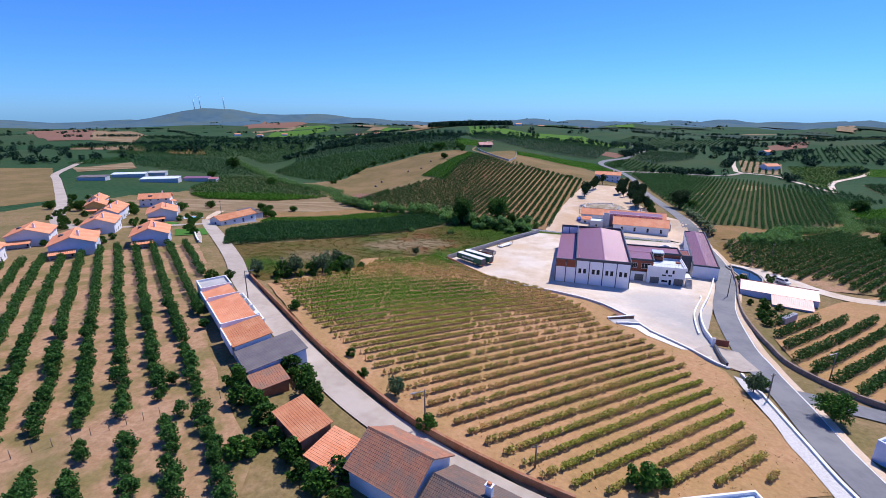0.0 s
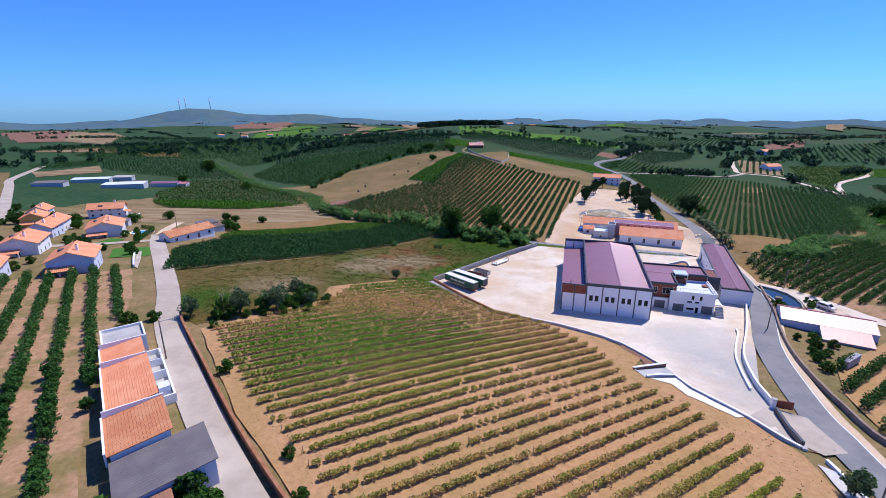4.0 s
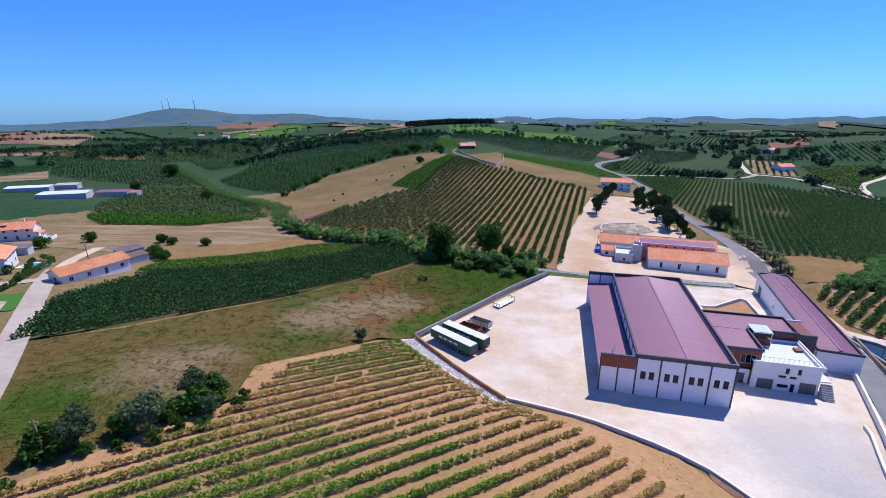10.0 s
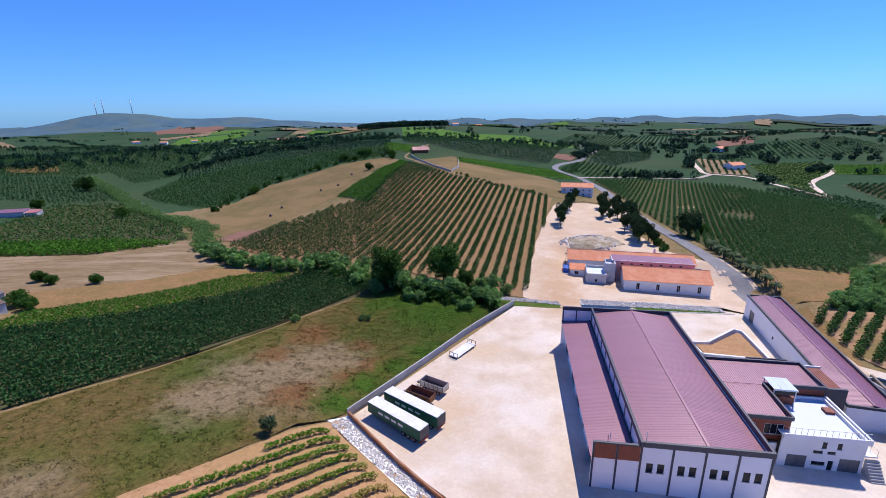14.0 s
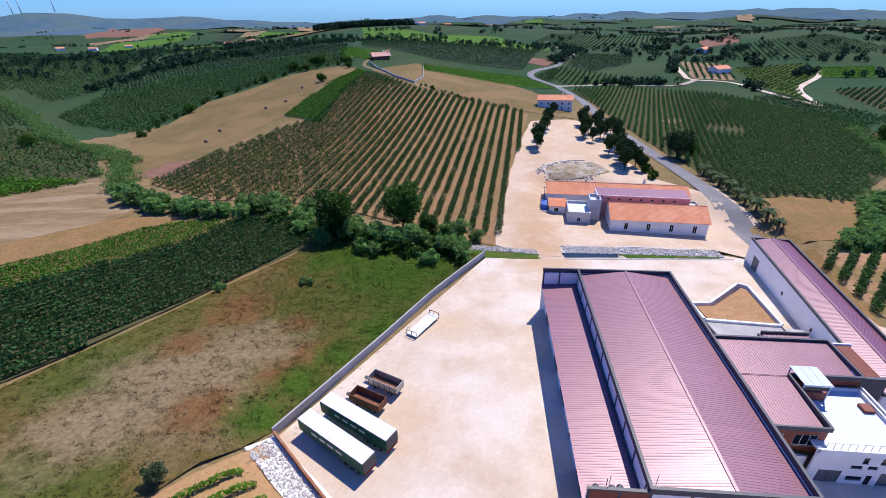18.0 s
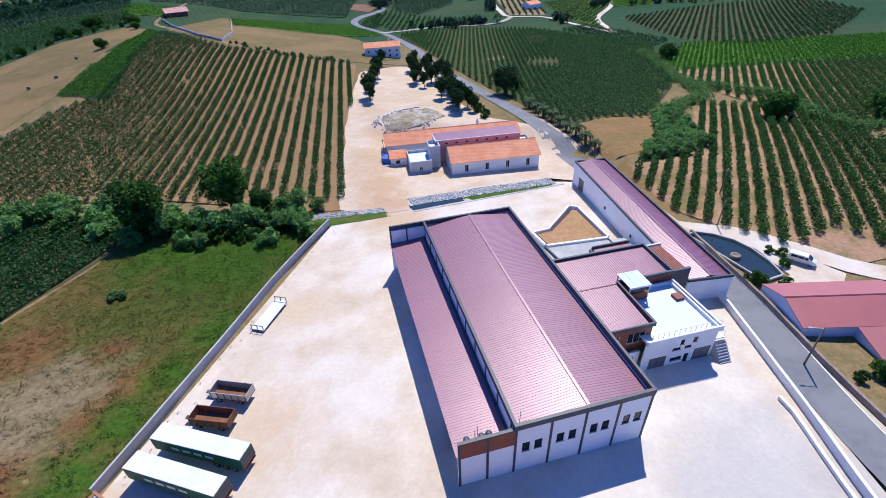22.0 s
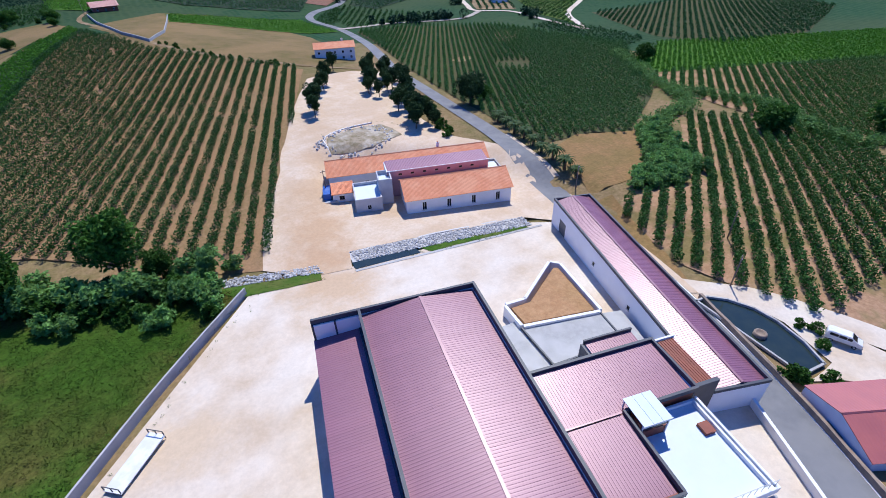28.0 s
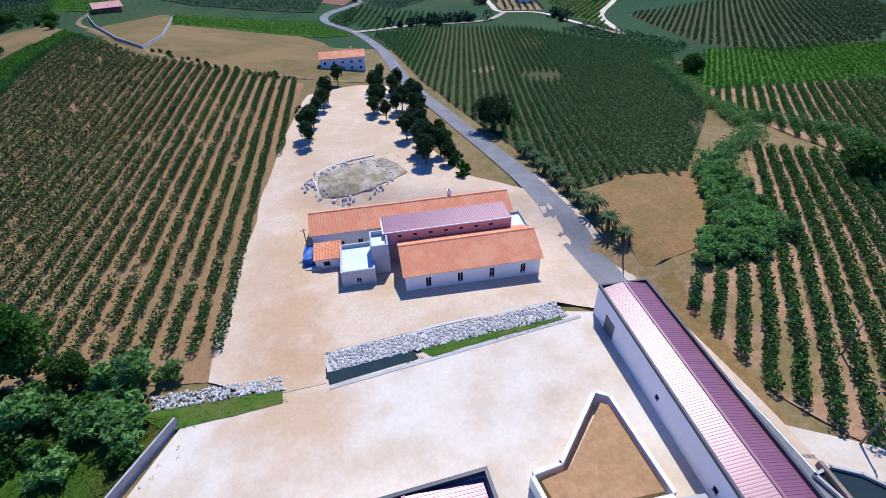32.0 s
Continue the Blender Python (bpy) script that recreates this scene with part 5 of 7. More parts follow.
# long warehouse
LONG = HALL @ pose(48.9, 22.9, 0, 0, 0, -6.3)
lw = thing("long_warehouse", LONG, "long narrow white warehouse with maroon ribbed gable roof", "warehouse")
LW, LL, LT = 8.6, 54.0, 3.7
wh = [(4.0, 7.2, -3, 1.2), (20, 20.8, 0.2, 1.0), (33, 33.8, 0.2, 1.0)]
a, b = (0, LL), (0, 0)
wall("west_wall", M["panel"], lw, a, b, -4, LT, 0.3, wh)
for h in wh:
    window(lw, a, b, h, kind="roller_door" if h[2] < 0 else "window", bars=0, pane_mat="shutter" if h[2] < 0 else "glass")
wall("east_wall", M["panel"], lw, (LW, 0), (LW, LL), -4, LT)
wall("south_wall", M["panel"], lw, (0.3, 0), (LW - 0.3, 0), -4, LT)
wall("north_wall", M["panel"], lw, (LW - 0.3, LL), (0.3, LL), -4, LT, 0.3, [(3, 6, -3, 1)])
window(lw, (LW - 0.3, LL), (0.3, LL), (3, 6, -3, 1), kind="roller_door", pane_mat="shutter")
for c0 in ((-0.06, 0.3, -0.06, LL + 0.06), (LW - 0.3, LW + 0.06, -0.06, LL + 0.06), (0.304, LW - 0.304, -0.06, 0.3), (0.304, LW - 0.304, LL - 0.3, LL + 0.06)):
    box("parapet", M["charcoal"], lw, *c0, LT + 0.004, LT + 0.55)
s1 = sheet("roof_sheet", M["maroon"], lw, (0.32, 0.32, LT), (0.32, 2.74, LT), (LW / 2, 2.74, LT + 0.75), (LW / 2, 0.32, LT + 0.75), 0.4, 0.03)
s2 = sheet("roof_sheet", M["maroon"], lw, (LW - 0.32, 2.74, LT), (LW - 0.32, 0.32, LT), (LW / 2, 0.32, LT + 0.75), (LW / 2, 2.74, LT + 0.75), 0.4, 0.03)
for s in (s1, s2):
    for i in range(1, 22):
        share(s, lw, Matrix.Translation((0, 2.425 * i, 0)))
box("ridge_cap", M["maroon"], lw, LW / 2 - 0.2, LW / 2 + 0.2, 0.35, LL - 0.35, LT + 0.80, LT + 0.86)


# ---------------------------------------------------------------- houses
def gable_house(name, m, w, l, h, rise, walls, roof, label, category="house", over=0.5, windows=2, chimney=True, period=0.45, course=0.0, front=True, dark="shutter", depth=0.07, own=(), porch=False):
    """A house with its ridge along x: length l (x), width w (y)."""
    o = thing(name, m, label, category)
    wm, rm = M[walls], M[roof]
    n = max(1, int(l / 4)) if windows else 0
    holes = [((i + 0.5) * l / n - 0.55, (i + 0.5) * l / n + 0.55, 0.9 if windows == 1 else 0.9, 2.1) for i in range(n)]
    if n and front:
        k = n // 2
        holes[k] = (holes[k][0] + 0.05, holes[k][1] - 0.05, 0.0, 2.05)
    holes = list(own) or holes
    if windows == 2 and h > 4.6:
        holes += [(a, b, 3.6, 4.8) for a, b, *_ in holes]
    for a, b, q in (((0, 0), (l, 0), holes), ((l, w), (0, w), holes if windows > 1 else [])):
        wall("wall", wm, o, a, b, -3, h, 0.3, q)
        for z in q:
            window(o, a, b, z, kind="door" if z[2] == 0.0 else "window", frame_mat="whitepaint" if z[2] else "wood", pane_mat="glass" if z[2] else dark)
    for x, y0, y1 in ((l, 0.3, w - 0.3), (0, w - 0.3, 0.3)):
        gh = [(w / 2 - 1.0, w / 2 + 0.2, 0.9, 2.1)] if windows else []
        wall("wall", wm, o, (x, y0), (x, y1), -3, h, 0.3, gh)
        for z in gh:
            window(o, (x, y0), (x, y1), z, frame_mat="whitepaint")
    for x in (0.0, l - 0.3):
        v = [(x, 0, h), (x, w, h), (x, w / 2, h + rise), (x + 0.3, 0, h), (x + 0.3, w, h), (x + 0.3, w / 2, h + rise)]
        mesh_ob("gable", v, [(0, 2, 1), (3, 4, 5), (0, 1, 4, 3), (1, 2, 5, 4), (2, 0, 3, 5)], wm, o)
    e = rise * over / (w / 2)
    zt = h + rise + 0.12
    sheet("roof_slope", rm, o, (-over, -over, h - e + 0.12), (l + over, -over, h - e + 0.12), (l + over, w / 2, zt), (-over, w / 2, zt), period, depth, True, course, 0.12)
    sheet("roof_slope", rm, o, (l + over, w + over, h - e + 0.12), (-over, w + over, h - e + 0.12), (-over, w / 2, zt), (l + over, w / 2, zt), period, depth, True, course, 0.12)
    tube_v = [(-over, w / 2 - 0.16, zt), (l + over, w / 2 - 0.16, zt), (l + over, w / 2 + 0.16, zt), (-over, w / 2 + 0.16, zt), (-over, w / 2, zt + 0.17), (l + over, w / 2, zt + 0.17)]
    mesh_ob("ridge_tiles", tube_v, [(0, 1, 5, 4), (2, 3, 4, 5), (0, 4, 3), (1, 2, 5), (3, 2, 1, 0)], rm, o)
    if porch:
        pw = w * 0.55
        for y in (0.2, pw / 2, pw):
            box("porch_post", wm, o, l + 2.4, l + 2.7, y, y + 0.3, -2, 2.6)
        box("porch_rail", M["plaster"], o, l + 2.45, l + 2.65, 0.5, pw, 0.0, 0.9)
        box("porch_floor", M["concrete"], o, l + 0.004, l + 3.6, -0.4, w * 0.8, -2.5, -0.05)
        sheet("porch_roof", rm, o, (l + 3.0, -0.1, 2.55), (l + 3.0, pw + 0.4, 2.55), (l + 0.05, pw + 0.4, 3.3), (l + 0.05, -0.1, 3.3), period, depth, True, course, 0.1)
        box("garden_wall", M["plaster"], o, l + 6, l + 6.25, -1.5, w * 0.6, -2.5, 0.6)
        box("solar_heater", M["darksteel"], o, l * 0.3, l * 0.3 + 2.0, w * 0.16, w * 0.16 + 1.2, h + rise * 0.32 + 0.2, h + rise * 0.32 + 0.75)
    if chimney:
        ck = mesh_ob("chimney", *box_data([(l * 0.7, l * 0.7 + 0.8, w * 0.62, w * 0.62 + 0.6, h, h + rise + 1.0), (l * 0.7 - 0.08, l * 0.7 + 0.88, w * 0.62 - 0.08, w * 0.62 + 0.68, h + rise + 1.0, h + rise + 1.12)]), M["plaster"], o)
        mesh_ob("pot", *box_data([(l * 0.7 + 0.15, l * 0.7 + 0.65, w * 0.62 + 0.12, w * 0.62 + 0.48, h + rise + 1.12, h + rise + 1.4)]), M["tile"], ck)
    return o


def flat_house(name, m, l, w, h, walls, roof, label, category="house", windows=2, parapet=0.5):
    o = thing(name, m, label, category)
    n = max(1, int(l / 3.5)) if windows else 0
    holes = [((i + 0.5) * l / n - 0.5, (i + 0.5) * l / n + 0.5, 0.9, 2.1) for i in range(n)]
    for a, b, q in (((0, 0), (l, 0), holes), ((l, w), (0, w), [])):
        wall("wall", M[walls], o, a, b, -3, h, 0.3, q)
        for z in q:
            window(o, a, b, z, frame_mat="whitepaint")
    for x, y0, y1 in ((l, 0.3, w - 0.3), (0, w - 0.3, 0.3)):
        wall("wall", M[walls], o, (x, y0), (x, y1), -3, h, 0.3)
    box("flat_roof", M[roof], o, 0.3, l - 0.3, 0.3, w - 0.3, h - parapet - 0.2, h - parapet)
    return o


def shed_house(name, m, l, w, h0, h1, walls, roof, label, category="shed", period=0.45, depth=0.07, course=0.0, round_=True, holes=()):
    """A lean-to: length l (x), width w (y), eave h0 at y=0 rising to h1."""
    o = thing(name, m, label, category)
    wall("wall", M[walls], o, (0, 0), (l, 0), -3, h0, 0.3, holes)
    for z in holes:
        window(o, (0, 0), (l, 0), z, kind="window" if z[2] > 0.1 else "door", frame_mat="wood", pane_mat="glass" if z[2] > 0.1 else "shutter")
    wall("wall", M[walls], o, (l, w), (0, w), -3, h1 - 0.1, 0.3)
    for x in (0.0, l - 0.3):
        v = [(x, 0.3, -3), (x, w - 0.3, -3), (x, w - 0.3, h1 - 0.1), (x, 0.3, h0)]
        v += [(p[0] + 0.3, p[1], p[2]) for p in v]
        mesh_ob("wall", v, [(0, 3, 2, 1), (4, 5, 6, 7), (0, 1, 5, 4), (1, 2, 6, 5), (2, 3, 7, 6), (3, 0, 4, 7)], M[walls], o)
    sheet("roof_slope", M[roof], o, (-0.3, -0.35, h0 + 0.08), (l + 0.3, -0.35, h0 + 0.08), (l + 0.3, w + 0.3, h1 + 0.12), (-0.3, w + 0.3, h1 + 0.12), period, depth, round_, course, 0.1)
    return o


def hl(u, v, dz=0.0, turn=0.0):
    """A pose in the winery's own grid."""
    p = HALL @ Vector((u, v, 0))
    return pose(p.x, p.y, lz(p.x, p.y) + dz, 0, 0, -16.2 + turn)


# old farmhouse group behind the yard
gable_house("farm_building", hl(23.9, 91.8, -0.2, -4), 11.5, 26.6, 4.2, 2.7, "plaster", "tilebright", "long white farm building with bright terracotta tile roof", period=0.3, course=0.0, windows=0, chimney=False, own=[(s, s + 1.1, 0.9, 3.1) for s in (3.8, 10.0, 16.3, 22.6)], depth=0.04)
pk = thing("pink_block", hl(21.5, 102.5, -0.2, -4), "tall pink-rendered block with mauve metal roof", "house")
ph = [(3 + i * 3.2, 3.9 + i * 3.2, 6.2, 6.7) for i in range(7)]
wall("wall", M["pinkwall"], pk, (0, 0), (27, 0), -3, 7.4, 0.3, ph)
for h in ph:
    window(pk, (0, 0), (27, 0), h, bars=0)
wall("wall", M["pinkwall"], pk, (27, 0.3), (27, 6.2), -3, 7.4)
wall("wall", M["pinkwall"], pk, (27, 6.5), (0, 6.5), -3, 7.4)
wall("wall", M["plaster"], pk, (0, 6.2), (0, 0.3), -3, 7.4)
sheet("roof_slope", M["maroon"], pk, (0.3, 0.2, 7.35), (27.1, 0.2, 7.35), (27.1, 6.4, 7.75), (0.3, 6.4, 7.75), 0.4, 0.03)
box("roof_edge", M["whitepaint"], pk, 0.0, 27.2, -0.05, 0.15, 7.404, 7.6)
tower = flat_house("stair_tower", hl(18.7, 99.0, -0.2, -4), 3.4, 5.5, 7.2, "greywall", "whiteroof", "grey rendered stair tower with open flat top", windows=0, parapet=1.0)
flat_house("terrace_block", hl(12.2, 96.6, -0.2, -4), 6.6, 9.5, 3.9, "greywall", "whiteroof", "low grey flat-roofed block with white terrace", windows=1, parapet=0.8)
gable_house("farm_building", hl(7.3, 110.8, -0.2, -4), 9.5, 44, 4.6, 2.3, "plaster", "tilebright", "long white farm building with terracotta tile roof and chimney", period=0.32, course=0.0, depth=0.04, windows=1, chimney=True)
shed_house("tile_annex", hl(7.4, 104.0, -0.1, -4), 5.2, 4.6, 2.6, 3.4, "plaster", "tilebright", "small white lean-to with terracotta tiles", period=0.3, course=0.42, holes=[(1.6, 2.9, 0.9, 2.0)])
flat_house("flat_annex", hl(46.5, 103.0, -0.2, -4), 7.0, 6.5, 3.9, "concrete", "whiteroof", "small flat-roofed annex behind the tile roof", windows=0, parapet=0.6)
tp = thing("tarpaulin_heap", hl(5.2, 105.0, 0, -4), "bright blue tarpaulin over stacked goods", "tarpaulin")
bm = bmesh.new()
bmesh.ops.create_cube(bm, size=1, matrix=Matrix.Translation((0.8, 2.5, 0.9)) @ Matrix.Diagonal((1.9, 5.0, 2.0, 1)))
bmesh.ops.subdivide_edges(bm, edges=bm.edges[:], cuts=4, use_grid_fill=True)
for q in bm.verts:
    q.co += noise.noise_vector(q.co * 0.9) * 0.22
part("cover", bm, M["blue"], tp)
box("slab", M["concrete"], tp, -0.8, 3.2, -1.5, -0.2, -0.5, 0.35)

# far house and hill house
gable_house("roadside_house", pose(123, 392, lz(128, 392) - 1.5, 0, 0, -20), 10, 20, 6.2, 2.0, "plaster", "tilebright", "two-storey white house with orange tile roof by the pines")
gable_house("hill_house", pose(36, 572, lz(46, 572), 0, 0, 8), 10, 15, 3.6, 2.4, "rust", "redroof", "small red wooden house on the hilltop", over=1.2)

# the village
VILLAGE = [(-116, 162, 13, 11, -62, "bluewall"), (-134, 148, 14, 12, -58, "bluewall"), (-152, 186, 14, 11, -64, "plaster"), (-148, 219, 15, 12, -60, "plaster"), (-170, 218, 12, 9, -70, "bluewall"),
           (-162, 163, 13, 12, -60, "plaster"), (-178, 232, 11, 9, -66, "plaster"), (-198, 244, 11, 9, -60, "yellowwall"), (-152, 134, 12, 10, -58, "plaster"), (-214, 268, 11, 8, -66, "plaster"), (-182, 262, 16, 7, 18, "plaster")]
for x, y, l, w, turn, wl in VILLAGE:
    gable_house("village_house", pose(x, y, lz(x + 5, y - 3) - 0.2, 0, 0, turn), w, l, 5.0, 2.2, wl, "tilebright", "village house with bright orange tile roof and %s walls" % {"bluewall": "pale blue", "plaster": "white", "yellowwall": "ochre"}[wl], over=0.7, porch=True)
gable_house("orange_long_house", pose(-103, 199, lz(-103, 207), 0, 0, 62), 7.5, 19, 3.0, 1.6, "plaster", "tile", "long low farmhouse with orange tile roof", chimney=False)
shed_house("field_hut", pose(-152, 236, lz(-152, 236), 0, 0, 15), 7, 4, 2.4, 2.9, "greywall", "greyroof", "small dark field hut")
for x, y, l, w, t, rf in ((-308, 413, 28, 7, 14, "whiteroof"), (-266, 389, 30, 9, 12, "whiteroof"), (-290, 436, 16, 7, 10, "concrete"), (-240, 408, 22, 7, 6, "maroon"), (-262, 402, 20, 7, 12, "greyroof"), (-224, 412, 12, 6, 0, "redroof"), (-318, 386, 22, 8, 10, "greyroof")):
    shed_house("farm_shed", pose(x, y, lz(x + 10, y), 0, 0, t), l, w, 2.8, 3.6, "greywall", rf, "long pale farm shed with sheet roof beside the village orchard", round_=False, period=1.0)
for x, y, t in ((380, 560, 10), (470, 700, 30), (-620, 1500, 5), (-560, 1560, 20), (-300, 1500, 15), (-250, 1540, 0), (-680, 1480, 40), (250, 1350, 10), (330, 1420, 0), (180, 1300, 20)):
    gable_house("far_farmhouse", pose(x, y, lz(x, y), 0, 0, t), 12, 18, 5, 2.5, "plaster", "tilebright", "distant white farmhouse with tile roof", windows=0, chimney=False, period=1.5)
pool = thing("swimming_pool", pose(-128, 220, lz(-128, 220) + 0.1), "small blue garden swimming pool", "pool")
box("water", M["pool"], pool, -3.5, 3.5, -2, 2, -0.5, 0.25)
mesh_ob("rim", *box_data([(-4.2, 4.2, -2.7, -2, -0.5, 0.32), (-4.2, 4.2, 2, 2.7, -0.5, 0.32), (-4.2, -3.5, -2, 2, -0.5, 0.32), (3.5, 4.2, -2, 2, -0.5, 0.32)]), M["plaster"], pool)
drape("lawn", [(-108, 172), (-97, 176), (-104, 190), (-116, 186)], 0.2, M["lawn"], 3, 0.2, "bright green garden lawn")
drape("lawn_b", [(-128, 182), (-121, 180), (-124, 204), (-131, 206)], 0.2, M["lawn"], 3, 0.2, "bright green garden lawn")

shed_house("grey_shed", pose(-107, 231, lz(-104, 230), 0, 0, 60), 8, 5, 2.3, 2.9, "greywall", "greyroof", "low shed with weathered grey sheet roof beside the farmhouse")
shed_house("grey_shed", pose(-100.5, 221, lz(-98, 221), 0, 0, 60), 9, 4, 2.1, 2.6, "greywall", "tiledark", "low shed with dark old roof beside the maize")
line_wall("lane_corner_wall", [(-92.5, 161), (-99, 171), (-105.5, 182)], 0.35, 0.9, M["plaster"], "low white garden wall along the lane", M["plaster"])
drape("lane_corner_paving", [(-90.5, 159.5), (-97, 171.5), (-103.5, 182), (-105.2, 182), (-98.6, 171), (-92.2, 161)], 0.28, M["lane"], 2, 0.0, "pale paved strip along the garden wall")

# row of buildings on the lane
LN = -52.7
def lane_at(x, y):
    return pose(x, y, lz(x, y), 0, 0, LN)


flat_house("lane_terrace_house", pose(-64.3, 107.9, lz(-60, 107), 0, 0, LN), 7.0, 7.0, 3.4, "plaster", "concrete", "white house with open flat roof terrace on the lane", windows=0)
for x, y, l, w, h, rf in ((-58.9, 101.0, 6.2, 5.7, 2.7, "tilebright"), (-53.9, 94.3, 14.0, 5.9, 3.0, "tilebright"), (-44.6, 81.4, 8.6, 6.7, 3.0, "tile")):
    o = shed_house("lane_house", pose(x, y, lz(x, y), 0, 0, LN), l, w, h, h + 0.8, "plaster", rf, "low white lane house with orange mono-pitch tile roof", "house", period=0.32, course=0.42)
    box("party_wall", M["plaster"], o, -0.55, -0.305, -0.4, w + 0.4, h - 1.5, h + 1.15)
    box("verge_wall", M["plaster"], o, -0.3, l, -0.62, -0.37, h - 1.5, h + 0.45)
ter = flat_house("lane_terrace", pose(-53.2, 103.2, lz(-48, 98), 0, 0, LN), 18, 2.6, 1.6, "plaster", "concrete", "white walled terrace in front of the lane houses", "terrace", windows=0, parapet=0.9)
box("divider", M["plaster"], ter, 5.0, 5.25, 0.304, 2.296, 0.5, 2.0)
box("divider", M["plaster"], ter, 10.0, 10.25, 0.304, 2.296, 0.5, 2.2)
box("water_tank", M["bluewall"], ter, 14.5, 16.5, 0.5, 2.1, 0.7, 2.4, "pale rendered tank")
shed_house("grey_store", pose(-38.9, 74.0, lz(-34, 73), 0, 0, LN), 8.0, 10.2, 2.4, 3.5, "bluewall", "greyroof", "low store with dark grey fibre-cement roof", round_=True, period=0.5)
shed_house("brick_shed", pose(-33.8, 67.2, lz(-31, 66), 0, 0, LN), 5.2, 5.0, 1.7, 2.0, "brickwall", "tileold", "small brick shed with orange tile roof", period=0.3, course=0.4)
shed_house("tile_shed", pose(-25.2, 56.2, lz(-22, 55), 0, 0, -46), 8.2, 4.4, 3.0, 3.6, "brickwall", "tile", "brick outbuilding with faded orange tiles", period=0.3, course=0.4)
shed_house("low_tile_shed", pose(-18.4, 48.6, lz(-16, 50), 0, 0, -33), 4.6, 5.0, 2.4, 3.3, "plaster", "tilebright", "low outbuilding with bright terracotta tiles", period=0.3, course=0.4)
gable_house("old_house", pose(-12.4, 46.3, lz(-7, 46) - 0.2, 0, 0, -33), 8.6, 9.4, 3.6, 2.6, "plaster", "tileold", "old white house with weathered brown tile roof", period=0.3, course=0.4, chimney=False, windows=0)
gable_house("dark_house", pose(-3.6, 40.6, lz(0, 42) - 0.6, 0, 0, -33), 8.2, 8.5, 3.2, 2.0, "greywall", "tiledark", "old house with dark lichened tile roof and chimney", period=0.3, course=0.4, windows=0)
flat_house("white_house", pose(27, 39.5, lz(32, 44) - 0.7, 0, 0, 8), 14, 7, 2.6, "plaster", "whiteroof", "white low building at the vineyard edge", windows=0)
flat_house("corner_house", pose(67.3, 61.0, lz(70, 58) - 0.3, 0, 0, -68), 10, 9, 4.2, "bluewall", "whiteroof", "pale blue corner house by the road junction")

# red-roofed shed by the pond
SHED = pose(99.6, 147.6, -2.0, 0, 0, -30)
sd = gable_house("red_roofed_shed", SHED, 11.4, 21.5, 4.0, 1.7, "bluewall", "redroof", "pale farm shed with red metal roof beside the road", "shed", windows=0, chimney=False, over=0.15, period=0.5, depth=0.018)
box("barn_door", M["shutter"], sd, -0.06, -0.004, 4.0, 6.6, -0.6, 3.0, "dark barn door")
sl = shed_house("shed_lean_to", SHED @ Matrix.Translation((9.0, -6.0, 0)), 10.5, 5.95, 2.6, 4.0, "bluewall", "redroof", "lean-to of the shed with red metal roof", holes=[(2, 3.2, 0.8, 1.8), (6, 7.5, 0.0, 2.0)], round_=False, period=0.5, depth=0.018)
# pond
PONDO = [(111.8, 177.6), (114.6, 177.2), (116.9, 174.6), (118.4, 170.6), (118.3, 166.6), (116.8, 161.8), (114.4, 157.9), (109.2, 158.8)]
pz = lz(114, 168)
pond = thing("pond", pose(0, 0, pz), "dark green stone-edged irrigation pond", "pond")
prism("water", M["water"], pond, PONDO, -0.6, 0.30)
for p, q in zip(PONDO, PONDO[1:] + PONDO[:1]):
    wall("pond_edge", M["concrete"], pond, p, q, -1.2, 0.75, -0.35)
drape("pond_surround", [(112, 181), (118, 177), (121.5, 171), (124.5, 160), (125, 152), (119, 150), (113, 156), (109, 158), (116, 157.6), (119.2, 166), (118.6, 172), (115, 178)], 0.2, M["gravel"], 2, 0.3, "pale gravelly ground round the pond")
isl = thing("pond_islet", pose(112.8, 166.8, pz + 0.2), "round stone well head in the pond", "well")
tube("stone_ring", M["oldstone"], isl, [(0, 0, -0.4, 1.1), (0, 0, 0.7, 1.0), (0, 0, 0.75, 0.7), (0, 0, 0.5, 0.6)], 14)

# ---------------------------------------------------------------- vehicles and yard clutter
def wheel(parent, x, y, z, r, w, axis="Y"):
    o = new("wheel")
    o.parent = parent
    o.matrix_basis = Matrix.Translation((x, y, z)) @ Matrix.Rotation(radians(90), 4, "X")
    for nm, rr, ww, mt in (("tyre", r, w, "rubber"), ("rim", r * 0.58, w + 0.03, "metal")):
        bm = bmesh.new()
        bmesh.ops.create_cone(bm, cap_ends=True, segments=16, radius1=rr, radius2=rr, depth=ww)
        bmesh.ops.bevel(bm, geom=[e for e in bm.edges if abs(e.verts[0].co.z - e.verts[1].co.z) < 1e-4], offset=0.04, segments=1, affect="EDGES")
        part(nm, bm, M[mt], o)


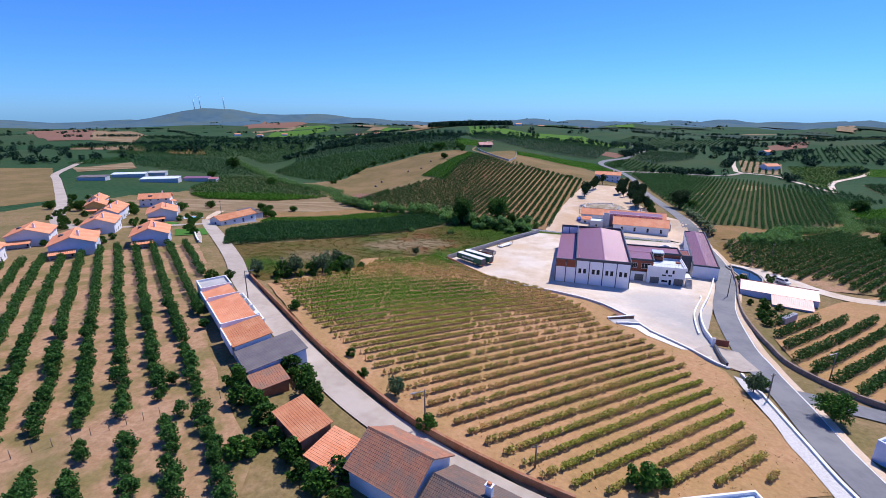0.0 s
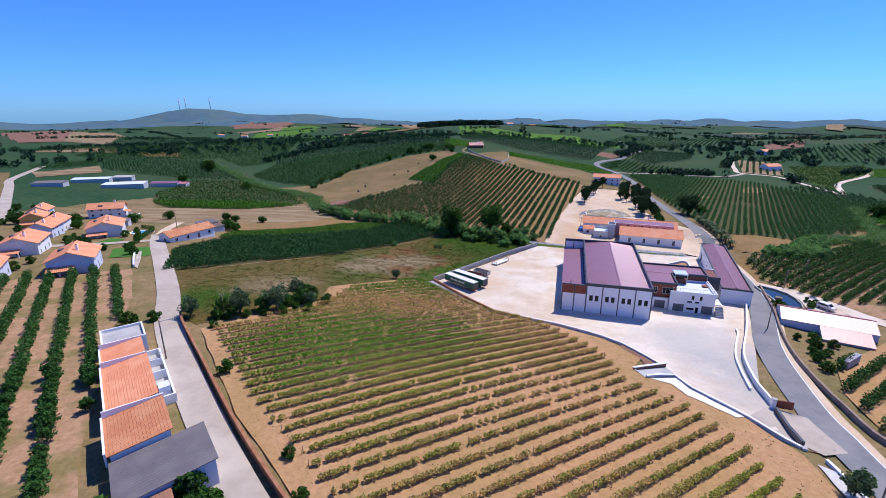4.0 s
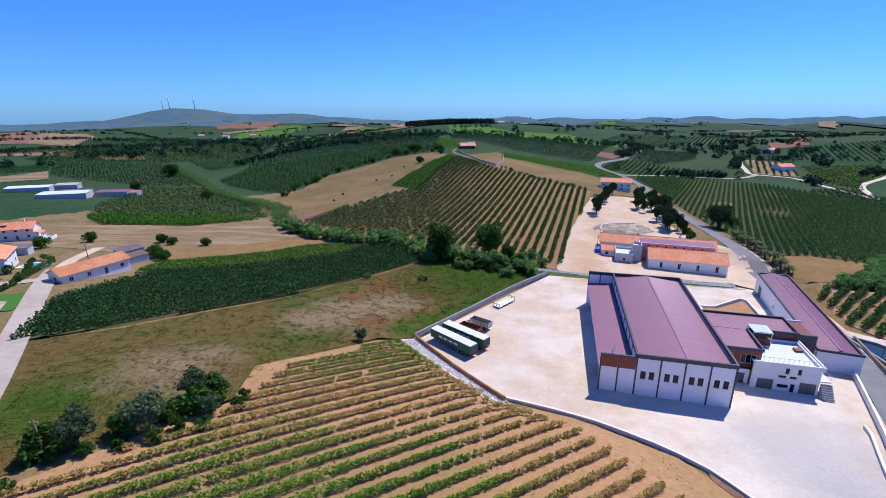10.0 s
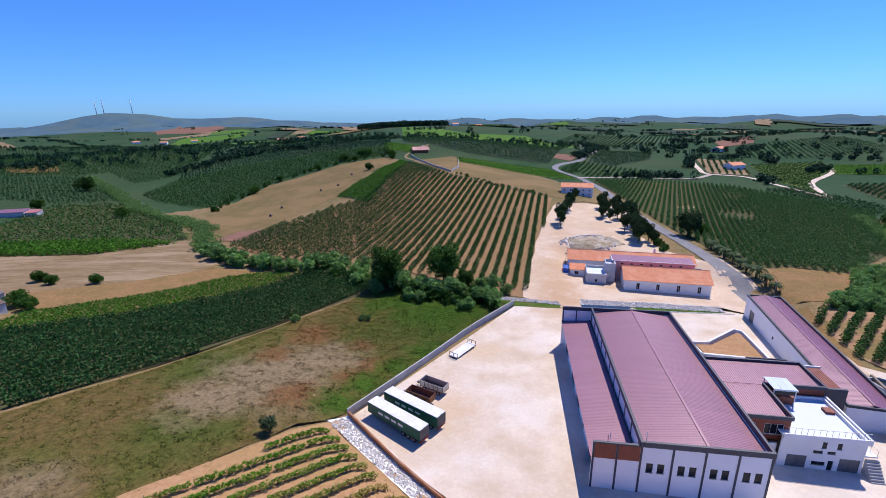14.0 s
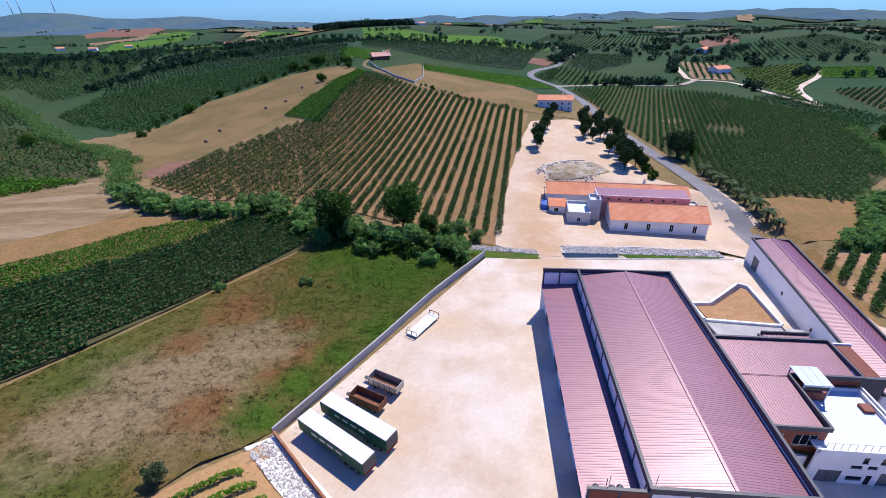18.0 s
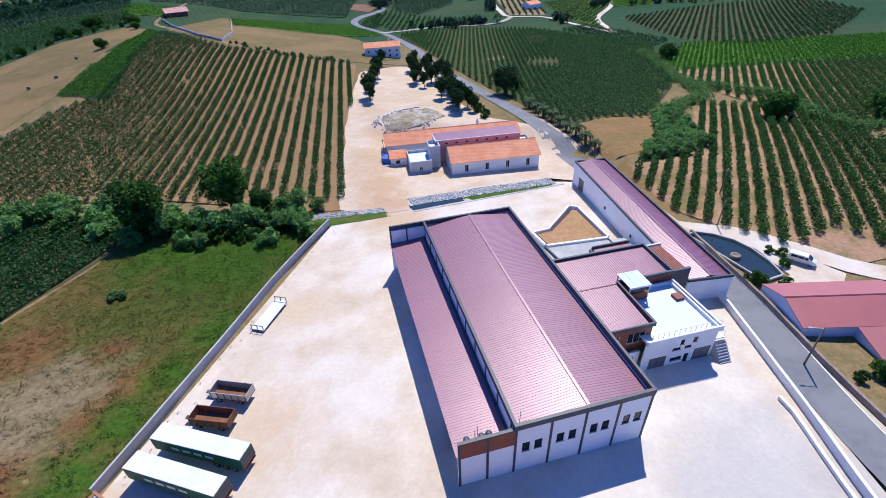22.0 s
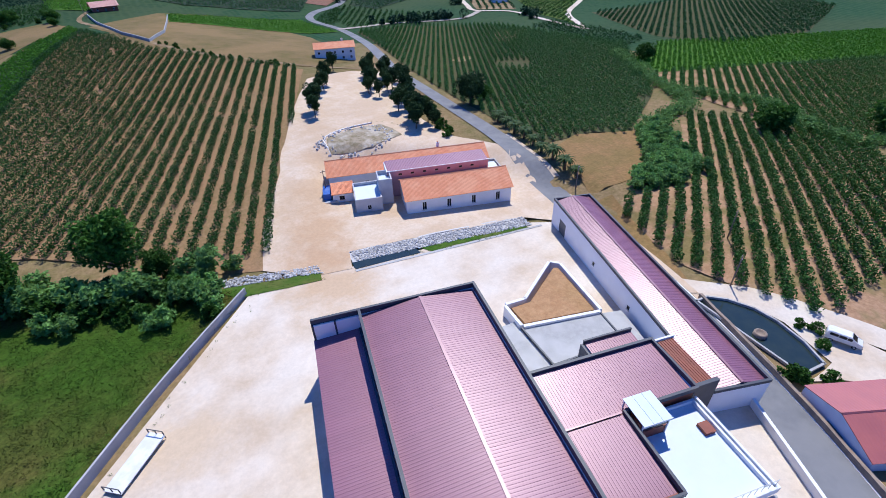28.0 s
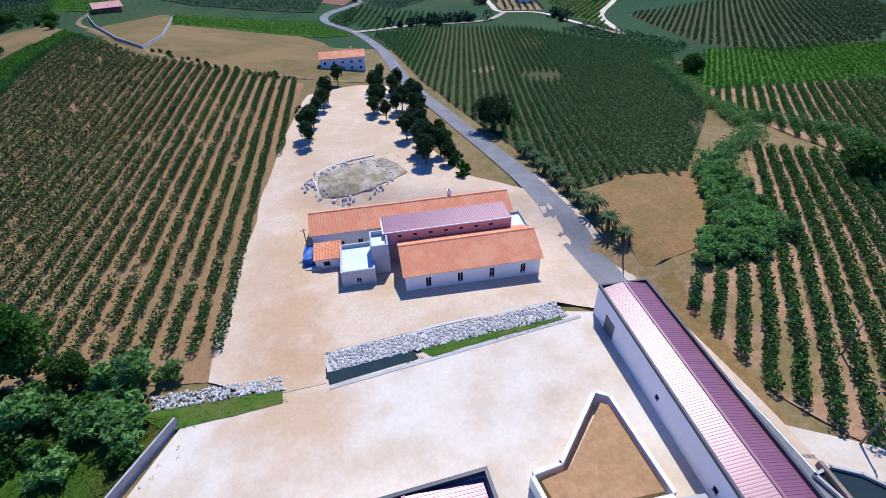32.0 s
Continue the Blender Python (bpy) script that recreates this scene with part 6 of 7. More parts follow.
def semi_trailer(m, label):
    o = thing("semi_trailer", m, label, "trailer", "trailers by the wall")
    soft_box("box_body", M["green"], o, 0, 13.4, 0, 2.5, 1.0, 3.15, 0.04, "green tarpaulin sides")
    soft_box("roof_skin", M["whitepaint"], o, 0.02, 13.38, 0.02, 2.48, 3.154, 3.24, 0.03, "dusty white roof skin")
    box("rear_door", M["darksteel"], o, 13.404, 13.46, 0.06, 2.44, 1.05, 3.1)
    box("chassis", M["darksteel"], o, 0.4, 13.3, 0.75, 1.75, 0.75, 0.996)
    box("bumper", M["redlamp"], o, 13.3, 13.45, 0.1, 2.4, 0.62, 0.8, "red and dark rear bumper")
    for x in (9.2, 10.5, 11.8):
        for y in (0.25, 2.25):
            wheel(o, x, y, 0.5, 0.5, 0.35)
    for y in (0.7, 1.7):
        box("landing_leg", M["darksteel"], o, 2.6, 2.8, y, y + 0.15, 0.0, 0.9)
    for i in range(4):
        box("sign_bar", M["whitepaint"], o, 3.0 + i * 1.7, 4.2 + i * 1.7, -0.012, -0.004, 1.9, 2.4, "pale lettering bar")
    return o


for x, y, t, lab in ((2.9, 176.6, -46.5, "green curtain-sided semi-trailer with dusty white roof"), (6.0, 179.4, -44.8, "green semi-trailer with white roof beside the wall")):
    semi_trailer(pose(x, y, lz(8, 172) + 0.16, 0, 0, t), lab)


def tipper(m, body, label):
    o = thing("tipper_trailer", m, label, "trailer", "open trailers by the wall")
    mesh_ob("bed", *box_data([(0, 5.8, 0, 2.3, 0.95, 1.1)]), M["rustysteel"], o)
    for c0 in ((0, 5.8, 0, 0.08), (0, 5.8, 2.22, 2.3), (0, 0.08, 0.084, 2.216), (5.72, 5.8, 0.084, 2.216)):
        box("side_board", M[body], o, *c0, 1.104, 2.3)
    for i in range(6):
        for y in (-0.05, 2.304):
            box("stake", M["darksteel"], o, 0.1 + i * 1.1, 0.2 + i * 1.1, y, y + 0.046, 0.95, 2.3)
    box("chassis", M["darksteel"], o, -1.4, 5.6, 0.9, 1.4, 0.7, 0.94)
    for x in (1.0, 4.4):
        for y in (0.3, 2.0):
            wheel(o, x, y, 0.45, 0.45, 0.3)
    return o


tipper(pose(13.4, 184.6, lz(16, 184) + 0.16, 0, 0, -39.5), "metal", "empty grey open tipper trailer")
tipper(pose(10.3, 181.2, lz(13, 180) + 0.16, 0, 0, -38.5), "rustysteel", "rusty open tipper trailer")
sk = thing("flatbed_frame", pose(23.2, 196.0, lz(25, 200) + 0.16, 0, 0, 46), "white flat loading frame with steel uprights", "frame")
box("deck", M["whitepaint"], sk, 0, 8.0, 0, 2.5, 0.5, 0.65)
for x in (0.05, 7.85):
    for y in (0.05, 1.2, 2.35):
        box("upright", M["darksteel"], sk, x, x + 0.1, y, y + 0.1, 0.0, 1.5)
    box("top_bar", M["darksteel"], sk, x, x + 0.1, 0.154, 2.346, 1.42, 1.5)
for y in (0.1, 2.3):
    box("side_rail", M["darksteel"], sk, 0.154, 7.846, y, y + 0.08, 0.35, 0.496)

van = thing("van", pose(120.2, 160.6, lz(120.8, 158) + 0.2, 0, 0, -72), "small white van parked on the gravel track", "van")
bm = bmesh.new()
prof = [(0, 0.45), (0, 1.75), (0.25, 2.0), (3.1, 2.0), (3.9, 1.35), (4.7, 1.15), (4.8, 0.5)]
vs = [[bm.verts.new((x, y, z)) for x, z in prof] for y in (0.0, 1.75)]
for i in range(len(prof)):
    j = (i + 1) % len(prof)
    bm.faces.new((vs[0][i], vs[0][j], vs[1][j], vs[1][i]))
bm.faces.new(vs[0][::-1])
bm.faces.new(vs[1])
bmesh.ops.bevel(bm, geom=bm.edges[:], offset=0.08, segments=2, affect="EDGES")
part("body", bm, M["whitepaint"], van)
mesh_ob("windscreen", [(3.16, 0.16, 1.95), (3.16, 1.59, 1.95), (3.90, 1.62, 1.37), (3.90, 0.13, 1.37), (3.2, 0.16, 1.99), (3.2, 1.59, 1.99), (3.94, 1.62, 1.41), (3.94, 0.13, 1.41)], BOX, M["glass"], van)
for y in (-0.012, 1.752):
    for x0, x1 in ((0.4, 1.5), (1.6, 2.6), (2.7, 3.3)):
        box("side_window", M["glass"], van, x0, x1, y, y + 0.012, 1.3, 1.8)
    box("headlight", M["metal"], van, 4.74, 4.82, 0.1 if y < 0 else 1.35, 0.4 if y < 0 else 1.65, 0.8, 1.0)
for x in (0.9, 3.9):
    for y in (0.1, 1.65):
        wheel(van, x, y, 0.33, 0.33, 0.22)


def pole(x, y, h, label, arm=False, turn=0.0, lean=0.0):
    o = thing("street_lamp" if arm else "utility_pole", pose(x, y, lz(x, y), 0, lean, turn), label, "street lamp" if arm else "pole")
    tube("post", M["wood"], o, [(0, 0, -0.5, 0.15), (0, 0, h, 0.10)], 8)
    if arm:
        mesh_ob("arm", *box_data([(0, 1.8, -0.04, 0.04, h - 0.3, h - 0.22)]), M["metal"], o)
        soft_box("lamp_head", M["metal"], o, 1.5, 2.2, -0.14, 0.14, h - 0.36, h - 0.2, 0.04)
    else:
        mesh_ob("cross_arm", *box_data([(-0.6, 0.6, -0.05, 0.05, h - 0.5, h - 0.38)]), M["wood"], o)
        for s in (-0.5, 0.5):
            tube("insulator", M["whitepaint"], o, [(s, 0, h - 0.38, 0.04), (s, 0, h - 0.2, 0.05)], 6)
    return o


for x, y, h, arm, t in ((93.2, 143.8, 8, True, 140), (61.5, 77.0, 6, False, 20), (82.5, 88, 7, True, 200), (121.5, 176.5, 7, False, 30), (-49.5, 103.5, 8, True, 40), (-3.6, 59.2, 6.5, True, 200), (12, 52, 4, False, 10), (128, 221, 7, False, 40), (-118, 230, 8, False, 0), (31, 540, 12, False, 0), (-200, 250, 9, False, 0), (74, 258, 7, False, 0), (-48.0, 124, 6, False, 0), (135, 185, 7, False, 10)):
    pole(x, y, h, "tall street lamp on a dark post beside the lane" if arm else "weathered wooden utility pole with cross arm", arm, t)
gt = thing("yard_gate", pose(66.0, 103.8, lz(66, 103) + 0.1, 0, 0, -108), "open rust-red metal yard gate between pale pillars", "gate")
for s in (0.0, 14.0):
    soft_box("pillar", M["plaster"], gt, s, s + 0.7, -0.35, 0.35, -0.6, 2.0, 0.03)
    soft_box("pillar_cap", M["concrete"], gt, s - 0.08, s + 0.78, -0.43, 0.43, 2.004, 2.15, 0.03)
soft_box("gate_leaf", M["rust"], gt, 0.05, 0.2, 0.45, 3.4, 0.1, 1.8, 0.02)
soft_box("gate_leaf", M["rust"], gt, 14.5, 14.65, 0.45, 3.4, 0.1, 1.8, 0.02)
line_wall("gate_wall", [(65.4, 102), (63.6, 96.5), (61.9, 91)], 0.5, 1.3, M["charcoal"], "dark wall beside the gate")
drape("gate_apron", [(58.6, 99.6), (65.0, 103.8), (63.2, 96.5), (61.6, 91)], 0.24, M["lane"], 2, 0.0, "pale concrete apron inside the gate")
drape("gate_approach", [(66.4, 103), (71.0, 101), (68.4, 89.5), (63.6, 88.5), (62.6, 91.2), (64.4, 97)], 0.26, M["lane"], 2, 0.0, "pale concrete approach between gate and road")
cv = thing("culvert_head", pose(43.0, 114.0, lz(48, 114) - 0.2, 0, 0, 17), "tan culvert head with white coping at the yard wall", "culvert")
mesh_ob("headwall", [(0, 0, 1.5), (8.5, 0, 1.0), (8.5, 0.4, 1.0), (0, 0.4, 1.5), (0, 0, -1.5), (8.5, 0, -1.5), (8.5, 0.4, -1.5), (0, 0.4, -1.5)], BOX, M["redsoil"], cv)
mesh_ob("coping", [(-0.1, -0.06, 1.63), (8.6, -0.06, 1.12), (8.6, 0.46, 1.12), (-0.1, 0.46, 1.63), (-0.1, -0.06, 1.51), (8.6, -0.06, 1.004), (8.6, 0.46, 1.004), (-0.1, 0.46, 1.51)], BOX, M["plaster"], cv)
mesh_ob("ramp", [(0.2, -0.06, 1.0), (8.3, -0.06, 0.2), (8.0, -3.0, 0.3), (0.3, -3.2, 1.0), (0.2, -0.06, -1), (8.3, -0.06, -1), (8.0, -3.0, -1), (0.3, -3.2, -1)], BOX, M["concrete"], cv, "pale concrete ramp")
box("wing_wall", M["concrete"], cv, -0.1, 0.196, -3.3, -0.1, -1.5, 1.3)
drape("culvert_rubble", [(46.6, 115.6), (50.6, 117), (49.0, 122.6), (46.2, 129.4), (45.6, 128), (47.4, 121.5)], 0.2, M["redsoil"], 1.5, 0.3, "tan rubble margin above the culvert")
drape("wall_rubble_south", [(45, 110.4), (51, 112.2), (51.6, 107.2), (57.4, 99), (55.6, 98.4), (49.6, 104.6), (48.6, 109)], 0.2, M["stone"], 1.5, 0.3, "white rubble margin along the low wall")
tp2 = thing("stacked_panels", pose(97, 122, lz(97, 122), 0, 0, 30), "stack of grey panels beside the garden", "panels")
for i in range(5):
    box("panel", M["greywall"], tp2, 0, 7, i * 0.25, i * 0.25 + 0.15, 0, 2.0)
rb = random.Random(5)
# rubble bank of the stream
stones = []
for i in range(1700):
    t = rb.random()
    x, y = 67.5 + 40 * t, 229.2 - 10.4 * t + rb.uniform(-3.9, 0.2)
    s = rb.uniform(0.14, 0.32)
    stones.append((x, y, lz(x, y) + 0.15 + s * 0.3, s))
for i in range(520):
    t = rb.random()
    x, y = 42.5 + 17.5 * t, 234.6 - 6.4 * t + rb.uniform(-2.8, 0.2)
    s = rb.uniform(0.14, 0.32)
    stones.append((x, y, lz(x, y) + 0.15 + s * 0.3, s))
for i in range(1700):
    t = rb.random()
    x, y = -1 + 20 * t, 176.5 - 27 * t
    dd = rb.uniform(0.4, 4.2)
    x, y = x - 0.8 * dd, y - 0.6 * dd
    s = rb.uniform(0.10, 0.26)
    stones.append((x, y, lz(x, y) + 0.34 + s * 0.25, s))
for i in range(140):
    a = rb.uniform(0, 6.28)
    x, y = 94 + 11 * math.cos(a) + rb.gauss(0, 1), 281 + 8 * math.sin(a) + rb.gauss(0, 0.8)
    s = rb.uniform(0.2, 0.6)
    stones.append((x, y, lz(x, y) + 0.15 + s * 0.3, s))
bm = bmesh.new()
bmesh.ops.create_icosphere(bm, subdivisions=1, radius=1)
ico_v = np.array([q.co[:] for q in bm.verts])
ico_f = np.array([[q.index for q in f.verts] for f in bm.faces])
bm.free()
rg = np.random.default_rng(4)
sv, sf = [], []
for k, (x, y, z, s) in enumerate(stones):
    sv.append(ico_v * s * rg.uniform(0.6, 1.25, (1, 3)) * rg.uniform(0.85, 1.15, (len(ico_v), 1)) + (x, y, z))
    sf.append(ico_f + k * len(ico_v))
tagged(mesh_ob("rubble", np.concatenate(sv), np.concatenate(sf).tolist(), M["stone"]), "white limestone rubble along the stream bank and wall", "stones", kind="stuff")
drape("stream_bank", [(67.2, 229.6), (108.6, 219.2), (106, 216.4), (66.4, 225.2)], 0.18, M["stone"], 3, 0.4, "white rubble bank of the stream")
drape("stream_grass", [(81, 221.6), (105, 216.5), (106, 214.8), (82, 219.4)], 0.24, M["meadow_green"], 2, 0.4, "green grass along the stream")
drape("stream_grass_b", [(40, 232.5), (59.6, 225.8), (59, 223.2), (44, 227.0)], 0.24, M["meadow_green"], 2, 0.4, "green grass along the stream")
drape("stream_water", [(66.4, 225.3), (80, 222.0), (80, 220.2), (66.0, 222.8)], 0.26, M["water"], 2, 0.1, "shallow dark stream water")
drape("dirt_mound", [(84, 278), (86, 286), (96, 289), (106, 288), (108, 276), (96, 273)], 0.4, M["scrub"], 2, 0.8, "pale scrubby mound ringed by stones")
drape("wall_rubble", [(-4.5, 174.5), (-0.6, 177), (17.6, 150.8), (14.2, 148.0)], 0.34, M["stone"], 1.5, 0.4, "white stone margin along the yard wall")
drape("roadside_rubble", [(60.5, 86), (63, 84), (56, 50), (53, 50)], 0.20, M["stone"], 2, 0.5, "white stone margin along the road")
# satellite of the wind farm on the skyline
for x, y in ((-2250, 4180), (-2190, 4170), (-1990, 4190)):
    o = thing("wind_turbine", pose(x, y, lz(x, y)), "white wind turbine on a distant hilltop", "wind turbine", "turbines on the hill")
    tube("tower", M["whitepaint"], o, [(0, 0, -2, 3.5), (0, 0, 95, 2.5)], 8)
    for i in range(3):
        a = radians(20 + 120 * i)
        mesh_ob("blade", [(-0.8, -1.6, 95), (0.8, -1.6, 95), (48 * math.cos(a) + 0.3, -1.6, 95 + 48 * math.sin(a)), (48 * math.cos(a) - 0.3, -1.6, 95 + 48 * math.sin(a)), (-0.8, -2.2, 95), (0.8, -2.2, 95), (48 * math.cos(a) + 0.3, -2.0, 95 + 48 * math.sin(a)), (48 * math.cos(a) - 0.3, -2.0, 95 + 48 * math.sin(a))], BOX, M["whitepaint"], o)

# ---------------------------------------------------------------- plants
# the near vineyard, row by row
rg = np.random.default_rng(11)
post_template = None
vrows = rows_in([(-47, 117), (-29, 136), (-25, 152), (-4, 171), (4.5, 157.5), (29, 136), (38.2, 121), (38.8, 109), (47, 101.5), (51, 90), (51, 70), (48, 54), (20, 48), (12, 50), (-8, 68), (-28, 91)], 32.5, 2.95, 0.62, 0.05, 3)
for k, p in enumerate(vrows):
    mid = p.mean(0)
    o = thing("vine_row", pose(mid[0], mid[1], 0), "row of low trellised grape vines with yellowing leaves", "vine row", "rows of the vineyard")
    near = with_land(p)
    near[:, :2] -= mid
    vig = np.array([0.5 + 0.5 * noise.noise((x * 0.035, y * 0.035, 2.0)) + 0.2 * noise.noise((x * 0.22, y * 0.22, 5.0)) + 0.5 * math.exp(-((x + 18) ** 2 / 700 + (y - 116) ** 2 / 160)) + 0.25 * math.exp(-((x + 15) ** 2 + (y - 158) ** 2) / 200) + 0.25 * math.exp(-((x - 40) ** 2 + (y - 72) ** 2) / 300) for x, y in p])
    keep = rg.random(len(p)) < np.clip(0.42 + vig, 0.58, 0.98)
    q, g = near[keep], vig[keep]
    h = (0.55 + 0.48 * g) * rg.uniform(0.75, 1.25, len(g))
    w = (0.42 + 0.62 * np.maximum(g - 0.5, 0)) * rg.uniform(0.7, 1.35, len(g))
    lv = leaves(q + np.column_stack([0 * h, 0 * h, 0.40 + h * 0.5]), np.column_stack([w, w, h * 0.48]), 74, 0.15, 20 + k, flat=0.45, hollow=0.3)
    tagged(quads("vine_foliage", lv, M["leaf_vine"], o), kind="stuff")
    tagged(quads("dry_grass", leaves(near[vig < 0.85] + (0, 0, 0.16), (0.42, 0.42, 0.18), 8, 0.15, 90 + k, up=1.2, hollow=0.1), M["leaf_dry"], o, "withered straw-coloured grass"), kind="stuff")
    st = []
    for x, y, z in q[::2]:
        st.append((x - 0.03, x + 0.03, y - 0.03, y + 0.03, z - 0.1, z + 0.6))
    tagged(mesh_ob("stemwood", *box_data(st), M["bark"], o), kind="stuff")
    for x, y, z in near[::11]:
        if post_template is None:
            post_template = tube("trellis_post", M["wood"], o, [(0, 0, -0.4, 0.05), (0, 0, 1.45, 0.045)], 5)
            post_template.location = (x, y, z)
        else:
            share(post_template, o, Matrix.Translation((x, y, z)))

# the orchard beside the lane
og = tree("orchard_tree", pose(-40, 58, lz(-40, 58)), 0.7, 0.07, (1.1, 1.05, 1.4, 1.55), 22, 40, 0.155, "leaf_orch", "young apple tree in a row on bare reddish earth", "tree", "trees of the orchard", 3, 4)
od = tree("orchard_tree", pose(-46, 66, lz(-46, 66)), 0.6, 0.06, (1.05, 1.1, 1.35, 1.5), 20, 40, 0.165, "leaf_orch", "slim young apple tree in a row on bare earth", "tree", "trees of the orchard", 8, 4)
oplaces = np.concatenate(rows_in(ORCHARD, 125.5, 4.9, 1.8, 0.25, 5, 1.2))
fence_side = (oplaces - np.array([-56.9, 46.7])) @ np.array([-0.6, 0.8])
oplaces = oplaces[np.abs(fence_side) > 2.2]
oplaces = oplaces[rg.random(len(oplaces)) > 0.07]
near_first = np.argsort(np.hypot(oplaces[:, 0] + 40, oplaces[:, 1] - 60))
plant(og, oplaces[near_first[:150]], 0.72, 1.22, 1)
plant(od, oplaces[near_first[150:290]], 0.8, 1.28, 2)
rest = with_land(oplaces[near_first[290:]], 1.5)
tagged(quads("orchard_rows", leaves(rest, (1.12, 1.12, 1.3), 130, 0.25, 6, hollow=0.3), M["leaf_orch"]), "further rows of young apple trees", "orchard", kind="stuff")
for i in range(14):
    x, y = -58 + 1.65 * i, 46.4 + 1.25 * i
    pp = thing("fence_post", pose(x, y, lz(x, y)), "thin wooden fence post across the orchard", "fence post", "posts of the orchard fence")
    tube("post", M["wood"], pp, [(0, 0, -0.3, 0.05), (0, 0, 1.5, 0.045)], 5)

# maize field
cp = np.concatenate(rows_in(CORN, 49.5, 2.1, 0.7, 0.05, 7))
tagged(quads("maize", leaves(with_land(cp, 0.9), (0.34, 0.34, 0.95), 26, 0.30, 7, flat=0.8, hollow=0.1), M["leaf_corn"]), "tall dense dark green maize", "maize", kind="stuff")

cq = np.concatenate(rows_in(CROP, 42, 1.6, 0.9, 0.15, 8))
tagged(quads("bright_crop", leaves(with_land(cq, 0.5), (0.8, 0.8, 0.5), 24, 0.27, 8, hollow=0.2), M["leaf_bright"]), "strip of bright green crop beside the maize", "crop", kind="stuff")

# hillside plantation
hp = np.concatenate(rows_in(HILLV, 69.9, 3.95, 1.4, 0.12, 9, 1.0))
dens = np.array([noise.noise((x * 0.02, y * 0.02, 9.0)) for x, y in hp])
hp = hp[rg.random(len(hp)) < 0.93 + 0.2 * np.minimum(dens, 0)]
tagged(quads("hill_rows", leaves(with_land(hp, 1.3), (1.12, 1.1, 1.4), 74, 0.26, 9, hollow=0.25), M["leaf_hill"]), "rows of young green trees up the hillside", "orchard", kind="stuff")
sp = np.concatenate(rows_in(STRIP, 69.9, 2.6, 1.2, 0.15, 10))
tagged(quads("bright_vines", leaves(with_land(sp, 0.8), (0.9, 0.9, 0.8), 18, 0.4, 10, hollow=0.2), M["leaf_bright"]), "dense bright green vines on the hillside", "vines", kind="stuff")
for out, seed in ((FIELDS[11][2], 12), (FIELDS[12][2], 71), (FIELDS[17][2], 72)):
    tv = np.concatenate(rows_in(out, 20, 3.2, 1.6, 0.15, seed))
    tagged(quads("hilltop_vines", leaves(with_land(tv, 0.9), (0.9, 0.9, 0.6), 10, 0.45, seed, hollow=0.2), M["leaf_bright"]), "bright yellow-green vine rows on a slope", "vines", kind="stuff")

# dense orchard across the road
dp = np.concatenate(rows_in(R1, 57, 3.2, 1.9, 0.14, 13))
hole = np.array([noise.noise((x * 0.03, y * 0.03, 21.0)) for x, y in dp])
dp = dp[hole > -0.55]
tagged(quads("dense_orchard", np.concatenate([leaves(with_land(dp, 1.1), (0.9, 0.9, 1.15), 40, 0.30, 13, hollow=0.3), leaves(with_land(dp, 2.4), (0.6, 0.6, 1.0), 20, 0.28, 19, hollow=0.3)]), M["leaf_cone"]), "dense dark green orchard of small trees", "orchard", kind="stuff")
for nm, out, sd_, st, seed in (("orchard_rows_east", R2, 3.65, 1.25, 14), ("orchard_rows_far", R3, 3.9, 1.4, 15), ("orchard_rows_road", R4, 4.6, 1.25, 16)):
    q = np.concatenate(rows_in(out, 33, sd_, st, 0.14, seed))
    q = q[outside(q[:, 0], q[:, 1], [(100, 160), (140, 160), (140, 128), (100, 128)]) > 2]
    tagged(quads(nm, leaves(with_land(q, 1.4), (1.15, 1.15, 1.5), 72, 0.29, seed, hollow=0.25), M["leaf_orch"]), "long rows of dark green orchard trees", "orchard", kind="stuff")
q = np.concatenate(rows_in(BRIGHT, 33, 2.6, 1.5, 0.2, 17))
tagged(quads("bright_field_vines", leaves(with_land(q, 0.7), (1.0, 1.0, 0.7), 12, 0.5, 17, hollow=0.2), M["leaf_bright"]), "bright green vine rows", "vines", kind="stuff")
q = np.concatenate(rows_in(DARK, 33, 4.4, 2.0, 0.2, 18))
tagged(quads("dark_slope_rows", leaves(with_land(q, 1.2), (1.1, 1.1, 1.4), 14, 0.6, 18, hollow=0.2), M["leaf_dark"]), "dark orchard rows on a slope", "orchard", kind="stuff")

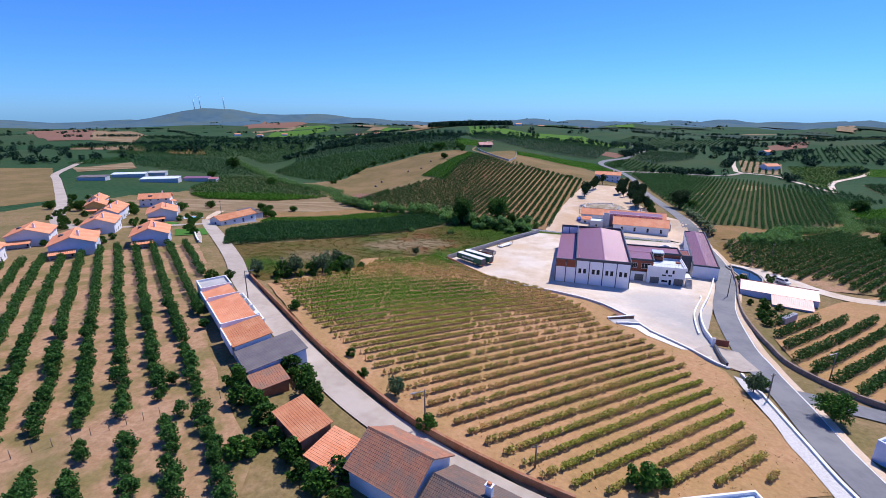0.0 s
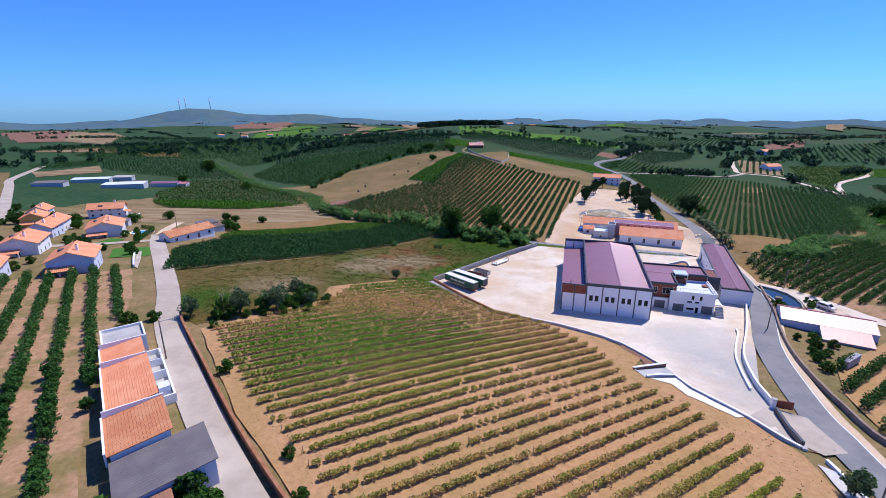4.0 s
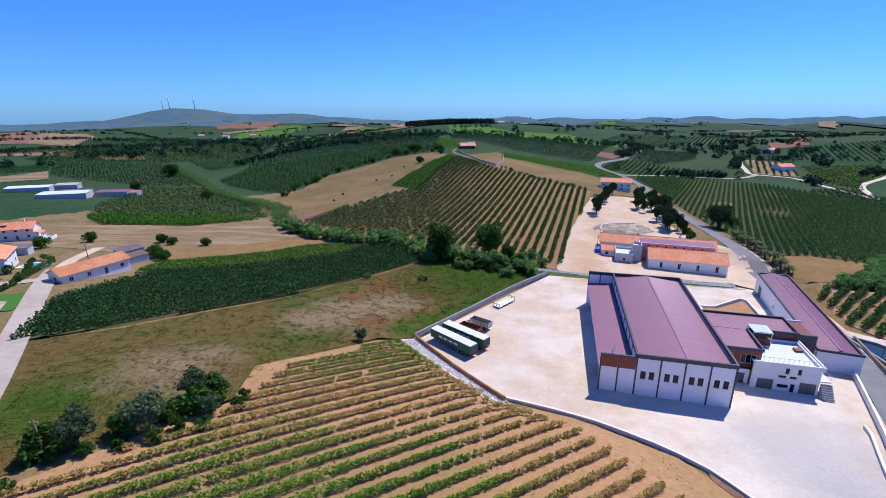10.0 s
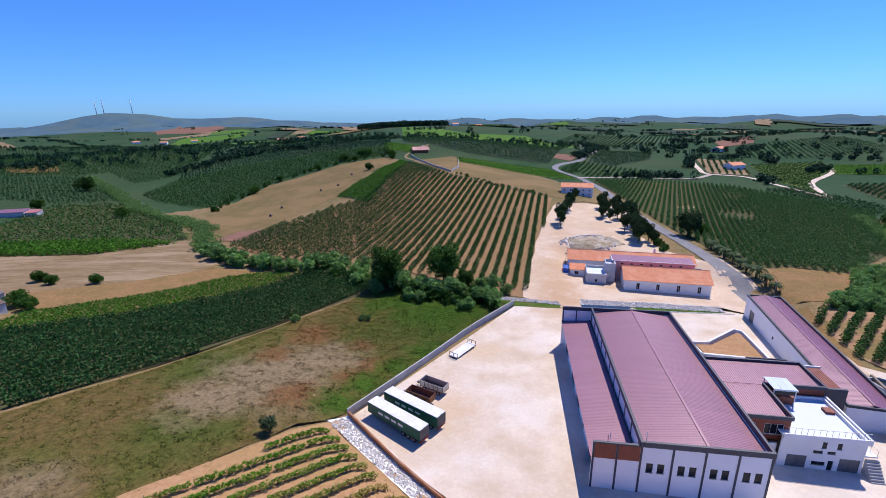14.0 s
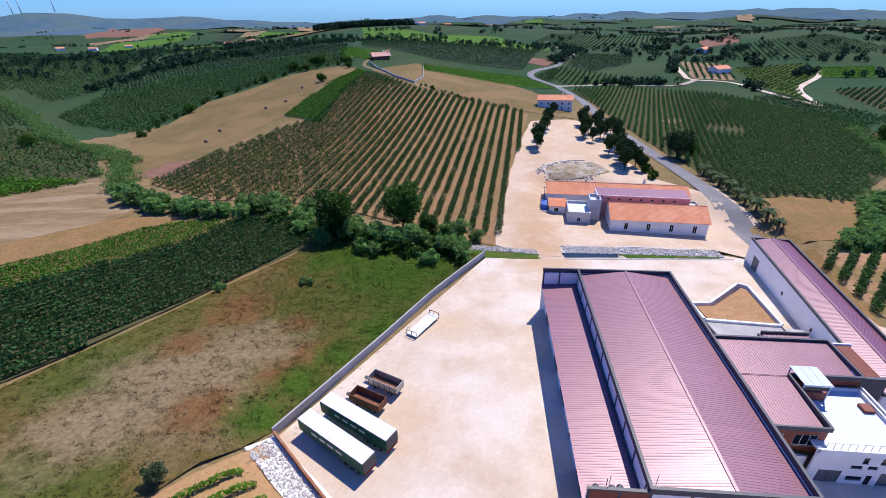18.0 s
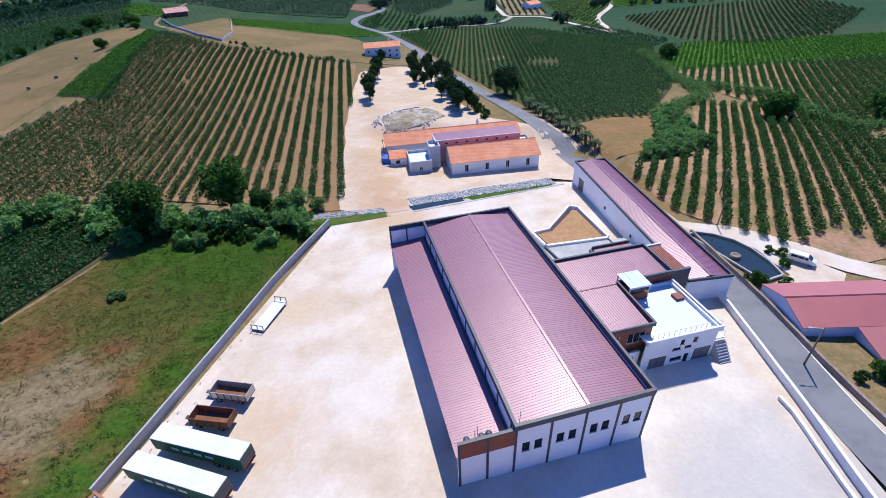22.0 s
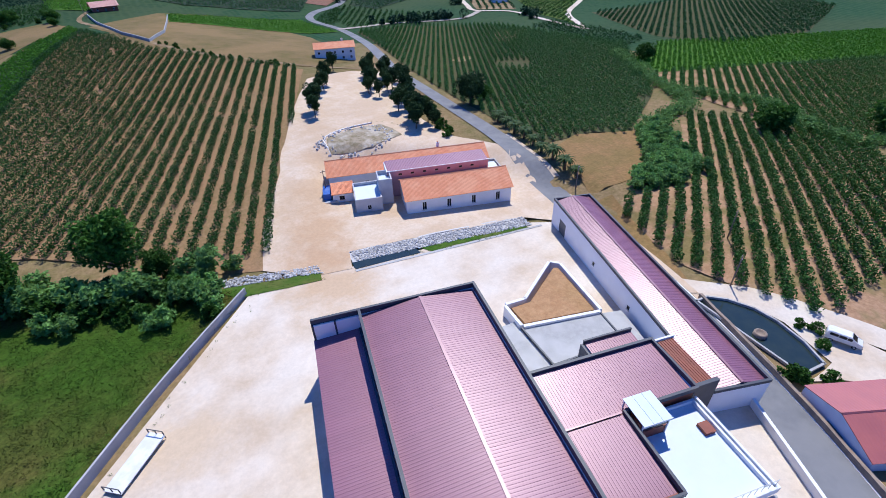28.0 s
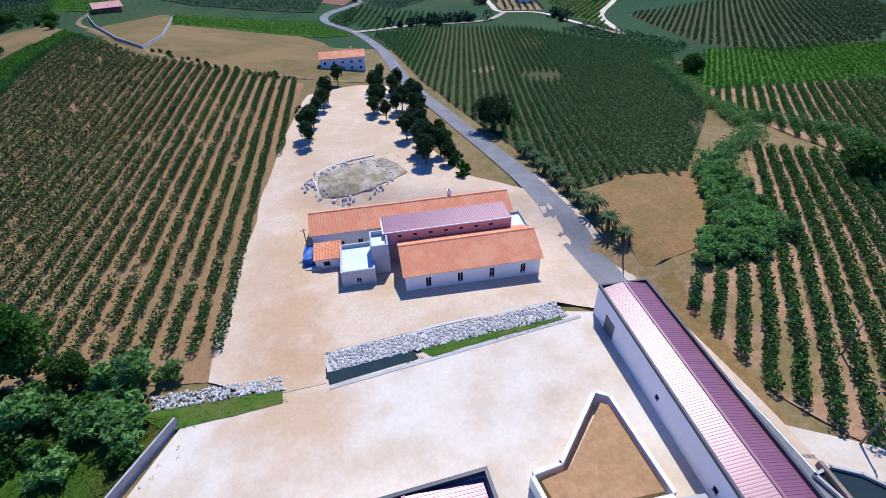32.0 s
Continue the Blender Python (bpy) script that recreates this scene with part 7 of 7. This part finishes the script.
# orchards on the further slopes
FAR = [("slope_rows_a", [(-403, 582), (-289, 592), (-195, 472), (-233, 461), (-300, 482), (-345, 504)], 35, 5.5, 2.8, "leaf_dark"),
       ("slope_rows_b", [(-379, 734), (-217, 744), (-204, 594), (-223, 553), (-270, 607)], 60, 5.5, 3.0, "leaf_hill"),
       ("slope_rows_c", [(-192, 500), (-192, 570), (-158, 634), (-50, 656), (12, 619), (10, 566), (-38, 566), (-92, 522), (-112, 425), (-165, 467)], 62, 4.6, 2.3, "leaf_hill"),
       ("slope_rows_d", [(-205, 610), (-180, 690), (-131, 740), (-50, 770), (11, 860), (10, 1000), (-88, 1000), (-144, 804), (-204, 701)], 30, 6.0, 3.2, "leaf_dark"),
       ("slope_rows_e", [(29, 660), (40, 916), (150, 826), (260, 740), (184, 590), (95, 594)], 15, 5.0, 2.6, "leaf_dark"),
       ("slope_rows_f", [(-560, 640), (-400, 700), (-380, 740), (-217, 750), (-210, 900), (-420, 950), (-620, 800)], 35, 6.5, 3.2, "leaf_dark"),
       ("slope_rows_g", [(-430, 510), (-405, 580), (-345, 500), (-365, 535), (-400, 500)], 60, 5.5, 3.0, "leaf_hill"),
       ("valley_rows_a", [(200, 520), (240, 527), (285, 515), (280, 556), (250, 585), (232, 610), (200, 575)], 57, 5.0, 2.6, "leaf_hill"),
       ("valley_rows_b", [(400, 650), (437, 618), (372, 522), (338, 540)], 57, 6.5, 2.2, "leaf_dark"),
       ("valley_rows_c", [(425, 590), (527, 600), (485, 547), (391, 475), (352, 430), (365, 480)], 33, 5.0, 2.4, "leaf_hill"),
       ("valley_rows_d", [(241, 616), (308, 724), (370, 705), (330, 637), (257, 588)], 40, 5.0, 2.6, "leaf_dark"),
       ("valley_rows_e", [(300, 340), (335, 350), (345, 400), (350, 450), (315, 440), (305, 380)], 57, 4.5, 2.4, "leaf_dark"),
       ("valley_rows_f", [(330, 790), (520, 880), (640, 1050), (420, 1100), (330, 960)], 57, 7.5, 4.0, "leaf_dark"),
       ("slope_rows_h", [(-450, 600), (-403, 588), (-292, 598), (-275, 612), (-382, 732), (-470, 700)], 45, 5.5, 2.8, "leaf_hill"),
       ("slope_rows_i", [(-203, 600), (-190, 575), (-158, 640), (-50, 660), (12, 625), (16, 700), (-50, 758), (-131, 728), (-178, 678)], 20, 5.5, 3.2, "leaf_wood"),
       ("slope_rows_j", [(-700, 905), (-640, 940), (-840, 1300), (-600, 1400), (-425, 960), (-610, 815)], 35, 8.5, 4.2, "leaf_dark"),
       ("slope_rows_k", [(-425, 955), (-305, 920), (-310, 1300), (-560, 1400)], 60, 8.5, 4.2, "leaf_dark"),
       ("slope_rows_l", [(-255, 840), (-150, 815), (-90, 1000), (-230, 1250)], 60, 7.5, 3.8, "leaf_hill"),
       ("valley_rows_g", [(470, 640), (530, 625), (700, 640), (760, 800), (600, 760), (520, 735)], 57, 7.0, 3.6, "leaf_dark"),
       ("valley_rows_h", [(190, 530), (232, 612), (200, 580), (184, 556)], 20, 4.5, 2.4, "leaf_hill"),
       ("valley_rows_i", [(700, 900), (900, 1000), (820, 1250), (600, 1150)], 33, 9.0, 4.5, "leaf_dark"),
       ("village_rows", [(-208, 361), (-227, 450), (-192, 460), (-119, 386), (-90, 330), (-130, 336), (-186, 332)], 57, 5.2, 2.2, "leaf_orch"),
       ("low_hedge_crop", [(-190, 330), (-166, 306), (-119, 304), (-92, 322), (-130, 334)], 15, 2.2, 1.4, "leaf_bright")]
for k, (nm, out, ang, sd_, st, lf) in enumerate(FAR):
    q = np.concatenate(rows_in(out, ang, sd_, st, 0.3, 30 + k))
    tagged(quads(nm, leaves(with_land(q, 1.2), (1.2, 1.2, 1.5), 15, 0.55, 30 + k, hollow=0.2), M[lf]), "orchard rows across a distant slope", "orchard", kind="stuff")

# woods and hedges far off
wq = []
wr = np.random.default_rng(40)
for _ in range(560):
    a = wr.uniform(-0.95, 0.95)
    d = 620 * (6.2 ** wr.random())
    x, y = 30 + d * math.sin(a), 120 + d * math.cos(a)
    n = wr.integers(2, 12)
    t = wr.uniform(0, 3.14)
    s = wr.normal(0, 1, (n, 1)) * 5 * n ** 0.8
    wq.append(np.column_stack([x + s[:, 0] * math.cos(t), y + s[:, 0] * math.sin(t) * 0.6 + wr.normal(0, 4, n)]))
for x0, y0, x1, y1, n in ((-211, 593, -180, 685, 26), (-180, 685, -131, 735, 24), (-131, 735, -50, 766, 26), (-50, 766, 11, 879, 26), (-204, 701, -144, 804, 24), (-144, 804, -60, 950, 26), (232, 622, 328, 778, 60), (420, 763, 445, 758, 12), (440, 704, 462, 702, 10), (215, 526, 300, 512, 26), (340, 575, 372, 620, 14), (345, 470, 360, 500, 10), (445, 530, 486, 556, 16), (-420, 1500, -120, 1420, 60), (-900, 1500, -600, 1250, 60)):
    t = wr.random((n, 1))
    wq.append(np.column_stack([x0 + (x1 - x0) * t, y0 + (y1 - y0) * t]) + wr.normal(0, 3.5, (n, 2)))
wq = np.concatenate(wq)
tagged(quads("distant_woods", leaves(with_land(wq, 3.2), np.array([3.2, 3.2, 3.4]) * wr.uniform(0.6, 1.5, (len(wq), 1)), 60, 1.2, 41, hollow=0.3), M["leaf_wood"]), "scattered dark trees and woods on distant hills", "woods", kind="stuff")

ridge = np.column_stack([wr.uniform(-60, 170, 260), wr.normal(1345, 16, 260)])
tagged(quads("ridge_wood", leaves(with_land(ridge, 7.5), np.array([7.0, 7.0, 7.5]) * wr.uniform(0.8, 1.15, (260, 1)), 70, 2.2, 42, hollow=0.3), M["leaf_wood"]), "dark pine wood along the ridge", "woods", kind="stuff")

# single trees
ol = tree("olive_tree", pose(-55.5, 123.5, lz(-55.5, 123.5)), 1.2, 0.22, (2.3, 2.3, 2.1, 2.9), 22, 60, 0.24, "leaf_olive", "grey-green olive tree at the meadow edge", seed=21)
for x, y, s in ((-45.5, 126.5, 1.25), (-38.5, 130.5, 1.35), (-36.5, 140.0, 1.1), (-31.5, 135.0, 0.85), (-9.0, 66.6, 0.75), (60.3, 79.5, 0.9), (-13.0, 168.5, 0.7)):
    copy_thing(ol, pose(x, y, lz(x, y), 0, 0, x * 40) @ Matrix.Diagonal((s, s * 0.9, s, 1)))
rt = tree("round_tree", pose(69.6, 71.4, lz(69.6, 71.4)), 1.8, 0.3, (3.6, 3.4, 2.3, 3.3), 34, 90, 0.26, "leaf_tree", "round leafy tree at the road junction", seed=22)
bt = tree("broadleaf_tree", pose(7, 249, lz(7, 249)), 4.5, 0.45, (5.0, 5.0, 6.6, 9.2), 52, 95, 0.45, "leaf_tree", "tall leafy tree on the stream bank", seed=23, limbs=7)
for x, y, s in ((26.5, 248, 1.05), (33, 243, 0.5)):
    copy_thing(bt, pose(x, y, lz(x, y), 0, 0, x * 33) @ Matrix.Diagonal((s, s, s, 1)))
big = tree("spreading_tree", pose(148, 294, lz(148, 294)), 3.4, 0.6, (6.8, 6.4, 4.6, 7.4), 60, 100, 0.42, "leaf_pine", "broad dark spreading tree beside the road", seed=29, limbs=8)
dk = tree("dense_tree", pose(212, 214, lz(212, 214)), 2.5, 0.5, (6.5, 6.0, 4.6, 5.6), 46, 90, 0.5, "leaf_tree", "broad dark tree between the orchards", seed=24)
for x, y, s in ((240, 190, 1.1), (-246, 522, 1.2), (-10, 580, 0.8), (-17, 586, 0.75), (-34, 572, 0.8), (-56, 547, 0.6), (-86, 523, 0.55), (-97, 478, 0.65), (-6, 490, 0.6), (14, 556, 0.75), (280, 312, 0.9), (-160, 408, 0.7), (-175, 245, 0.55), (-190, 250, 0.6), (-205, 246, 0.6), (-165, 232, 0.4), (-225, 250, 0.5), (-150, 250, 0.5), (-140, 262, 0.45), (-97, 234, 0.5), (-92, 231, 0.4), (10, 575, 0.6), (14, 540, 0.5), (160, 300, 0.55), (-22, 560, 0.6), (-230, 440, 0.7), (-110, 262, 0.4), (-104, 258, 0.35), (-90, 258, 0.35)):
    copy_thing(dk, pose(x, y, lz(x, y), 0, 0, x * 17) @ Matrix.Diagonal((s, s * 1.05, s, 1)))
# pines round the dirt yard
pn = tree("pine_tree", pose(92, 312, lz(92, 312)), 4.0, 0.28, (3.0, 3.0, 3.8, 6.6), 30, 90, 0.34, "leaf_pine", "dark green pine beside the dirt yard", group="pines of the yard", seed=25)
for x, y in ((96, 320), (100, 327), (104, 333), (108, 340), (118, 321), (121, 326), (126, 320), (130, 324), (125, 330), (114, 278), (117, 282), (119, 287), (121, 292), (123, 298), (126, 303), (133, 316), (137, 326), (139, 334), (135, 342), (130, 348), (142, 352), (120, 276), (138, 360), (120, 362), (117, 286), (121, 282), (118, 297), (123, 304), (128, 310), (131, 332), (128, 344), (133, 350), (136, 345), (120, 316), (90, 306)):
    s = rb.uniform(0.62, 0.98)
    copy_thing(pn, pose(x, y, lz(x, y), 0, 0, x * 55) @ Matrix.Diagonal((s, s, s * rb.uniform(0.9, 1.15), 1)))
# palms along the road
pm = thing("palm_tree", pose(131.6, 224.5, lz(131.6, 224.5)), "small date palm beside the road", "palm", "palms along the road")
tube("trunk", M["bark"], pm, [(0, 0, -0.4, 0.35), (0, 0, 0.8, 0.28), (0, 0, 2.2, 0.30)], 9)
pq = []
for i in range(34):
    a = 2 * math.pi * i / 34 * 5.0 + rb.uniform(-0.1, 0.1)
    e = rb.uniform(0.1, 1.2)
    prev = Vector((0, 0, 2.3))
    side = Vector((-math.sin(a), math.cos(a), 0))
    for j in range(6):
        e -= 0.28
        nxt = prev + Vector((math.cos(a) * math.cos(e), math.sin(a) * math.cos(e), math.sin(e))) * 0.45
        w0, w1 = 0.26 * (1 - abs(j - 2) / 5), 0.26 * (1 - abs(j - 1) / 5) * (0.2 if j == 5 else 1)
        for sg in (-1, 1):
            pq.append([prev, prev + side * sg * w0 - Vector((0, 0, 0.10)), nxt + side * sg * w1 - Vector((0, 0, 0.10)), nxt])
        prev = nxt
quads("fronds", np.array([[list(c) for c in f] for f in pq]), M["leaf_palm"], pm)
for i, (x, y) in enumerate(((132.2, 229.3), (133.8, 235.4), (134.6, 241), (136.8, 246.7), (138.4, 252.6), (139.4, 258.4), (141.5, 265), (143, 271))):
    s = rb.uniform(1.1, 1.45)
    copy_thing(pm, pose(x, y, lz(x, y), 0, 0, 41 * i) @ Matrix.Diagonal((s, s, s, 1)))

# bushes and reeds along the streams and lanes
bu = tree("bush", pose(-26, 52, lz(-26, 52)), 0.5, 0.08, (1.7, 1.7, 1.35, 1.3), 15, 52, 0.22, "leaf_tree", "leafy green garden bush beside a wall", "bush", "bushes", 26, 4)
re_ = tree("reed_clump", pose(-40, 276, lz(-40, 276)), 0.5, 0.08, (2.6, 2.6, 2.3, 2.0), 16, 60, 0.34, "leaf_reed", "pale green reeds and bramble along the stream", "reeds", "reeds of the stream", 27, 4)
gardens = [(-24, 53), (-21, 50), (-19, 47), (-27, 57), (-30, 61), (-16, 45), (-13, 43), (-23.5, 66), (-21.5, 63.5), (-25, 69), (-28, 71), (-33, 76), (-14, 47.5), (-28, 50), (-33, 62), (-36, 67), (-3.4, 58.2), (-43.5, 92), (-62, 121), (-66, 118), (26, 50), (29, 51)]
plant(bu, gardens, 0.8, 1.5, 3)
plant(bu, [(-15.5, 72), (-19.0, 79), (-37, 100), (97, 138), (99, 134), (95, 130), (93, 126), (98, 129), (91, 121), (101, 137), (104, 134), (106, 150), (109, 153), (112, 156), (121, 162), (118, 160), (63.5, 82), (108.6, 158.9), (120.1, 164.1), (107, 160)], 0.6, 1.1, 4)
hedge1 = along([(178, 236), (200, 243), (222, 250), (238, 268), (260, 300), (282, 332)], 1.8, 1.9, 5)
hedge2 = along([(238, 266), (246, 232), (227, 205), (223, 192), (236, 184), (262, 172), (300, 168)], 2.0, 1.4, 6)
BELT = [(135, 209), (146, 206), (160, 206), (174, 224), (186, 240), (176, 238), (166, 230), (157, 221), (148, 216), (138, 214)]
hedge3 = rg.uniform((134, 205), (188, 242), (420, 2))
hedge3 = hedge3[inside(BELT, hedge3)]
hedge4 = along([(44, 233), (30, 239), (16, 244), (2, 254), (-14, 270), (-38, 276), (-56, 284), (-66, 296), (-82, 330), (-98, 366), (-146, 416), (-206, 494), (-275, 582)], 1.9, 2.6, 8)
hedge5 = along([(-10, 262), (4, 250), (20, 240), (36, 234)], 2.4, 2.6, 9)
plant(re_, hedge3, 0.55, 1.05, 10)
plant(re_, hedge4[hedge4[:, 1] < 300], 0.85, 1.6, 11)
belts = np.concatenate([hedge1, hedge2, hedge4[hedge4[:, 1] >= 300]])
belts = np.concatenate([belts + mg0 for mg0 in rg.normal(0, 1.2, (3, 1, 2))])
tagged(quads("reed_belt", leaves(with_land(belts, 1.5), np.array([2.6, 2.6, 2.3]) * rg.uniform(0.5, 1.25, (len(belts), 1)), 60, 0.42, 65, hollow=0.4), M["leaf_reed"]), "pale green reeds and bramble along far ditches", "reeds", kind="stuff")
plant(bu, hedge5, 0.9, 2.0, 12)
lush = rg.uniform((16, 224), (46, 250), (70, 2))
lush = lush[np.abs((lush - (44, 231)) @ np.array([0.45, 0.89])) < 9]
plant(re_, lush[::2], 0.5, 1.0, 19)
plant(bu, lush[1::2], 0.7, 1.5, 20)
plant(bu, along([(-50, 122), (-42, 126), (-32, 132), (-30, 140)], 2.4, 1.2, 13), 0.5, 0.9, 13)
plant(bu, [(-34, 136.5), (-32.5, 139), (-34.5, 142), (-37, 133.5), (-41, 129.5), (-48, 124.5)], 1.2, 1.9, 23)
plant(bu, along([(-112, 188), (-120, 206), (-134, 226)], 2.0, 0.4, 14), 0.6, 0.8, 14)
plant(bu, along([(120, 268), (128, 290), (134, 306)], 2.2, 1.0, 15), 0.6, 1.0, 15)
plant(bu, along([(60, 436), (84, 398), (104, 376)], 4.0, 1.0, 16), 0.5, 0.9, 16)
plant(bu, along([(-107, 415), (-93, 510), (-38, 562), (8, 562)], 7.0, 2.0, 17), 0.8, 1.5, 17)
plant(bu, [(-122, 172), (-128, 166), (-140, 166), (-136, 196), (-144, 200), (-158, 200), (-166, 188), (-118, 184), (-126, 158), (-146, 156), (-170, 176), (-176, 200), (-160, 148), (-104, 178), (-128, 210), (-133, 196), (-186, 226), (-196, 216)], 0.8, 1.5, 21)
plant(bu, along([(-250, 300), (-190, 215), (-150, 186)], 8.0, 3.0, 18), 0.8, 1.5, 18)

# clipped hedges of the village gardens
for k, line_ in enumerate(([(-116, 200), (-119, 208), (-122, 216), (-125, 224), (-133, 229)], [(-136, 190), (-141, 198), (-147, 208)], [(-104, 160), (-112, 166), (-120, 172)])):
    hq = with_land(along(line_, 0.45, 0.15, 70 + k), 1.0)
    hq = np.concatenate([hq, hq + (0, 0, 0.8)])
    tagged(quads("hedge", leaves(hq, (0.65, 0.65, 0.6), 34, 0.16, 73 + k, hollow=0.6), M["leaf_tree"]), "dense clipped dark green garden hedge", "hedge", "garden hedges")

# meadow growth
mg = np.random.default_rng(50)
g = mg.uniform((-82, 118), (48, 252), (26000, 2))
g = g[inside(MEADOW, g)]
way = smooth_line(LANE, 2.0)
g = g[np.min(np.hypot(g[:, :1] - way[None, :, 0], g[:, 1:] - way[None, :, 1]), axis=1) > 4]
lushness = np.array([math.exp(-((x - 22) ** 2 + (y - 228) ** 2) / 420) + 0.6 * math.exp(-((x + 58) ** 2 + (y - 134) ** 2) / 80) for x, y in g])
tuft = np.array([noise.noise((x * 0.35, y * 0.35, 60.0)) for x, y in g])
keep = (lushness > 0.06) | (tuft > -0.05)
g, lushness = g[keep], lushness[keep]
hgt = 0.06 + 0.5 * lushness + 0.16 * rg.random(len(g)) ** 2
tagged(quads("meadow_growth", leaves(with_land(g, 0.1) + np.column_stack([0 * hgt, 0 * hgt, hgt * 0.7]), np.column_stack([0.5 + hgt, 0.5 + hgt, hgt]), 10, 0.13, 51, hollow=0.1, flat=0.45), M["leaf_meadow"]), "tangled parched and green meadow weeds", "grass", kind="stuff")
plant(re_, [(-19.5, 222.5), (-18.5, 223.6), (-0.5, 223.3), (1.2, 222.8)], 0.3, 0.5, 22)
# weeds along the stream and the walls
wp = mg.uniform((40, 214), (106, 232), (2600, 2))
wp = wp[inside([(41, 231.5), (60, 226.5), (60, 223.3), (44, 226.6)], wp) | inside([(76, 223.5), (104, 217), (104, 214.4), (78, 220)], wp)]
inner = along([(1.5, 177.5), (17.5, 195.5), (31.5, 211.5), (45.5, 225)], 0.5, 0.12, 61)
inner = inner + np.array([[0.9, -0.8]]) * mg.exponential(0.8, (len(inner), 1))
wl = np.concatenate([inner[::3],
                     along([(-1.8, 179.5), (15, 198.5), (29, 214.5), (44, 229.5)], 0.25, 0.5, 62), along([(84, 276), (84, 286), (90, 291), (106, 291), (112, 278), (96, 273)], 1.1, 0.5, 63)])
wl = wl[np.array([noise.noise((x * 0.25, y * 0.25, 40.0)) for x, y in wl]) > -0.12]
wp = np.concatenate([wp, wl])
tagged(quads("weeds", leaves(with_land(wp, 0.26), (0.35, 0.35, 0.08), 6, 0.10, 64, hollow=0.1, flat=0.4), M["leaf_weed"]), "green weeds along the stream and walls", "weeds", kind="stuff")
g = mg.uniform((-50, 44), (58, 177), (4000, 2))
g = g[inside(VINEYARD, g)]
tagged(quads("vineyard_weeds", leaves(with_land(g, 0.16), (0.3, 0.3, 0.08), 3, 0.11, 52, up=1.2, hollow=0.1), M["leaf_dry"]), "withered weeds between the vine rows", "grass", kind="stuff")
# bales on the mown slope
for x, y in ((-60, 402), (-40, 440), (-28, 446), (-62, 380), (-20, 480)):
    o = thing("hay_bale", pose(x, y, lz(x, y) + 0.1, 0, 0, x * 9), "dark round bale on the mown slope", "bale", "bales on the slope")
    bm = bmesh.new()
    bmesh.ops.create_cone(bm, cap_ends=True, segments=14, radius1=0.8, radius2=0.8, depth=1.5, matrix=Matrix.Translation((0, 0, 0.7)) @ Matrix.Rotation(radians(90), 4, "X"))
    bmesh.ops.bevel(bm, geom=bm.edges[:], offset=0.08, segments=1, affect="EDGES")
    part("bale", bm, M["wood"], o)
